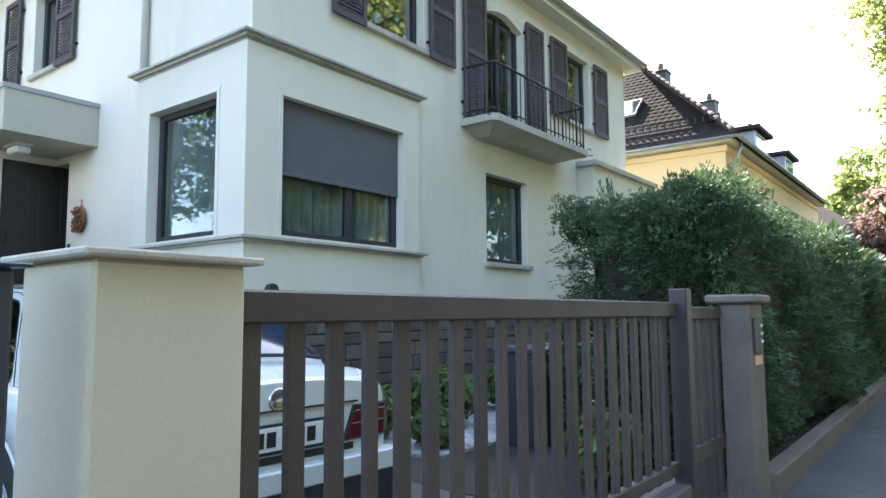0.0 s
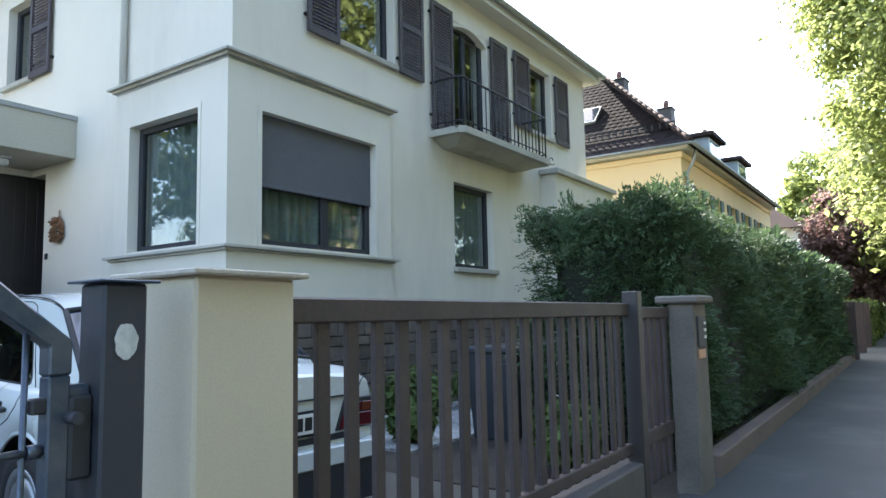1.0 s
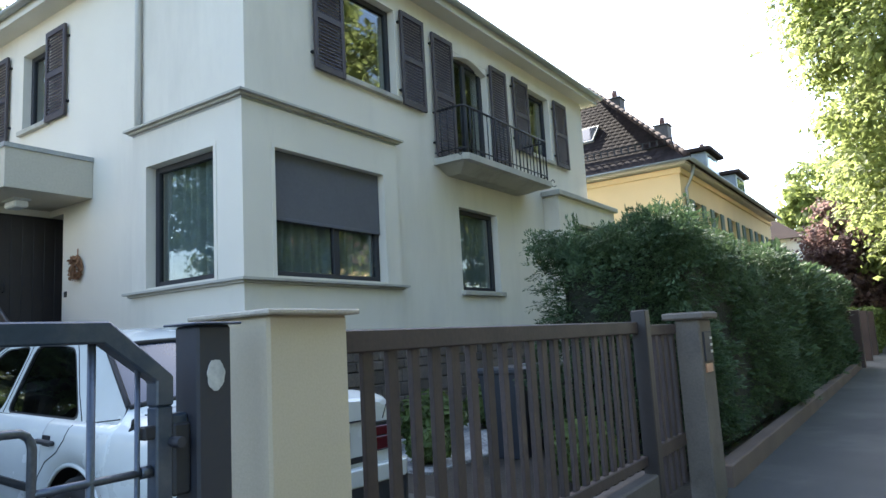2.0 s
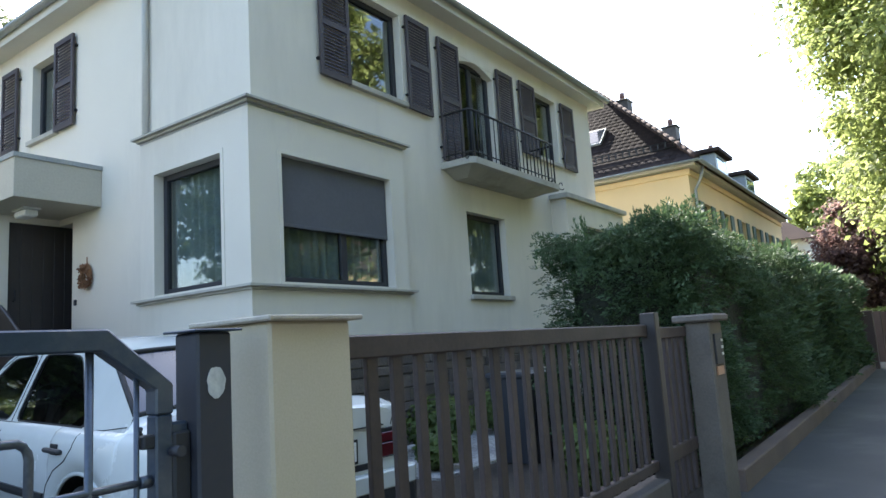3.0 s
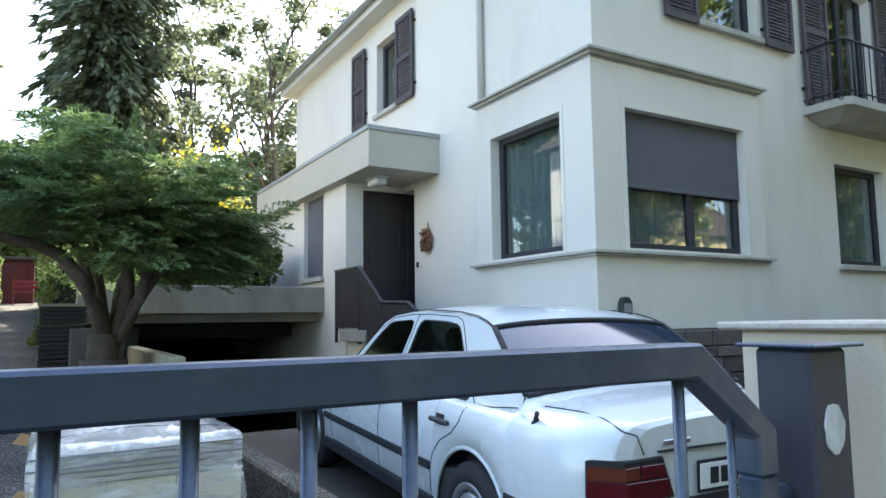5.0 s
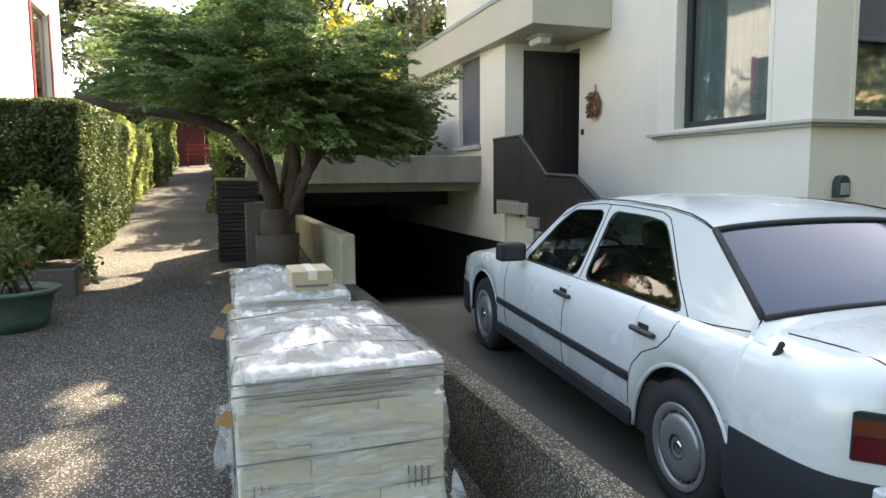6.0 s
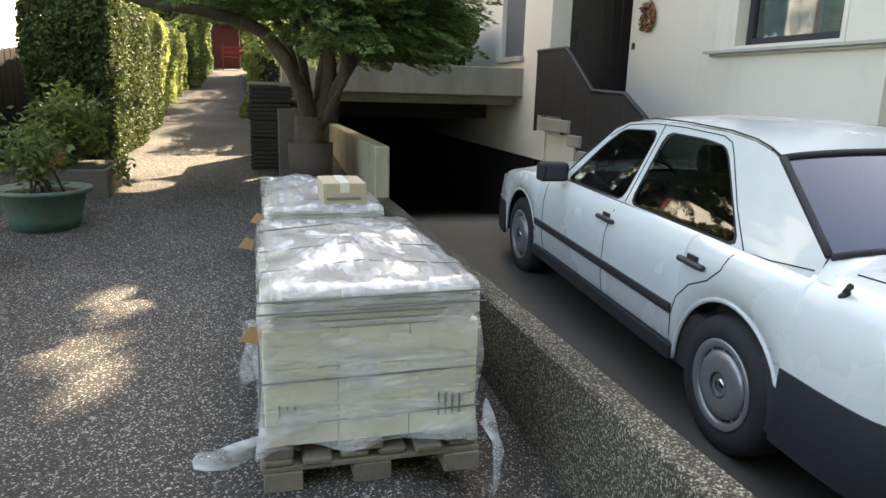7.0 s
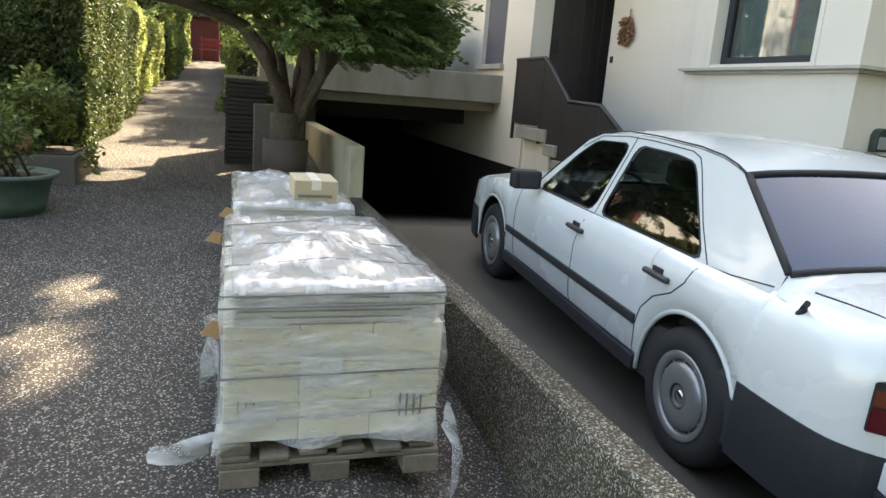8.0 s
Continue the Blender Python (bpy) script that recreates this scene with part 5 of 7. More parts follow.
def spreading_conifer():
    """The low umbrella-shaped conifer beside the garage: several stems and flat feathery layers."""
    x, y = -8.5, -0.28
    z = path_z(x)
    t = thing("spreading_conifer", x, y, z, "umbrella-shaped conifer with several bare stems and feathery sprays", "tree")
    rng = np.random.default_rng(17)
    part("trunk", limb(rng, (x, y - 0.03, z - 0.1), (x + 0.02, y, 1.22), 0.17, 0.15, 0.02), BARK, t)
    part("bough", tube([(-8.46, -0.24, 1.10), (-8.38, -0.36, 1.45), (-8.32, -0.52, 1.77), (-8.28, -0.70, 1.99), (-8.22, -0.92, 2.09), (-8.12, -1.27, 2.15), (-8.0, -1.71, 2.18), (-7.95, -2.0, 2.28)], 0.088, 9, None, 0.035), BARK, t, "thick bough arching over the path")
    for q, r in (((-8.36, 0.36, 2.12), 0.08), ((-8.35, -0.44, 2.3), 0.055), ((-8.45, -0.10, 2.35), 0.085), ((-8.25, 0.15, 2.35), 0.06), ((-8.95, 0.25, 2.5), 0.06), ((-9.0, -0.65, 2.45), 0.055)):
        part("stem", limb(rng, (x + rng.normal(0, 0.03), y + 0.02 + 0.06 * (q[1] > 0) + rng.normal(0, 0.02), 1.08), q, r, r * 0.6, 0.10), BARK, t)
    st, wy, fl, ln = [], [], [], []
    # flat pads of fronds, one above another, reaching outwards
    for k in range(62):
        a = 2.4 * k + rng.normal(0, 0.25)
        f = math.sqrt((k % 31 + 0.5) / 31)
        lift = rng.random()
        c = np.array((x + 1.42 * f * math.cos(a), y + 0.05 + 1.2 * f * math.sin(a), 2.10 + 1.28 * lift * (1 - 0.34 * f * f) + 0.10 * (1 - f)))
        rise = rng.uniform(0.02, 0.26) * (0.4 + lift)
        for j in range(24):
            b = a + rng.normal(0, 0.75)
            w = np.array((math.cos(b), math.sin(b), rise + rng.normal(0, 0.10)))
            st.append(c + rng.normal(0, 1, 3) * np.array((0.20, 0.20, 0.045)) - w * 0.2)
            wy.append(w)
            fl.append(rng.normal(0, 0.22, 3) + np.array((0, 0, 1.0)))
            ln.append(rng.uniform(0.38, 0.72))
    for k in range(5):
        c = np.array((x - 0.5 + 0.3 * k, y + 1.05 + 0.08 * (k % 2), 1.92 + 0.09 * k))
        for j in range(22):
            b = 1.3 + rng.normal(0, 0.7)
            w = np.array((math.cos(b), math.sin(b), rng.normal(0.0, 0.1)))
            st.append(c + rng.normal(0, 1, 3) * np.array((0.18, 0.18, 0.05)) - w * 0.25)
            wy.append(w)
            fl.append(rng.normal(0, 0.22, 3) + np.array((0, 0, 1.0)))
            ln.append(rng.uniform(0.35, 0.6))
    # hanging fronds on the underside
    for k in range(300):
        a = rng.uniform(0, 2 * math.pi)
        f = rng.random() ** 0.45
        st.append((x + 1.4 * f * math.cos(a), y - 0.05 + 1.3 * f * math.sin(a), rng.uniform(1.84, 2.25) + (0.38 if math.sin(a) < -0.3 else 0)))
        wy.append((math.cos(a), math.sin(a), rng.uniform(-0.30, 0.1)))
        fl.append(rng.normal(0, 0.3, 3) + np.array((0, 0, 1.0)))
        ln.append(rng.uniform(0.3, 0.55))
    p, d, nn = fronds(rng, st, wy, fl, ln, 200, 0.36, 0.16)
    tp, td = [], []
    blades("sprays", p, d, 0.043, 0.15, CONIFER, t, rng, (((-8.3, -1.85, 0.5), 0.2), ((-9.0, -1.8, 0.55), 0.25), ((-9.6, -1.5, 0.6), 0.28), ((-9.6, -2.0, 0.6), 0.28), ((-4.78, -1.62, 0.26), 0.17), ((-4.6, -1.60, 0.26), 0.17), ((-4.42, -1.56, 0.25), 0.17), ((-4.28, -1.54, 0.24), 0.16), ((-5.45, -1.70, 0.3), 0.14), ((-5.2, -1.58, 0.3), 0.14)), faces=nn)
    for k in range(3):
        p, d = sprays(rng, (x + rng.normal(0, 0.4), y - 0.1 + 0.3 * (k - 1), 3.2), np.array((0.05, 0.05, 1.0)), rng.uniform(0.3, 0.5), 260, 0.24, 0)
        tp.append(p)
        td.append(d + np.array((0, 0, 0.3)))
    blades("leader_growth", np.concatenate(tp), np.concatenate(td), 0.048, 0.13, CONIFER, t, rng)


spreading_conifer()
barrel = thing("tree_barrel", -8.42, -0.28, path_z(-8.4), "dark round tub round the foot of the conifer", "tub")
part("tub_wall", lathe([(0.0, 0.02), (0.205, 0.0), (0.22, 0.2), (0.225, 0.42), (0.20, 0.42), (0.19, 0.36)], 20, None, Matrix.Translation((-8.42, -0.28, path_z(-8.4)))), material("rusty weathered tub", (0.10, 0.07, 0.055), (0.06, 0.047, 0.04), rough=0.8, bump=0.3), barrel)
part("soil", lathe([(0.0, 0.37), (0.195, 0.36)], 20, None, Matrix.Translation((-8.42, -0.28, path_z(-8.4)))), SOIL, barrel)
tagged(part("concrete_slab", slab(-8.92, -8.84, -0.58, -0.05, path_z(-8.8) - 0.05, 1.28, 0.012), STONE_PALE), "weathered grey concrete slab standing behind the conifer", "slab")

# crates beside the tree
CRATE = material("dark plastic crate", (0.035, 0.030, 0.028), rough=0.6, bump=0.1)
crate = thing("slatted_crate", -9.65, -0.62, path_z(-9.2) - 0.03, "dark brown slatted crate in a tall stack", "crate", group="stacked crates")
cz = path_z(-9.2) - 0.03
for k in range(4):
    part("slat", slab(-10.1, -9.2, -0.87, -0.852, cz + 0.01 + k * 0.045, cz + 0.045 + k * 0.045, 0.003), CRATE, crate)
    part("slat", slab(-10.1, -9.2, -0.432, -0.414, cz + 0.01 + k * 0.045, cz + 0.045 + k * 0.045, 0.003), CRATE, crate)
    part("slat", slab(-9.2, -9.182, -0.87, -0.414, cz + 0.01 + k * 0.045, cz + 0.045 + k * 0.045, 0.003), CRATE, crate)
part("base", slab(-10.1, -9.2, -0.85, -0.434, cz, cz + 0.02), CRATE, crate)
part("body", slab(-10.08, -9.21, -0.845, -0.44, cz + 0.02, cz + 0.175), CRATE, crate)
for i in range(1, 5):
    copy_thing(crate, pose(-9.65 + 0.006 * (i % 2), -0.62 + 0.008 * ((i * 7) % 3 - 1), cz + 0.188 * i, 0, 0, 0.8 * ((i * 5) % 3 - 1)))
tagged(part("crate_lid", slab(-10.1, -9.19, -0.88, -0.40, cz + 0.94, cz + 0.975, 0.008), CONCRETE_WARM), "pale weathered board lying on the stacked crates", "board")

broadleaf(-13.2, 7.3, 0.0, 20.0, 4.1, 11.5, "tall tree behind the house that shades the path", BROADLEAF, 48, n=22000, leaf=0.2, name="back_garden_tree", trunk=0.35,
          gaps=(((-4.78, -1.62, 0.26), 0.15), ((-4.6, -1.60, 0.26), 0.16), ((-4.42, -1.56, 0.25), 0.16), ((-4.28, -1.54, 0.24), 0.15), ((-5.45, -1.70, 0.3), 0.13), ((-5.25, -1.58, 0.3), 0.13), ((-8.3, -1.85, 0.5), 0.22), ((-10.2, -1.5, 0.66), 0.3), ((-11.2, -1.9, 0.74), 0.35)))

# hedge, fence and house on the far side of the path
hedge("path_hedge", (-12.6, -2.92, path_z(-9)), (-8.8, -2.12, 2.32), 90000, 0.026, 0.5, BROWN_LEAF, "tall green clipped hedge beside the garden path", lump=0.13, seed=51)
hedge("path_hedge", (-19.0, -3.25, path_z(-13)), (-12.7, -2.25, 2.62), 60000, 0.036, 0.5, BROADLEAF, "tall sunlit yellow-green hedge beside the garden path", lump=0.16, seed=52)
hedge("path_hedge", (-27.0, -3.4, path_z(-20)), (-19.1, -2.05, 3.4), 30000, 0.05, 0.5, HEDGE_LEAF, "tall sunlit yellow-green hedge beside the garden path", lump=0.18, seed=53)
hedge("garden_border", (-26.0, -0.92, path_z(-15)), (-11.5, -0.15, 2.35), 30000, 0.04, 0.5, HEDGE_LEAF, "low green border of shrubs along the path", lump=0.25, seed=54, category="shrub border")
hedge("terrace_ivy", (-14.5, 0.2, 1.62), (-11.9, 2.6, 2.55), 12000, 0.055, 0.55, HEDGE_LEAF, "mound of ivy on the garage terrace", lump=0.3, seed=55, category="ivy")
left_house = thing("white_house", -9.4, -3.9, 0.5, "white rendered house behind the hedge in full sun", "house")
part("wall", slab(-9.7, -9.4, -13.0, -3.751, 0.3, 6.0), WHITE_WALL, left_house)
part("wall", pierced("y", -3.45, -0.3, -15.6, -9.4, 0.3, 6.0, [(-14.6, -13.4, 2.55, 4.3)]), WHITE_WALL, left_house)
wn = part("window", slab(-14.6, -13.4, -3.60, -3.53, 2.55, 4.3, 0.01), material("brown window frame", (0.16, 0.08, 0.05), rough=0.5), left_house)
part("pane", slab(-14.5, -13.5, -3.529, -3.522, 2.65, 4.2), GLASS, wn)
part("reveal", slab(-14.72, -14.601, -3.449, -3.43, 2.5, 4.35, 0.004), RED, wn, "dark red painted window surround")
part("reveal", slab(-13.399, -13.28, -3.449, -3.43, 2.5, 4.35, 0.004), RED, wn, "dark red painted window surround")
part("wall", slab(-15.6, -15.3, -13.0, -3.751, 0.3, 6.0), WHITE_WALL, left_house)
hip_roof(-15.6, -9.4, -13, -3.45, 6.0, 3.5, 0.4, left_house, TILE)
board_fence = thing("board_fence", -9.0, -4.1, 0.5, "dark weathered board fence behind the planters", "fence")
for i in range(38):
    xx = -14.6 + 0.2 * i
    part("board", slab(xx, xx + 0.185, -3.37, -3.34, path_z(xx) - 0.05, path_z(xx) + 1.15, 0.004), DARK_PAINT, board_fence)
part("rail", prism([(-14.8, path_z(-14.8) + 0.9), (-14.8, path_z(-14.8) + 0.97), (-7.2, path_z(-7.2) + 0.97), (-7.2, path_z(-7.2) + 0.9)], -3.41, -3.371, "y"), DARK_PAINT, board_fence)

# red shed at the far end of the path
shed = thing("red_shed", -28.5, -1.6, path_z(-28.5), "dark red painted garden shed at the path's end", "shed")
zs = path_z(-28.5)
SHED_RED = material("weathered dark red paint", (0.10, 0.016, 0.016), (0.065, 0.014, 0.014), rough=0.7, fine=30, coarse=3, bump=0.3)
part("wall", slab(-29.5, -28.5, -2.4, -1.15, zs - 0.1, zs + 1.5, 0.02), SHED_RED, shed)
part("door", slab(-28.5, -28.46, -2.2, -1.4, zs, zs + 1.4, 0.01), SHED_RED, shed)
part("roof", slab(-29.7, -28.3, -2.5, -1.05, zs + 1.5, zs + 1.6, 0.01), DARK_PAINT, shed)
bench = thing("red_bench", -27.6, -1.25, path_z(-27.6), "bright red garden bench before the shed", "bench")
zb = path_z(-27.6)
for k in range(3):
    part("seat_slat", slab(-27.8 + 0.12 * k, -27.7 + 0.12 * k, -1.8, -0.9, zb + 0.42, zb + 0.46, 0.005), RED, bench)
for k in range(2):
    part("back_slat", slab(-27.86, -27.83, -1.8, -0.9, zb + 0.55 + 0.16 * k, zb + 0.66 + 0.16 * k, 0.005), RED, bench)
for yy in (-1.75, -0.98):
    for xx in (-27.84, -27.5):
        part("leg", slab(xx, xx + 0.04, yy, yy + 0.04, zb - 0.05, zb + (0.9 if xx < -27.7 else 0.42), 0.004), RED, bench)


# ---- pots ----
def pot(x, y, r, h, mat, label, plant, seed, name="plant_pot", leafsize=0.05, spread=0.45, tall=1.0, count=1600):
    z = path_z(x) - 0.02
    m = Matrix.Translation((x, y, z))
    t = thing(name, x, y, z, label, "plant pot")
    part("bowl", lathe([(0.0, 0.01), (r * 0.72, 0.0), (r * 0.80, h * 0.3), (r * 0.93, h * 0.85), (r * 1.06, h * 0.9), (r * 1.08, h), (r * 0.98, h), (r * 0.90, h * 0.88), (0.0, h * 0.86)], 32, None, m), mat, t)
    part("soil", lathe([(0.0, h * 0.89), (r * 0.90, h * 0.885)], 24, None, m), SOIL, t)
    if plant:
        rng = np.random.default_rng(seed)
        tips = []
        for k in range(9):
            tip = (x + rng.normal(0, spread * 0.55), y + rng.normal(0, spread * 0.55), z + h + tall * rng.uniform(0.35, 1.0))
            part("stem", tube([(x + rng.normal(0, 0.05), y + rng.normal(0, 0.05), z + h * 0.85), ((x + tip[0]) / 2, (y + tip[1]) / 2, z + h + 0.35 * tall), tip], 0.012, 5, None, 0.004), BARK, t)
            tips.append(tip)
        own = np.array(tips)[rng.integers(0, 9, count)]
        base = np.array((x, y, z + h + 0.15))
        f = rng.random((count, 1)) ** 0.6
        p = base + (own - base) * f + rng.normal(0, 0.09, (count, 3))
        cards("leaves", p, rng.normal(0, 0.5, p.shape) + np.array((0, 0, 0.8)), leafsize, 0.42, plant, t, rng)["kind"] = "stuff"
    return t


GREEN_POT = material("green glazed pot", (0.062, 0.125, 0.095), (0.045, 0.085, 0.068), rough=0.5, fine=30, coarse=7, bump=0.15, stain=(0.12, 0.12, 0.085))
TERRACOTTA = material("terracotta", (0.42, 0.17, 0.09), (0.34, 0.14, 0.08), rough=0.8, bump=0.2)
pot(-7.0, -2.36, 0.31, 0.31, GREEN_POT, "large green glazed pot with a leafy shrub", HEDGE_LEAF, 61, tall=0.55, spread=0.30, count=900, leafsize=0.032)
pot(-6.1, -2.62, 0.2, 0.34, TERRACOTTA, "terracotta pot beside the large green pot", None, 62)
planter = thing("stone_planter", -8.0, -2.45, path_z(-8.0), "low grey concrete planter with a small green shrub", "planter")
part("trough", slab(-8.6, -7.9, -2.75, -2.08, path_z(-8.5) - 0.12, path_z(-8) + 0.24, 0.012), material("dirty planter concrete", (0.12, 0.105, 0.085), (0.08, 0.07, 0.058), rough=0.9, bump=0.4), planter)
part("soil", slab(-8.56, -7.94, -2.71, -2.12, path_z(-8) + 0.24, path_z(-8) + 0.255), SOIL, planter)
rng = np.random.default_rng(63)
tips = np.array((-8.25, -2.42, path_z(-8) + 0.55)) + rng.normal(0, 1, (26, 3)) * np.array((0.16, 0.17, 0.20))
p = tips[rng.integers(0, 26, 1500)] + rng.normal(0, 0.055, (1500, 3))
cards("shrub", p, rng.normal(0, 0.6, p.shape) + np.array((0, 0, 0.7)), 0.036, 0.5, HEDGE_LEAF, planter, rng)["kind"] = "stuff"
pot(-7.95, -2.5, 0.09, 0.12, TERRACOTTA, "small terracotta pot on the planter's edge", None, 64).location.z = path_z(-8) + 0.26


# ---- the car ----
CAR_WHITE = material("white car paint", (0.60, 0.62, 0.60), (0.57, 0.59, 0.57), rough=0.26, fine=8, coarse=2, bump=0, coat=0.6)
CAR_GREY = material("dark grey bumper plastic", (0.029, 0.032, 0.035), (0.023, 0.025, 0.028), rough=0.5, fine=40, coarse=3, bump=0.08)
RUBBER = material("black rubber", (0.014, 0.014, 0.015), rough=0.7, fine=60, coarse=6, bump=0.15)
TYRE = material("dusty tyre rubber", (0.028, 0.027, 0.026), (0.020, 0.020, 0.020), rough=0.85, fine=60, coarse=6, bump=0.2)
HUBCAP = material("silver hubcap paint", (0.36, 0.36, 0.35), (0.32, 0.32, 0.31), rough=0.38, metal=0.6, bump=0)
CHROME = material("chrome", (0.75, 0.75, 0.75), rough=0.12, metal=1.0, bump=0)
CAR_GLASS = glass("tinted car glass", (0.55, 0.62, 0.60), clear=0.55, gloss=0.13)
LAMP_RED = material("red lamp lens", (0.10, 0.007, 0.012), (0.075, 0.006, 0.010), rough=0.15, bump=0)
LAMP_AMBER = material("amber lamp lens", (0.13, 0.032, 0.016), rough=0.15, bump=0)
LAMP_CLEAR = material("clear lamp lens", (0.30, 0.30, 0.29), rough=0.12, bump=0)
SEAT = material("dark seat cloth", (0.035, 0.033, 0.032), rough=0.9, bump=0.1)
car = thing("car", 0, 0, 0, "white four-door saloon car parked on the driveway", "car")


def smooth(a, b, t):
    t = min(1.0, max(0.0, t))
    return a + (b - a) * t * t * (3 - 2 * t)


def half_width(x):
    w = 0.868
    if x < -0.55:
        w -= 0.055 * ((-0.55 - x) / 0.53) ** 2 + 0.10 * max(0.0, (-0.80 - x) / 0.28) ** 2.5
    if x > 2.9:
        w -= 0.085 * ((x - 2.9) / 0.76) ** 2.2
    return w


def belt(x):
    """Height of the shoulder line."""
    return 0.900 + 0.02 * max(0, 1 - x / 2.2) - (0.16 * ((x - 2.0) / 1.66) ** 1.6 if x > 2.0 else 0)


ARCH = 0.382


def low_edge(x):
    z = 0.30
    for c in (0.0, 2.80):
        if abs(x - c) < ARCH:
            z = max(z, 0.315 + math.sqrt(ARCH ** 2 - (x - c) ** 2))
    if x < -0.36:
        z = max(z, 0.30)
    if x > 3.2:
        z = max(z, 0.27)
    return z


def deck(x):
    """Height of bonnet or boot lid on the centre line."""
    return belt(x) + (0.078 if x > 1 else 0.035 + 0.072 * min(1.0, (x + 1.08) / 0.25 + 0.25))


def lid_z(x, f):
    """Height of the lid at the share f of the way from the shoulder to the middle."""
    b = belt(x)
    return b + (deck(x) - b) * math.sin(max(0.0, f) * math.pi / 2) ** (1.0 if x > 1 else 0.45)


def skin(x):
    w, b, l = half_width(x), belt(x), low_edge(x)
    side = [(w - 0.035, 0.0), (w - 0.008, 0.12), (w, 0.40), (w - 0.004, 0.68), (w - 0.022, 0.88), (w - 0.05, 0.965), (w - 0.085, 1.0)]
    pts = [(y, l + (b - l) * f) for y, f in side]
    pts += [((w - 0.085) * (1 - f), lid_z(x, f)) for f in (0.05, 0.14, 0.35, 0.65, 1.0)]
    return pts


stations = sorted({round(-1.08 + 0.04 * i, 3) for i in range(119)} | {round(c + ARCH * math.sin(math.pi * i / 36), 4) for c in (0.0, 2.8) for i in range(-18, 19)} | {-1.07, 3.655})
stations = [x for x in stations if -1.08 <= x <= 3.66]
CAB0, CAB1 = -0.35, 2.10
bm = bmesh.new()
rows = []
for x in stations:
    half = skin(x)
    ring = [(y, z) for y, z in half] + [(-y, z) for y, z in half[-2::-1]]
    rows.append([bm.verts.new((x, y, z)) for y, z in ring])
nn = len(rows[0])
for (x0, a), (x1, b) in zip(zip(stations, rows), zip(stations[1:], rows[1:])):
    for j in range(nn - 1):
        inner = 6 <= j < nn - 7
        if inner and CAB0 < (x0 + x1) / 2 < CAB1:
            continue
        bm.faces.new((a[j], b[j], b[j + 1], a[j + 1])).smooth = True
# nose and tail close with a slightly bowed face
for row, x, out in ((rows[0], -1.08, -0.022), (rows[-1], 3.66, 0.03)):
    mid = [bm.verts.new((x + out, v.co.y * 0.9, v.co.z * 0.965 + 0.02)) for v in row]
    for j in range(nn - 1):
        bm.faces.new((row[j], row[j + 1], mid[j + 1], mid[j]))
    bm.faces.new(mid)
body = part("body", bm, CAR_WHITE, car)


def band(x0, x1, z0, z1, out, mat, name, label="", steps=None, sides=(1, -1), zf=None):
    """A strip that lies on the body's side, proud of it by out."""
    for s in sides:
        bmb = bmesh.new()
        n = steps or max(2, int(abs(x1 - x0) / 0.05))
        prev = None
        for i in range(n + 1):
            x = x0 + (x1 - x0) * i / n
            w = half_width(x)
            lo = zf(x) if zf else z0
            q = [(w - 0.02, lo), (w + out * 0.8, lo + 0.004), (w + out, (lo + z1) / 2), (w + out * 0.8, z1 - 0.004), (w - 0.02, z1)]
            c = [bmb.verts.new((x, s * y, z)) for y, z in q]
            if prev:
                for j in range(4):
                    bmb.faces.new((prev[j], prev[j + 1], c[j + 1], c[j]))
            else:
                bmb.faces.new(c)
            prev = c
        bmb.faces.new(prev[::-1])
        part(name, bmb, mat, car, label)


band(0.42, 2.40, 0.50, 0.555, 0.014, CAR_GREY, "rub_strip", "dark grey rubbing strip")
band(0.385, 2.415, 0.265, 0.345, 0.004, CAR_GREY, "sill_cladding")
band(-1.07, -0.375, 0.26, 0.575, 0.006, CAR_GREY, "rear_side_cladding")
band(3.18, 3.65, 0.24, 0.53, 0.010, CAR_GREY, "front_side_cladding")
# bumpers
bm = prism([(-0.765, 0.0), (-0.775, -0.05), (-0.72, -0.085), (0.72, -0.085), (0.775, -0.05), (0.765, 0.0)], 0.24, 0.47, "z")
bm.transform(Matrix(((0, 1, 0, -1.075), (1, 0, 0, 0), (0, 0, 1, 0), (0, 0, 0, 1))))
part("rear_bumper", bm, CAR_GREY, car, "dark grey rear bumper")
bm = prism([(-0.765, 0.0), (-0.775, -0.05), (-0.72, -0.095), (0.72, -0.095), (0.775, -0.05), (0.765, 0.0)], 0.471, 0.575, "z", bevel=0.008)
bm.transform(Matrix(((0, 1, 0, -1.075), (1, 0, 0, 0), (0, 0, 1, 0), (0, 0, 0, 1))))
rb = part("rear_bumper_top", bm, CAR_WHITE, car, "white upper bumper panel")
part("tow_cap", tube([(-1.165, 0.42, 0.525), (-1.175, 0.42, 0.525)], 0.02, 12), RUBBER, rb)
bm = prism([(-0.74, 0.0), (-0.76, 0.03), (-0.70, 0.09), (0.70, 0.09), (0.76, 0.03), (0.74, 0.0)], 0.26, 0.50, "z", bevel=0.012)
bm.transform(Matrix(((0, 1, 0, 3.64), (1, 0, 0, 0), (0, 0, 1, 0), (0, 0, 0, 1))))
part("front_bumper", bm, CAR_GREY, car, "dark grey front bumper")
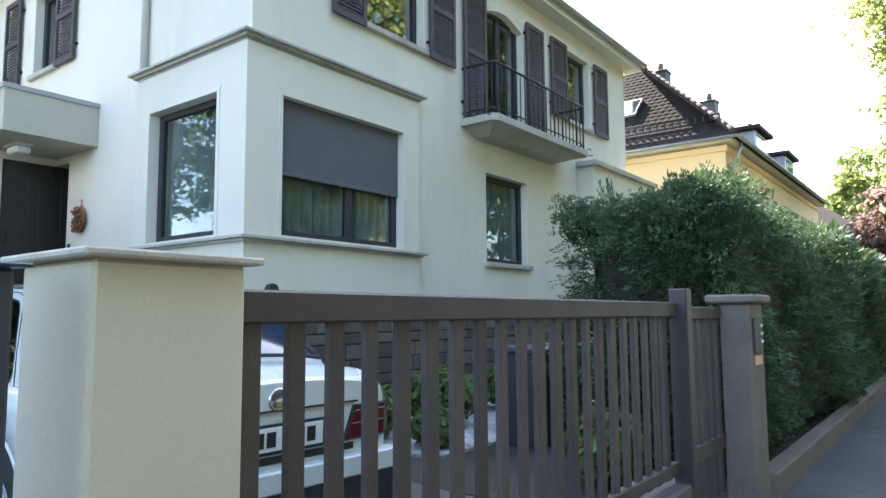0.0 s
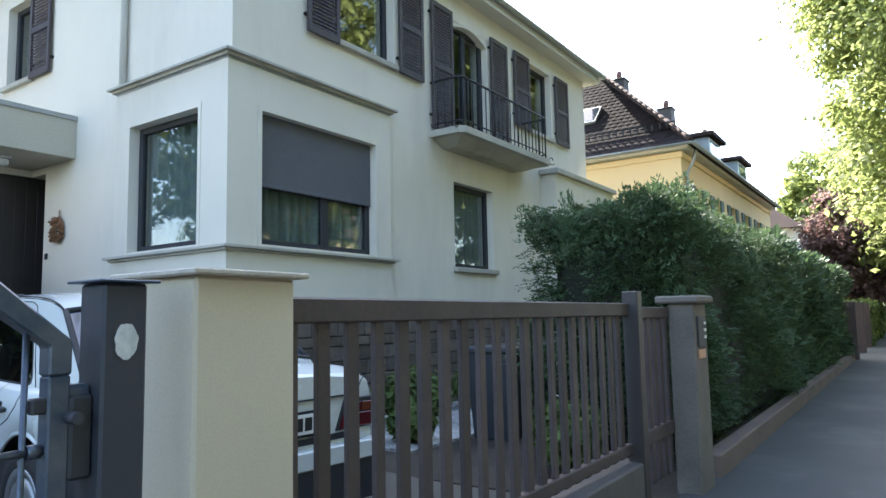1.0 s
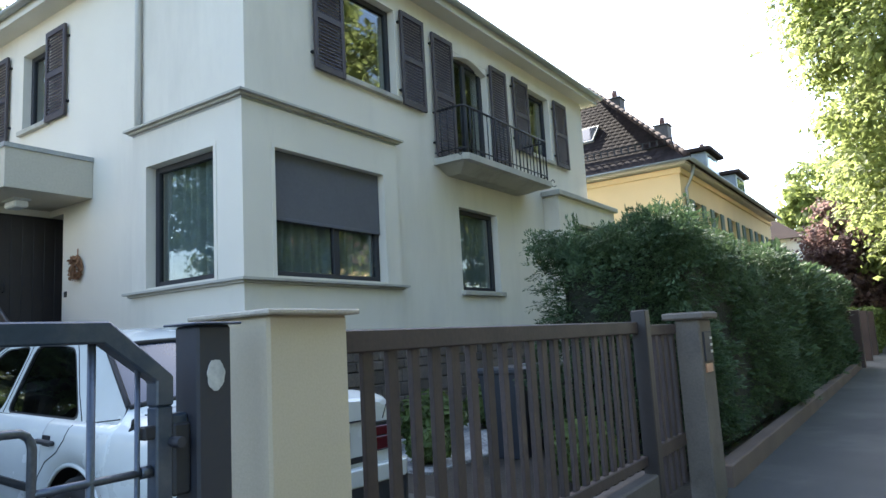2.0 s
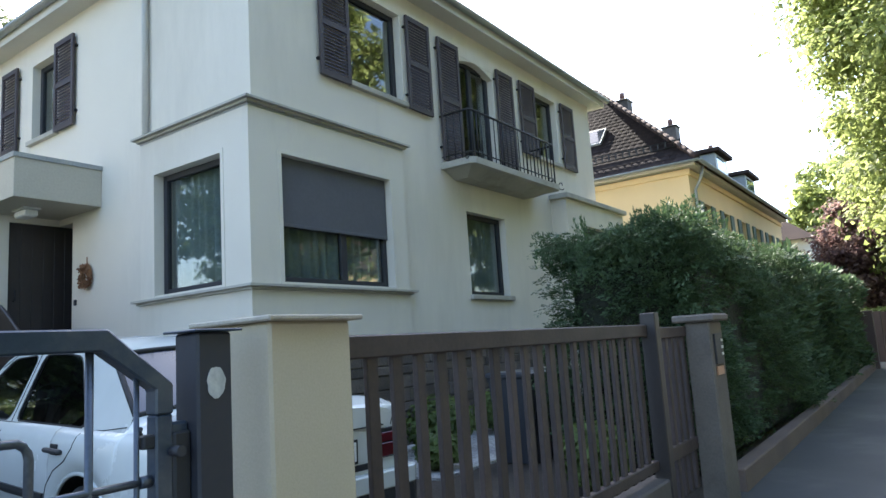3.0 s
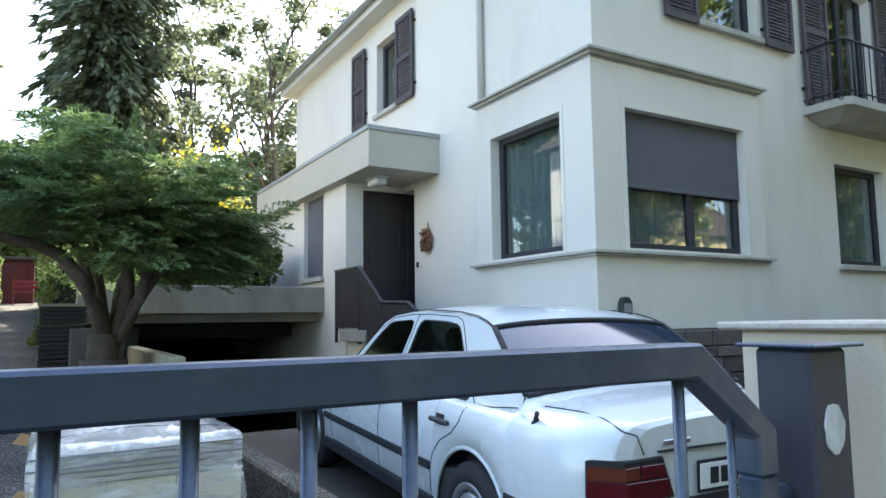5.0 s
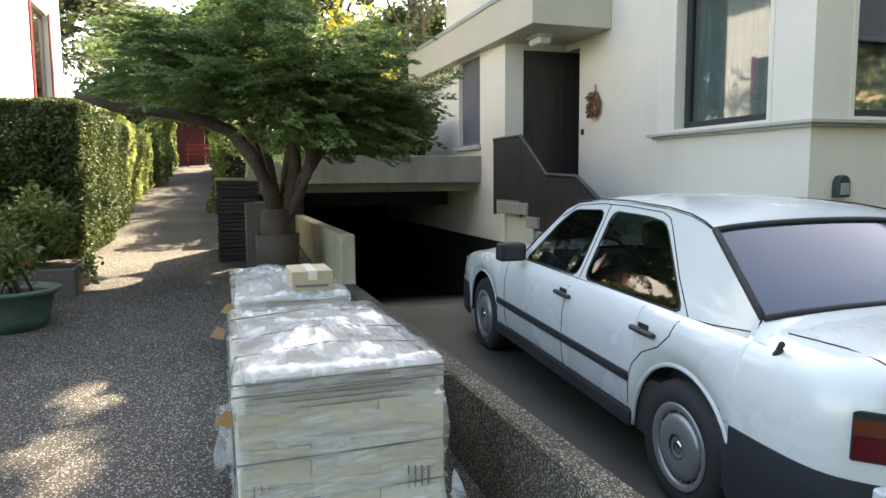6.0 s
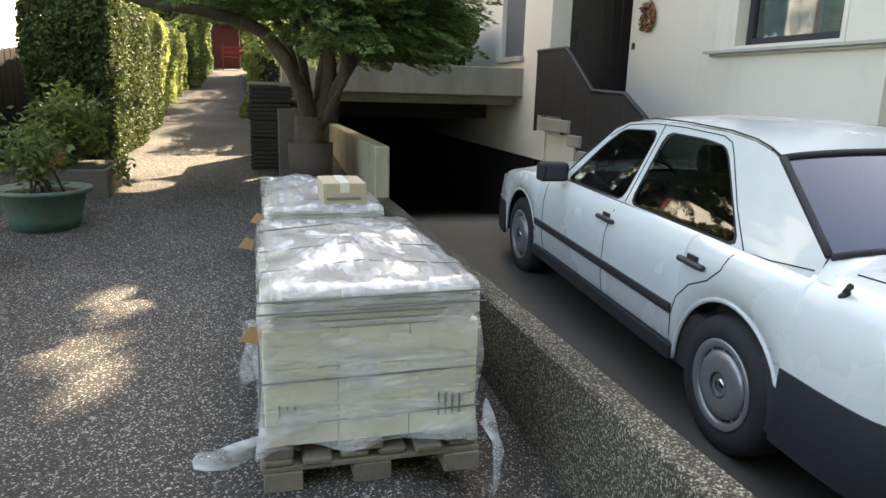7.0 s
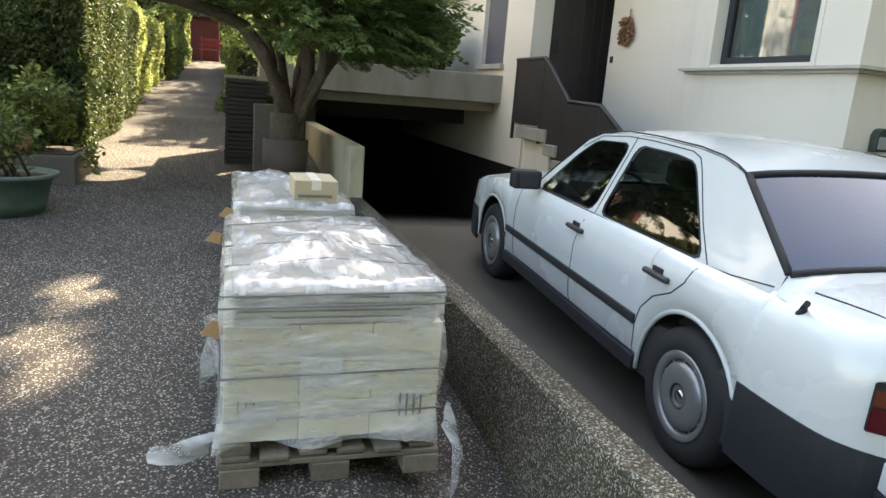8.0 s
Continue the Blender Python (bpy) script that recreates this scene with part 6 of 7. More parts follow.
# tail: lamps, plate, lid seam
for s in (1, -1):
    lm = part("tail_lamp", prism([(s * 0.40, 0.645), (s * 0.90, 0.645), (s * 0.90, 0.70), (s * 0.90, 0.818), (s * 0.465, 0.822)], -1.118, -0.995, "x", bevel=0.006), RUBBER, car, "red and amber tail lamp cluster")
    part("red_lens", prism([(s * 0.425, 0.652), (s * 0.90, 0.652), (s * 0.90, 0.70), (s * 0.90, 0.732), (s * 0.447, 0.732)], -1.128, -1.005, "x", bevel=0.004), LAMP_RED, lm, "red lamp lens")
    part("amber_lens", prism([(s * 0.60, 0.738), (s * 0.90, 0.738), (s * 0.90, 0.792), (s * 0.60, 0.795)], -1.128, -1.005, "x", bevel=0.004), LAMP_AMBER, lm, "amber lamp lens")
    part("reverse_lens", prism([(s * 0.452, 0.738), (s * 0.592, 0.738), (s * 0.592, 0.795), (s * 0.470, 0.795)], -1.128, -1.10, "x", bevel=0.004), LAMP_RED, lm, "dark lamp lens")
    for k in range(3):
        part("lens_rib", prism([(s * (0.43 + 0.005 * k), 0.678 + 0.022 * k), (s * 0.90, 0.678 + 0.022 * k), (s * 0.90, 0.683 + 0.022 * k), (s * (0.43 + 0.005 * k), 0.683 + 0.022 * k)], -1.131, -1.005, "x"), LAMP_RED, lm)
for lamp in [ob for ob in car.children if ob.name.startswith("tail_lamp")]:
    for ob in (lamp, *lamp.children):
        for v in ob.data.vertices:
            v.co.y = math.copysign(min(abs(v.co.y), half_width(v.co.x) + (0.010 if ob is lamp else 0.017)), v.co.y)
part("plate_frame", slab(-1.1235, -1.115, -0.275, 0.275, 0.645, 0.785, 0.004), RUBBER, car)
plate = part("number_plate", slab(-1.126, -1.118, -0.26, 0.26, 0.66, 0.77, 0.003), material("white plate", (0.75, 0.75, 0.72), rough=0.4, bump=0), car, "white plate with dark bars")
for k, (y0, y1) in enumerate(((0.20, 0.15), (0.135, 0.085), (0.07, 0.02), (-0.03, -0.08), (-0.095, -0.145), (-0.16, -0.21))):
    part("plate_bar", slab(-1.129, -1.126, y1, y0, 0.68, 0.75), RUBBER, plate)
part("plate_recess", slab(-1.117, -1.105, -0.47, 0.47, 0.60, 0.635, 0.003), RUBBER, car)
part("lid_seam", slab(-1.122, -1.104, -0.49, 0.49, 0.838, 0.845), RUBBER, car)
part("badge", lathe([(0.0, 0.006), (0.042, 0.006), (0.049, 0.012), (0.055, 0.007), (0.056, 0.0)], 24, None, Matrix.Translation((-1.104, 0, 0.89)) @ Matrix.Rotation(-math.pi / 2, 4, "Y")), CHROME, car, "round chrome badge")
part("model_plate", slab(-1.112, -1.104, 0.30, 0.46, 0.865, 0.885, 0.002), CHROME, car)
for s in (1, -1):
    pts = []
    for x in (-0.50, -0.65, -0.8, -0.95, -1.075):
        lid = 0.70 - 0.05 * max(0.0, (-0.5 - x) / 0.57)
        f = 1 - lid / (half_width(x) - 0.085)
        pts.append((x, s * lid, lid_z(x, f) + 0.001))
    pts += [(-1.104, s * 0.60, 0.915), (-1.106, s * 0.565, 0.835)]
    part("boot_seam", tube(pts, 0.0035, 5), RUBBER, car)

# upper cabin: the side's lean, then openings cut in one sheet
def side_y(z):
    return 0.780 - (z - 0.90) * 0.345


def sheet(outer, holes, s, mat, name, parent, label="", inset=0.0):
    bmq = bmesh.new()
    edges = []
    for loop in (outer, *holes):
        vs = [bmq.verts.new((x, s * (side_y(z) - inset), z)) for x, z in loop]
        edges += [bmq.edges.new((vs[i], vs[(i + 1) % len(vs)])) for i in range(len(vs))]
    bmesh.ops.triangle_fill(bmq, use_beauty=True, use_dissolve=False, edges=edges)
    return part(name, bmq, mat, parent, label)


def rounded(pts, k=0.22):
    """Takes the corners off an outline."""
    out = []
    n = len(pts)
    for i in range(n):
        p, c, q = (Vector(pts[(i + j) % n]) for j in (-1, 0, 1))
        ka, kb = min(k, 0.06 / max((p - c).length, 1e-6)), min(k, 0.06 / max((q - c).length, 1e-6))
        out += [tuple(c.lerp(p, ka)), tuple(c + (p - c) * ka * 0.3 + (q - c) * kb * 0.3), tuple(c.lerp(q, kb))]
    return out


REAR_LINE = [(0.10 - 0.47 * i / 6, 1.315 - 0.312 * i / 6) for i in range(7)]
OUTER = [(-0.37, 0.905), (2.16, 0.885), (1.92, 1.085), (1.65, 1.296), (1.50, 1.352), (1.2, 1.385), (0.9, 1.392), (0.5, 1.385), (0.30, 1.366), (0.18, 1.340)] + REAR_LINE
W_FRONT = [(1.215, 0.912), (2.05, 0.902), (1.70, 1.205), (1.53, 1.312), (1.125, 1.338)]
W_REAR = [(0.105, 0.918), (1.13, 0.912), (1.05, 1.340), (0.66, 1.340), (0.475, 1.322)]
for s in (1, -1):
    f, r = rounded(W_FRONT), rounded(W_REAR)
    cab = sheet(OUTER, [f, r], s, CAR_WHITE, "side_frame", car)
    for nm, hole in (("front_door_glass", f), ("rear_door_glass", r)):
        c = Vector((sum(p[0] for p in hole) / len(hole), sum(p[1] for p in hole) / len(hole)))
        small = [tuple(c + (Vector(p) - c) * 0.955) for p in hole]
        sheet(hole, [small], s, RUBBER, "window_seal", cab, inset=0.004)
        g = sheet(small, [], s, CAR_GLASS, nm, cab, inset=0.012)
        g.visible_shadow = False
    part("quarter_bar", prism([(0.42, 0.922), (0.442, 0.922), (0.535, 1.335), (0.515, 1.335)], s * 0.0, s * 0.001, "y"), ZINC, cab)
    bar = cab.children[-1]
    for v in bar.data.vertices:
        v.co.y = s * (side_y(v.co.z) - 0.006 + (0.006 if abs(v.co.y) > 0.0005 else 0))
    for name, line in (("drip_rail", ((2.14, 0.91), (1.92, 1.10), (1.65, 1.310), (1.50, 1.366), (1.2, 1.399), (0.9, 1.405), (0.5, 1.398), (0.30, 1.379), (0.18, 1.353), (0.10, 1.325))),
                       ("door_frame_seam", ((0.06, 0.912), (0.22, 1.07), (0.415, 1.30), (0.46, 1.345), (0.54, 1.368), (0.9, 1.376), (1.2, 1.370), (1.49, 1.340), (1.68, 1.250))),
                       ("door_frame_seam", ((1.175, 0.912), (1.09, 1.374))),
                       ("pillar_seam", ((0.06, 0.914), (-0.1, 0.922), (-0.34, 0.950)))):
        part(name, tube([(x, s * (side_y(z) + 0.001), z) for x, z in line], 0.0045 if name == "drip_rail" else 0.003, 6), RUBBER, cab)
    part("belt_moulding", tube([(x, s * (side_y(0.908) + 0.006), 0.908 - 0.003 * x) for x in (0.20, 1.2, 2.04)], 0.006, 6), RUBBER, cab)


def top_skin(line, name, mat, crown, parent=car, bow=0.0, shrink=1.0, lift=0.0):
    """A surface across the cabin along line (x, z); crown: how far the middle stands over its edges."""
    bmq = bmesh.new()
    prev = None
    m = 14
    for x, z in line:
        c = []
        for j in range(m + 1):
            f = -1 + 2 * j / m
            c.append(bmq.verts.new((x + bow * (1 - f * f), f * (side_y(z) - 0.012) * shrink, z + crown * (1 - f * f) ** 0.8 + lift)))
        if prev:
            for j in range(m):
                bmq.faces.new((prev[j], prev[j + 1], c[j + 1], c[j])).smooth = True
        prev = c
    return part(name, bmq, mat, parent)


ROOF = [(1.58, 1.325), (1.47, 1.357), (1.32, 1.376), (1.1, 1.389), (0.9, 1.394), (0.6, 1.392), (0.45, 1.384), (0.30, 1.368), (0.18, 1.342), (0.10, 1.315)]
top_skin(ROOF, "roof", CAR_WHITE, 0.045)
REAR_GLASS = material("dark glossy rear glass", (0.016, 0.028, 0.055), rough=0.03, bump=0, spec=0.55)
REAR_GLASS.node_tree.nodes["Principled BSDF"].inputs["Specular Tint"].default_value = (0.72, 0.85, 1.0, 1)
rear_glass = top_skin(REAR_LINE, "rear_window", REAR_GLASS, 0.036, bow=-0.03, lift=0.002)
edge = {}
for x, z in REAR_LINE:
    edge[x] = [(x - 0.03 * (1 - f * f), f * (side_y(z) - 0.012), z + 0.036 * (1 - f * f) ** 0.8 + 0.003) for f in (i / 8 - 1 for i in range(17))]
rows_e = [edge[x] for x, z in REAR_LINE]
for line in ([r[0] for r in rows_e], [r[-1] for r in rows_e], rows_e[0], rows_e[-1]):
    part("window_seal", tube(line, 0.017, 8), RUBBER, rear_glass, "black rubber window seal")
bm = bmesh.new()
prev = None
low = rows_e[-1]
for x, y, z in [(low[0][0], -0.786, 0.915), *low, (low[-1][0], 0.786, 0.915)]:
    q = [bm.verts.new(v) for v in ((x, y, z), (x - 0.06, y, lid_z(-0.45, 1 - abs(y) / (half_width(-0.45) - 0.085)) + 0.004), (x - 0.14, y, lid_z(-0.53, 1 - abs(y) / (half_width(-0.53) - 0.085)) - 0.004))]
    if prev:
        for j in range(2):
            bm.faces.new((prev[j], prev[j + 1], q[j + 1], q[j])).smooth = True
    prev = q
part("window_base_panel", bm, CAR_WHITE, car)
FRONT_G = [(1.58 + 0.56 * i / 6, 1.325 - 0.404 * i / 6) for i in range(7)]
ws = top_skin(FRONT_G, "windscreen", CAR_GLASS, 0.032, bow=0.04)
ws.visible_shadow = False
part("scuttle", slab(2.08, 2.20, -0.72, 0.72, 0.91, 0.935, 0.005), RUBBER, car)

# doors: seams, handles, mirror, aerial
def on_side(x, z, out=0.0):
    b, l = belt(x), low_edge(x)
    f = (z - l) / (b - l)
    w = half_width(x)
    inset = np.interp(f, (0, 0.12, 0.40, 0.68, 0.88, 0.965, 1.0), (0.035, 0.008, 0, 0.004, 0.022, 0.05, 0.085))
    return w - inset + out


for s in (1, -1):
    for seam in ([(1.18, 0.91), (1.225, 0.7), (1.225, 0.45), (1.20, 0.35)], [(0.05, 0.905), (0.075, 0.83), (0.16, 0.755), (0.30, 0.69), (0.39, 0.60), (0.42, 0.50), (0.42, 0.36)], [(2.24, 0.87), (2.26, 0.7), (2.25, 0.45), (2.21, 0.35)], [(0.40, 0.352), (1.3, 0.350), (2.21, 0.350)]):
        pts = []
        for (xa, za), (xb, zb_) in zip(seam, seam[1:]):
            pts += [(xa + (xb - xa) * k / 4, s * on_side(xa + (xb - xa) * k / 4, za + (zb_ - za) * k / 4, -0.001), za + (zb_ - za) * k / 4) for k in range(4)]
        x, z = seam[-1]
        pts.append((x, s * on_side(x, z, -0.001), z))
        part("door_seam", tube(pts, 0.0042, 5), RUBBER, car)
    for x in (0.20, 1.15):
        y = on_side(x, 0.80)
        hd = part("door_handle", slab(x - 0.02, x + 0.19, min(s * y, s * (y + 0.032)), max(s * y, s * (y + 0.032)), 0.788, 0.815, 0.008), CAR_GREY, car, "dark grey door handle")
        part("handle_plate", slab(x + 0.05, x + 0.14, min(s * (y - 0.004), s * (y + 0.006)), max(s * (y - 0.004), s * (y + 0.006)), 0.776, 0.838, 0.004), RUBBER, hd)
    mir = part("wing_mirror", slab(1.92, 2.03, min(s * 0.82, s * 1.03), max(s * 0.82, s * 1.03), 0.905, 1.035, 0.022, seg=2), RUBBER, car, "black wing mirror")
    part("mirror_glass", slab(1.914, 1.921, min(s * 0.85, s * 0.99), max(s * 0.85, s * 0.99), 0.925, 1.015), FRAME, mir)
part("aerial_base", lathe([(0.0, 0.04), (0.012, 0.036), (0.020, 0.0)], 12, None, Matrix.Translation((-0.56, 0.795, 0.905)) @ pose(0, 0, 0, 0, -35, 0)), RUBBER, car, "black folded aerial")
part("aerial_tip", tube([(-0.56, 0.795, 0.925), (-0.60, 0.805, 0.960)], 0.009, 8, None, 0.013), RUBBER, car)
# front lamps and grille
part("grille", slab(3.655, 3.70, -0.28, 0.28, 0.52, 0.77, 0.01), CHROME, car)
for s in (1, -1):
    part("headlamp", slab(3.60, 3.69, min(s * 0.30, s * 0.70), max(s * 0.30, s * 0.70), 0.56, 0.73, 0.015), LAMP_CLEAR, car)
    part("indicator", slab(3.54, 3.665, min(s * 0.69, s * 0.765), max(s * 0.69, s * 0.765), 0.57, 0.71, 0.01), LAMP_CLEAR, car)

# underside, arches and cabin inside
part("underbody", slab(-0.95, 3.5, -0.62, 0.62, 0.20, 0.60, 0.02), RUBBER, car)
part("floor_pan", slab(-0.55, 2.1, -0.83, 0.83, 0.24, 0.55, 0.02), SEAT, car)
for c in (0.0, 2.80):
    for s in (1, -1):
        arc = [math.pi * (-0.03 + 1.06 * i / 24) for i in range(25)]
        bm = bmesh.new()
        prev = None
        for a in arc:
            q = [bm.verts.new((c + (ARCH + 0.004) * math.cos(a), s * yy, 0.315 + (ARCH + 0.004) * math.sin(a))) for yy in (0.55, 0.835)]
            if prev:
                bm.faces.new((prev[0], prev[1], q[1], q[0])).smooth = True
            prev = q
        part("arch_lining", bm, RUBBER, car)
        part("arch_lip", tube([(c + ARCH * math.cos(a), s * (half_width(c + ARCH * math.cos(a)) - 0.022), 0.315 + ARCH * math.sin(a)) for a in arc], 0.013, 6), CAR_WHITE, car)
part("parcel_shelf", slab(-0.46, -0.05, -0.74, 0.74, 0.90, 0.93, 0.01), SEAT, car)
part("dashboard", slab(1.72, 2.15, -0.74, 0.74, 0.55, 0.955, 0.03), SEAT, car)
part("rear_seat", prism([(-0.1, 0.5), (0.55, 0.52), (0.55, 0.66), (0.14, 0.68), (-0.10, 1.06), (-0.22, 1.04)], -0.70, 0.70, "y", bevel=0.03), SEAT, car)
for s in (1, -1):
    part("front_seat", prism([(1.0, 0.52), (1.62, 0.55), (1.62, 0.69), (1.18, 0.68), (0.98, 1.12), (0.86, 1.10)], s * 0.36 - 0.26, s * 0.36 + 0.26, "y", bevel=0.03), SEAT, car)
    part("headrest", slab(0.85, 0.96, s * 0.36 - 0.14, s * 0.36 + 0.14, 1.13, 1.28, 0.03), SEAT, car)
    part("rear_headrest", slab(-0.24, -0.12, s * 0.38 - 0.14, s * 0.38 + 0.14, 0.98, 1.06, 0.03), SEAT, car)
sw = [(1.60 + 0.10 * math.cos(a) * 0.5, 0.36 + 0.19 * math.sin(a), 0.93 + 0.17 * math.cos(a)) for a in (2 * math.pi * i / 20 for i in range(21))]
part("steering_wheel", tube(sw, 0.014, 6), RUBBER, car)


def wheel(x, s):
    m = Matrix.Translation((x, s * 0.748, 0.315)) @ Matrix.Rotation(-s * math.pi / 2, 4, "X")
    ty = part("wheel", lathe([(0.20, -0.10), (0.29, -0.095), (0.312, -0.07), (0.317, 0.0), (0.312, 0.065), (0.295, 0.088), (0.25, 0.098), (0.20, 0.092), (0.19, 0.06)], 40, None, m), TYRE, car, "black tyre with a silver hubcap")
    part("rim", lathe([(0.200, 0.086), (0.208, 0.096), (0.198, 0.100), (0.176, 0.094), (0.168, 0.084), (0.167, 0.060)], 40, None, m), HUBCAP, ty)
    part("rim_gap", lathe([(0.0, 0.058), (0.19, 0.060)], 40, None, m), RUBBER, ty)
    part("hubcap", lathe([(0.0, 0.094), (0.050, 0.094), (0.056, 0.101), (0.064, 0.104), (0.120, 0.101), (0.148, 0.095), (0.156, 0.084), (0.157, 0.060)], 40, None, m), HUBCAP, ty, "silver disc hubcap")
    part("hub_ring", lathe([(0.050, 0.0945), (0.052, 0.099), (0.057, 0.1025), (0.060, 0.1025)], 40, None, m), CAR_GREY, ty)
    part("hub_badge", lathe([(0.0, 0.101), (0.026, 0.100), (0.030, 0.094)], 24, None, m), CHROME, ty)
    for k in range(12):
        a = 2 * math.pi * k / 12 + 0.13
        q = m @ Matrix.Rotation(a, 4, "Z")
        b2 = slab(0.157, 0.1665, -0.007, 0.007, 0.074, 0.083)
        b2.transform(q)
        part("hubcap_clip", b2, HUBCAP, ty)


for x in (0.0, 2.80):
    for s in (1, -1):
        wheel(x, s)
for piece in car.children_recursive:
    for v in piece.data.vertices:
        if v.co.x < -0.36:
            v.co.x = -0.36 + (v.co.x + 0.36) * 0.83
        elif v.co.x > 3.15:
            v.co.x = 3.15 + (v.co.x - 3.15) * 0.8
car.matrix_world = Matrix.Translation((-3.72, 1.965, -0.045)) @ pose(0, 0, 0, 0, 0, 176.9) @ pose(0, 0, 0, 0, -1.9, 0)
car["label"] = "white four-door saloon car parked on the driveway"

# ---- the wrapped pallets ----
BOX_PALE = material("pale cream carton", (0.62, 0.565, 0.42), (0.565, 0.51, 0.38), rough=0.8, fine=30, coarse=3, bump=0.1, vary=0.12)
TILE_STACK = material("stacked grey tiles", (0.40, 0.365, 0.29), (0.31, 0.285, 0.23), rough=0.8, fine=60, coarse=6, bump=0.2)
STRAP = material("dark packing strap", (0.16, 0.16, 0.16), rough=0.5, bump=0)
PALLET_WOOD = material("grey pallet wood", (0.205, 0.17, 0.13), (0.135, 0.115, 0.09), rough=0.9, fine=50, coarse=6, bump=0.4, vary=0.3)


def film_material(name, thin, thick, scale, strength):
    """Clear stretch film: glossy, milky where folded; milk also stands for sky reflections."""
    m = bpy.data.materials.new(name)
    m.use_nodes = True
    n, l = m.node_tree.nodes, m.node_tree.links
    p = n["Principled BSDF"]
    p.inputs["Base Color"].default_value = (0.80, 0.81, 0.80, 1)
    p.inputs["Roughness"].default_value = 0.11
    p.inputs["Specular IOR Level"].default_value = 1.0
    p.inputs["Coat Weight"].default_value = 1.0
    p.inputs["Coat Roughness"].default_value = 0.06
    geo, mp, nz, nz2, bp = (n.new(k) for k in ("ShaderNodeNewGeometry", "ShaderNodeMapping", "ShaderNodeTexNoise", "ShaderNodeTexNoise", "ShaderNodeBump"))
    mp.inputs["Scale"].default_value = scale
    mp.inputs["Rotation"].default_value = (0.35, 0.2, 0.5)
    l.new(geo.outputs["Position"], mp.inputs["Vector"])
    nz.inputs["Scale"].default_value, nz.inputs["Detail"].default_value, nz.inputs["Distortion"].default_value = 1.7, 5, 0.9
    l.new(mp.outputs[0], nz.inputs["Vector"])
    bp.inputs["Strength"].default_value, bp.inputs["Distance"].default_value = strength, 0.045
    l.new(nz.outputs[0], bp.inputs["Height"])
    l.new(bp.outputs[0], p.inputs["Normal"])
    nz2.inputs["Scale"].default_value, nz2.inputs["Detail"].default_value = 3.2, 6
    l.new(mp.outputs[0], nz2.inputs["Vector"])
    mr = n.new("ShaderNodeMapRange")
    mr.inputs["From Min"].default_value, mr.inputs["From Max"].default_value = 0.42, 0.70
    mr.inputs["To Min"].default_value, mr.inputs["To Max"].default_value = thin, thick
    l.new(nz2.outputs[0], mr.inputs["Value"])
    tr, mx = n.new("ShaderNodeBsdfTransparent"), n.new("ShaderNodeMixShader")
    l.new(mr.outputs[0], mx.inputs[0])
    l.new(tr.outputs[0], mx.inputs[1])
    l.new(p.outputs[0], mx.inputs[2])
    l.new(mx.outputs[0], n["Material Output"].inputs["Surface"])
    return m


FILM = film_material("clear film, drawn tight", 0.20, 0.64, (1.9, 1.3, 5.2), 0.75)
# Milkier on top: white sky reflections are put into its opacity.
FILM_TOP = film_material("clear film, folded, with sky gloss", 0.30, 0.78, (2.0, 5.5, 3.0), 0.75)


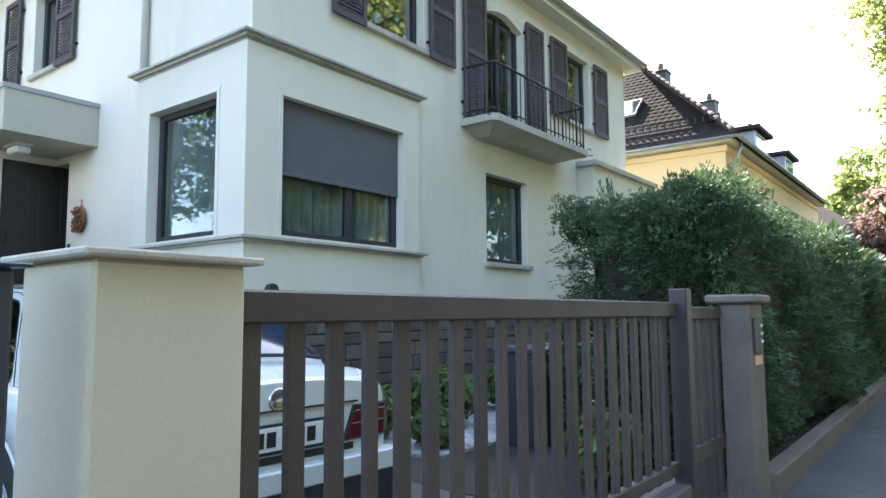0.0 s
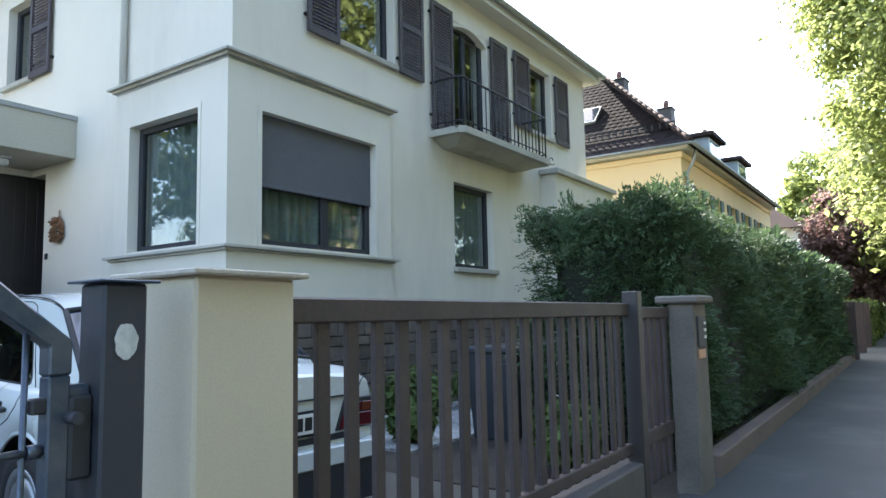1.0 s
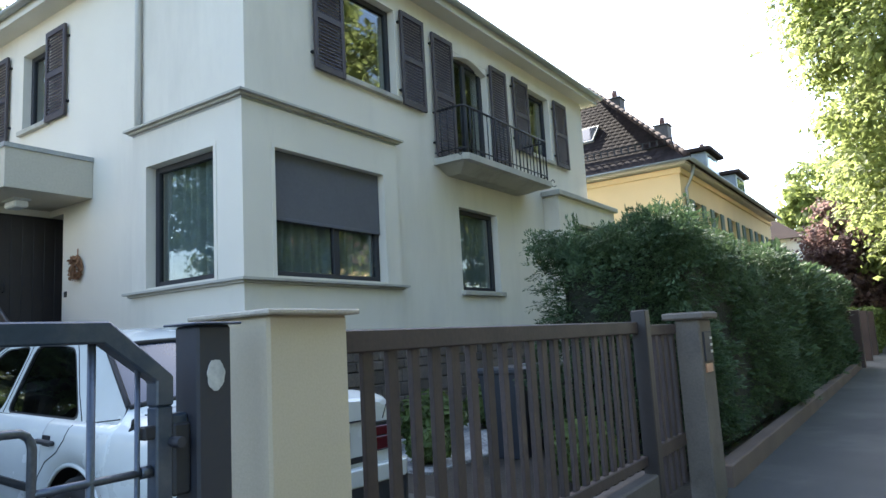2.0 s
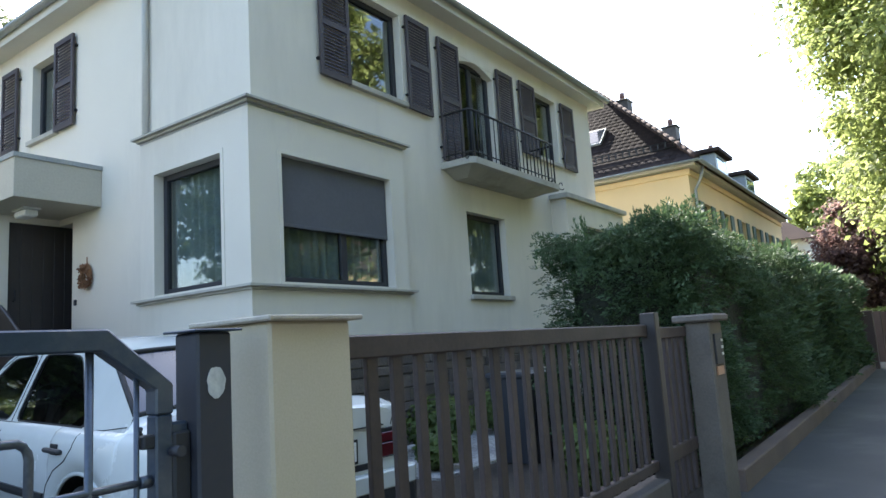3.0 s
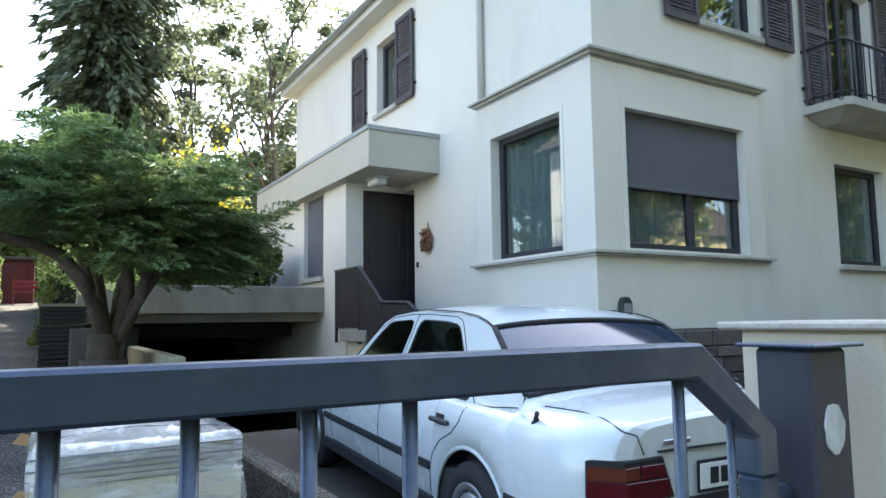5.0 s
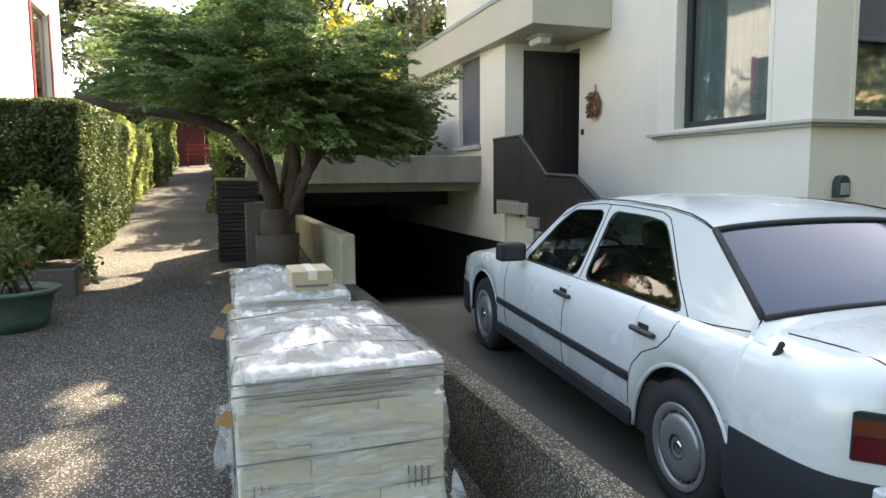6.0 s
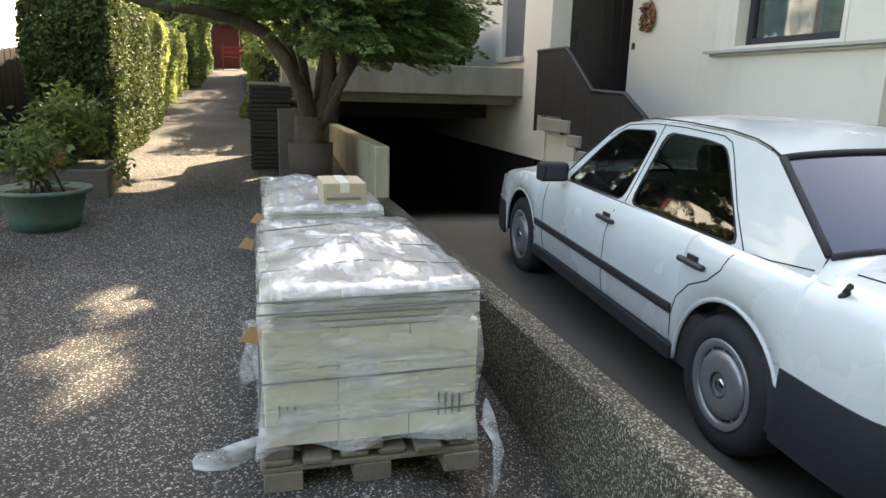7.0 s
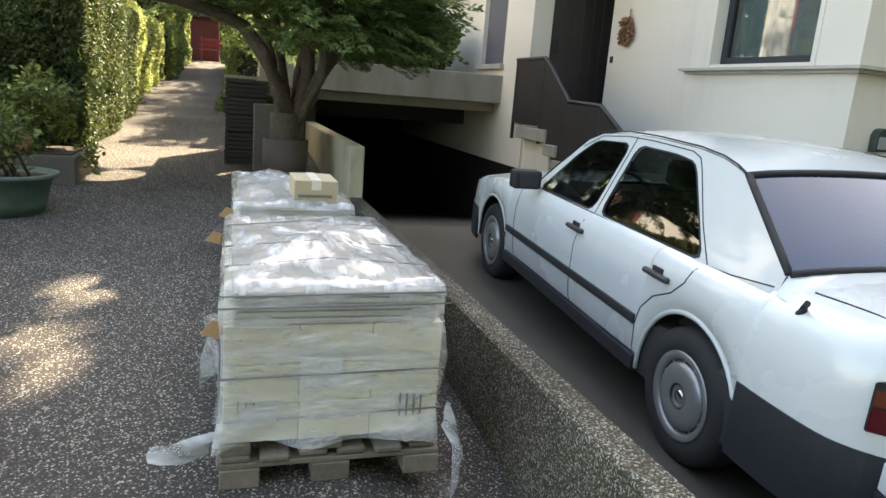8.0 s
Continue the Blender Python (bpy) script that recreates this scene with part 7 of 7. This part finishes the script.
def film_wrap(x0, x1, y0, y1, z0, z1, seed, parent, peak=0.0):
    """Stretch film round a stack: a creased skin, its foot loose and torn."""
    rng = np.random.default_rng(seed)
    bm = bmesh.new()
    per = []
    for ax, ay, bx_, by in ((x1, y0, x1, y1), (x1, y1, x0, y1), (x0, y1, x0, y0), (x0, y0, x1, y0)):
        k = max(8, int(math.hypot(bx_ - ax, by - ay) / 0.035))
        per += [(ax + (bx_ - ax) * i / k, ay + (by - ay) * i / k) for i in range(k)]
    cx, cy = (x0 + x1) / 2, (y0 + y1) / 2
    levels = [z0 + (z1 - z0) * i / 18 for i in range(19)]
    rings = []
    for li, z in enumerate(levels):
        f = li / 18
        ring = []
        for i, (x, y) in enumerate(per):
            o = 0.010 + 0.010 * math.sin(9 * f + 0.31 * i) * math.sin(0.13 * i + seed) + (0.035 * (1 - f / 0.2) * (0.5 + 0.5 * math.sin(0.8 * i + seed)) if f < 0.2 else 0)
            dx, dy = x - cx, y - cy
            ln = max(abs(dx) / (x1 - cx), abs(dy) / (y1 - cy))
            k = 1 + o / 0.45
            if f > 0.97:
                k -= 0.012
            zz = z + (0.05 * math.sin(0.37 * i) * math.sin(0.11 * i + 2) if li == 0 else 0.006 * math.sin(0.9 * i + 7 * f))
            ring.append(bm.verts.new((cx + dx * k, cy + dy * k, zz)))
        rings.append(ring)
    n = len(per)
    # the top hangs in sharp folds between its corners and the cords
    for s in (0.95, 0.88, 0.8, 0.72, 0.64, 0.55, 0.46, 0.36, 0.26, 0.15, 0.06):
        ring = []
        for i, (x, y) in enumerate(per):
            px, py = cx + (x - cx) * s, cy + (y - cy) * s
            u, v = (px - x0) / (x1 - x0), (py - y0) / (y1 - y0)
            fold = 0.030 * abs(math.sin(3.1 * u + 2.3 * v + seed)) - 0.022 * abs(math.sin(5.3 * u - 3.7 * v + 1.7 * seed)) + 0.009 * math.sin(17 * u + 9 * v)
            ring.append(bm.verts.new((px, py, z1 + 0.010 + fold * min(1, 4 * (1 - s)) + 0.003 * rng.normal() + peak * (1 - s) ** 1.2)))
        rings.append(ring)
    for a, b in zip(rings, rings[1:]):
        for i in range(n):
            bm.faces.new((a[i], a[(i + 1) % n], b[(i + 1) % n], b[i])).smooth = True
    bm.faces.new(rings[-1])
    ob = part("film", bm, FILM, parent, "creased clear stretch film")
    ob.data.materials.append(FILM_TOP)
    for poly in ob.data.polygons:
        if poly.center.z > z1 - 0.012:
            poly.material_index = 1
    return ob


def flap(points, width, seed, parent):
    """A loose rag of film."""
    rng = random.Random(seed)
    bm = bmesh.new()
    prev = None
    for i, p in enumerate(points):
        c = [bm.verts.new(Vector(p) + Vector((rng.uniform(-0.02, 0.02), rng.uniform(-0.02, 0.02), width * (f - 0.5) + rng.uniform(-0.02, 0.02)))) for f in (0, 0.33, 0.66, 1)]
        if prev:
            for j in range(3):
                bm.faces.new((prev[j], prev[j + 1], c[j + 1], c[j])).smooth = True
        prev = c
    part("loose_film", bm, FILM, parent)


def pallet_stack(x0, x1, y0, y1, zg, ztop, rows_n, across, deep_n, seed, label, peak=0.0):
    t = thing("wrapped_pallet", (x0 + x1) / 2, (y0 + y1) / 2, zg, label, "pallet")
    zp = zg + 0.02
    for k in range(6):
        yy = y0 - 0.01 + (y1 - y0 - 0.08) * k / 5
        part("deck_board", slab(x0, x1 + 0.012 + 0.012 * math.sin(k * 2.1), yy, yy + 0.10, zp + 0.072, zp + 0.099, 0.008), PALLET_WOOD, t)
    for xx in (x1 - 0.09, (x0 + x1) / 2 - 0.05, x0 + 0.02):
        part("cross_board", slab(xx, xx + 0.10, y0 - 0.02, y1 + 0.02, zp + 0.052, zp + 0.071, 0.003), PALLET_WOOD, t)
        for yy in (y0 - 0.01, (y0 + y1) / 2 - 0.07, y1 - 0.11):
            part("block", slab(xx, xx + 0.105, yy, yy + 0.13, zp - 0.02, zp + 0.051, 0.004), PALLET_WOOD, t)
            part("spacer", slab(xx + 0.01, xx + 0.10, yy, yy + 0.10, zp + 0.1, zp + 0.139, 0.004), PALLET_WOOD, t)
    zb0 = zp + 0.14
    hgt = (ztop - 0.118 - zb0) / rows_n
    rng = random.Random(seed)
    for r in range(rows_n):
        for i in range(across):
            for d in range(deep_n):
                ya, yb = y0 + (y1 - y0) * i / across, y0 + (y1 - y0) * (i + 1) / across
                xa, xb = x1 - (x1 - x0) * (d + 1) / deep_n, x1 - (x1 - x0) * d / deep_n
                j = rng.uniform(-0.004, 0.004)
                part("carton", slab(xa + 0.001, xb - 0.001 + j * 0.6, ya + 0.001, yb - 0.001, zb0 + r * hgt + 0.001, zb0 + (r + 1) * hgt - 0.001, 0.0025), BOX_PALE, t)
    for k in range(5):
        zz = ztop - 0.115 + 0.023 * k
        part("tile_layer", slab(x0 + 0.01, x1 + 0.004 - 0.003 * (k % 2), y0 + 0.03, y1 - 0.03, zz, zz + 0.018, 0.003), TILE_STACK, t)
    for z in (zb0 + hgt * 0.62, zb0 + (rows_n - 1) * hgt * 0.86):
        pts = [(x1 + 0.012, y0 - 0.012, z), (x1 + 0.012, y1 + 0.012, z + 0.008), (x0 - 0.012, y1 + 0.012, z), (x0 - 0.012, y0 - 0.012, z), (x1 + 0.012, y0 - 0.012, z)]
        part("strap", tube(pts, 0.0035, 4), STRAP, t)
    film_wrap(x0, x1, y0, y1, zb0 - 0.01, ztop + 0.012, seed, t, peak)
    return t


P1 = pallet_stack(-4.72, -3.50, -0.845, -0.115, path_z(-3.5), 0.865, 3, 3, 3, 71, "film-wrapped stack of cream cartons on a wooden pallet", 0.03)
part("packing_note", slab(-3.497, -3.494, -0.60, -0.46, 0.53, 0.66), material("paper note", (0.70, 0.70, 0.66), (0.45, 0.45, 0.43), rough=0.7, fine=60, coarse=20, bump=0), P1)
for yy in (-0.80, -0.775, -0.75, -0.725, -0.255, -0.23, -0.205, -0.18):
    part("print_line", slab(-3.4955, -3.4935, yy, yy + 0.006, 0.40, 0.47 + 0.05 * ((yy * 77) % 1)), STRAP, P1)
for z in (0.835, 0.875):
    part("cord", tube([(-3.47, -0.86, z - 0.02), (-3.47, -0.10, z - 0.012)], 0.003, 5), STRAP, P1)
for x in (-3.75, -4.05, -4.45):
    part("cord", tube([(x, -0.86, 0.80), (x + 0.02, -0.84, 0.884), (x - 0.03, -0.48, 0.892 + 0.012), (x, -0.12, 0.884), (x, -0.10, 0.80)], 0.003, 5), STRAP, P1)
flap([(-3.50, -0.09, 0.40), (-3.46, -0.06, 0.34), (-3.40, -0.05, 0.27), (-3.34, -0.08, 0.22), (-3.30, -0.14, 0.20)], 0.10, 3, P1)
flap([(-3.48, -0.87, 0.36), (-3.50, -0.95, 0.32), (-3.54, -1.02, 0.30), (-3.56, -1.08, 0.29)], 0.08, 4, P1)
flap([(-3.75, -0.87, 0.60), (-3.85, -0.91, 0.55), (-3.95, -0.92, 0.50), (-4.05, -0.90, 0.46)], 0.26, 5, P1)
P2 = pallet_stack(-6.15, -4.95, -0.80, -0.18, path_z(-4.95), 0.885, 3, 3, 3, 72, "lower film-wrapped pallet with a torn cover", 0.05)
for k, (x, y, z) in enumerate(((-4.85, -0.92, 0.74), (-3.62, -0.90, 0.70), (-5.2, -0.86, 0.8))):
    bm = prism([(y - 0.02, z - 0.02), (y + 0.05, z - 0.04), (y + 0.06, z + 0.015), (y + 0.02, z + 0.03)], x, x + 0.004, "x")
    part("carton_flap", bm, material("torn brown card", (0.45, 0.27, 0.13), rough=0.8, bump=0.1), P2 if k != 1 else P1, "torn brown card corner")
carton = thing("small_carton", -5.1, -0.40, 0.905, "small pale carton lying on the wrapped pallet", "carton")
part("box", slab(-5.30, -4.98, -0.50, -0.27, 0.905, 1.02, 0.004), material("tan carton", (0.46, 0.38, 0.25), (0.40, 0.33, 0.22), rough=0.8), carton)
part("tape", slab(-5.303, -4.977, -0.41, -0.36, 0.97, 1.0225), material("pale tape", (0.7, 0.66, 0.55), rough=0.4, bump=0), carton)
part("print_bar", slab(-4.979, -4.9765, -0.48, -0.30, 0.93, 0.945), STRAP, carton)
tagged(part("crumpled_paper", lathe([(0.0, 0.0), (0.10, 0.01), (0.13, 0.06), (0.08, 0.11), (0.02, 0.13)], 7, None, Matrix.Translation((-7.6, -0.62, path_z(-7.6)))), material("crumpled paper", (0.6, 0.58, 0.52), rough=0.8, coarse=12, bump=0.3)), "crumpled pale paper bag on the path", "rubbish")

# ---- small things on the house ----
wreath = thing("door_wreath", -9.25, WY - 0.03, 2.50, "small dried wreath hanging on the entrance wall", "wreath")
pts = [(-9.25 + 0.10 * math.cos(a), WY - 0.035, 2.47 + 0.13 * math.sin(a)) for a in (2 * math.pi * i / 20 for i in range(21))]
DRY = material("dried leaves", (0.30, 0.13, 0.07), (0.20, 0.12, 0.06), rough=0.9, fine=60, coarse=20, bump=0.5)
part("ring", tube(pts, 0.03, 7), DRY, wreath)
rng = np.random.default_rng(81)
a = rng.random(420) * 2 * math.pi
p = np.stack([-9.25 + 0.10 * np.cos(a), np.full(420, WY - 0.06), 2.47 + 0.13 * np.sin(a)], 1) + rng.normal(0, 0.022, (420, 3))
p[:, 1] = np.minimum(p[:, 1], WY - 0.02)
cards("petals", p, rng.normal(0, 1, p.shape) + np.array((0, -1.0, 0)), 0.024, 0.6, DRY, wreath, rng)["kind"] = "stuff"
part("ribbon", slab(-9.262, -9.238, WY - 0.03, WY - 0.022, 2.60, 2.74, 0.003), DRY, wreath)
lantern = thing("wall_lamp", BX, 4.19, 1.44, "small dark arched wall lamp on the bay", "lamp")
part("hood", prism([(4.12, 1.34), (4.26, 1.34), (4.26, 1.47), (4.235, 1.515), (4.19, 1.53), (4.145, 1.515), (4.12, 1.47)], BX, BX + 0.07, "x", bevel=0.006), material("dark green bronze", (0.05, 0.065, 0.055), rough=0.5, metal=0.4), lantern)
part("lens", slab(BX + 0.07, BX + 0.078, 4.14, 4.24, 1.36, 1.46, 0.004), LAMP_CLEAR, lantern)

# ---- front garden behind the fence ----
tagged(part("gravel_strip", slab(-5.64, -3.9, 4.6, 9.5, -0.06, -0.035), GRAVEL), "pale gravel strip along the house", "gravel", kind="structure")
bin_mat = material("dark grey bin plastic", (0.035, 0.037, 0.042), rough=0.5, bump=0.1)


def wheelie_bin(x, y):
    t = thing("waste_bin", x, y, -0.06, "dark grey plastic waste bin with a closed lid", "waste bin", group="waste bins behind the fence")
    bm = bmesh.new()
    lo = [bm.verts.new((x + a * 0.20, y + b * 0.20, -0.05)) for a, b in ((-1, -1), (1, -1), (1, 1), (-1, 1))]
    hi = [bm.verts.new((x + a * 0.25, y + b * 0.26, 0.82)) for a, b in ((-1, -1), (1, -1), (1, 1), (-1, 1))]
    bm.faces.new(lo[::-1])
    bm.faces.new(hi)
    for i in range(4):
        bm.faces.new((lo[i], lo[(i + 1) % 4], hi[(i + 1) % 4], hi[i]))
    part("tub", bm, bin_mat, t)
    part("lid", slab(x - 0.28, x + 0.28, y - 0.29, y + 0.29, 0.82, 0.89, 0.02), bin_mat, t)
    part("handle", tube([(x - 0.29, y - 0.2, 0.80), (x - 0.29, y + 0.2, 0.80)], 0.015, 6), bin_mat, t)
    return t


wheelie_bin(-3.6, 5.75)
wheelie_bin(-3.6, 6.4)
for k, (x, y, r, h) in enumerate(((-5.0, 4.9, 0.35, 0.5), (-4.9, 6.0, 0.45, 0.6), (-5.0, 7.6, 0.4, 0.55), (-4.2, 5.0, 0.25, 0.3), (-2.3, 4.6, 0.3, 0.5))):
    b = thing("garden_shrub", x, y, -0.05, "low green shrub in the front garden", "shrub")
    rng = np.random.default_rng(90 + k)
    u = rng.normal(0, 1, (1500, 3))
    u /= np.linalg.norm(u, axis=1, keepdims=True)
    p = np.array((x, y, h * 0.5)) + u * np.array((r, r, h * 0.55)) * rng.random((1500, 1)) ** 0.3
    part("stem", tube([(x, y, -0.1), (x, y, h * 0.7)], 0.02, 5), BARK, b)
    cards("leaves", p, u + np.array((0, 0, 0.4)), 0.05, 0.5, HEDGE_LEAF, b, rng)["kind"] = "stuff"

# ---- house base of dark quarry stones ----
base = tagged(part("stone_base", slab(-5.70, -5.655, 3.87, 11.29, -0.2, 1.195), MORTAR), "dark quarry stone base of the house's street front", "wall", kind="structure")
srng = random.Random(12)
z = -0.05
while z < 1.15:
    hgt = min(srng.choice((0.12, 0.15, 0.18)), 1.19 - z)
    y = 3.88
    while y < 11.25:
        w = srng.uniform(0.22, 0.50)
        w = min(w, 11.28 - y)
        part("stone", slab(-5.656, -5.630 + srng.uniform(-0.008, 0.012), y + 0.006, y + w - 0.006, z + 0.006, z + hgt - 0.006, 0.008), STONE, base)
        y += w
    z += hgt
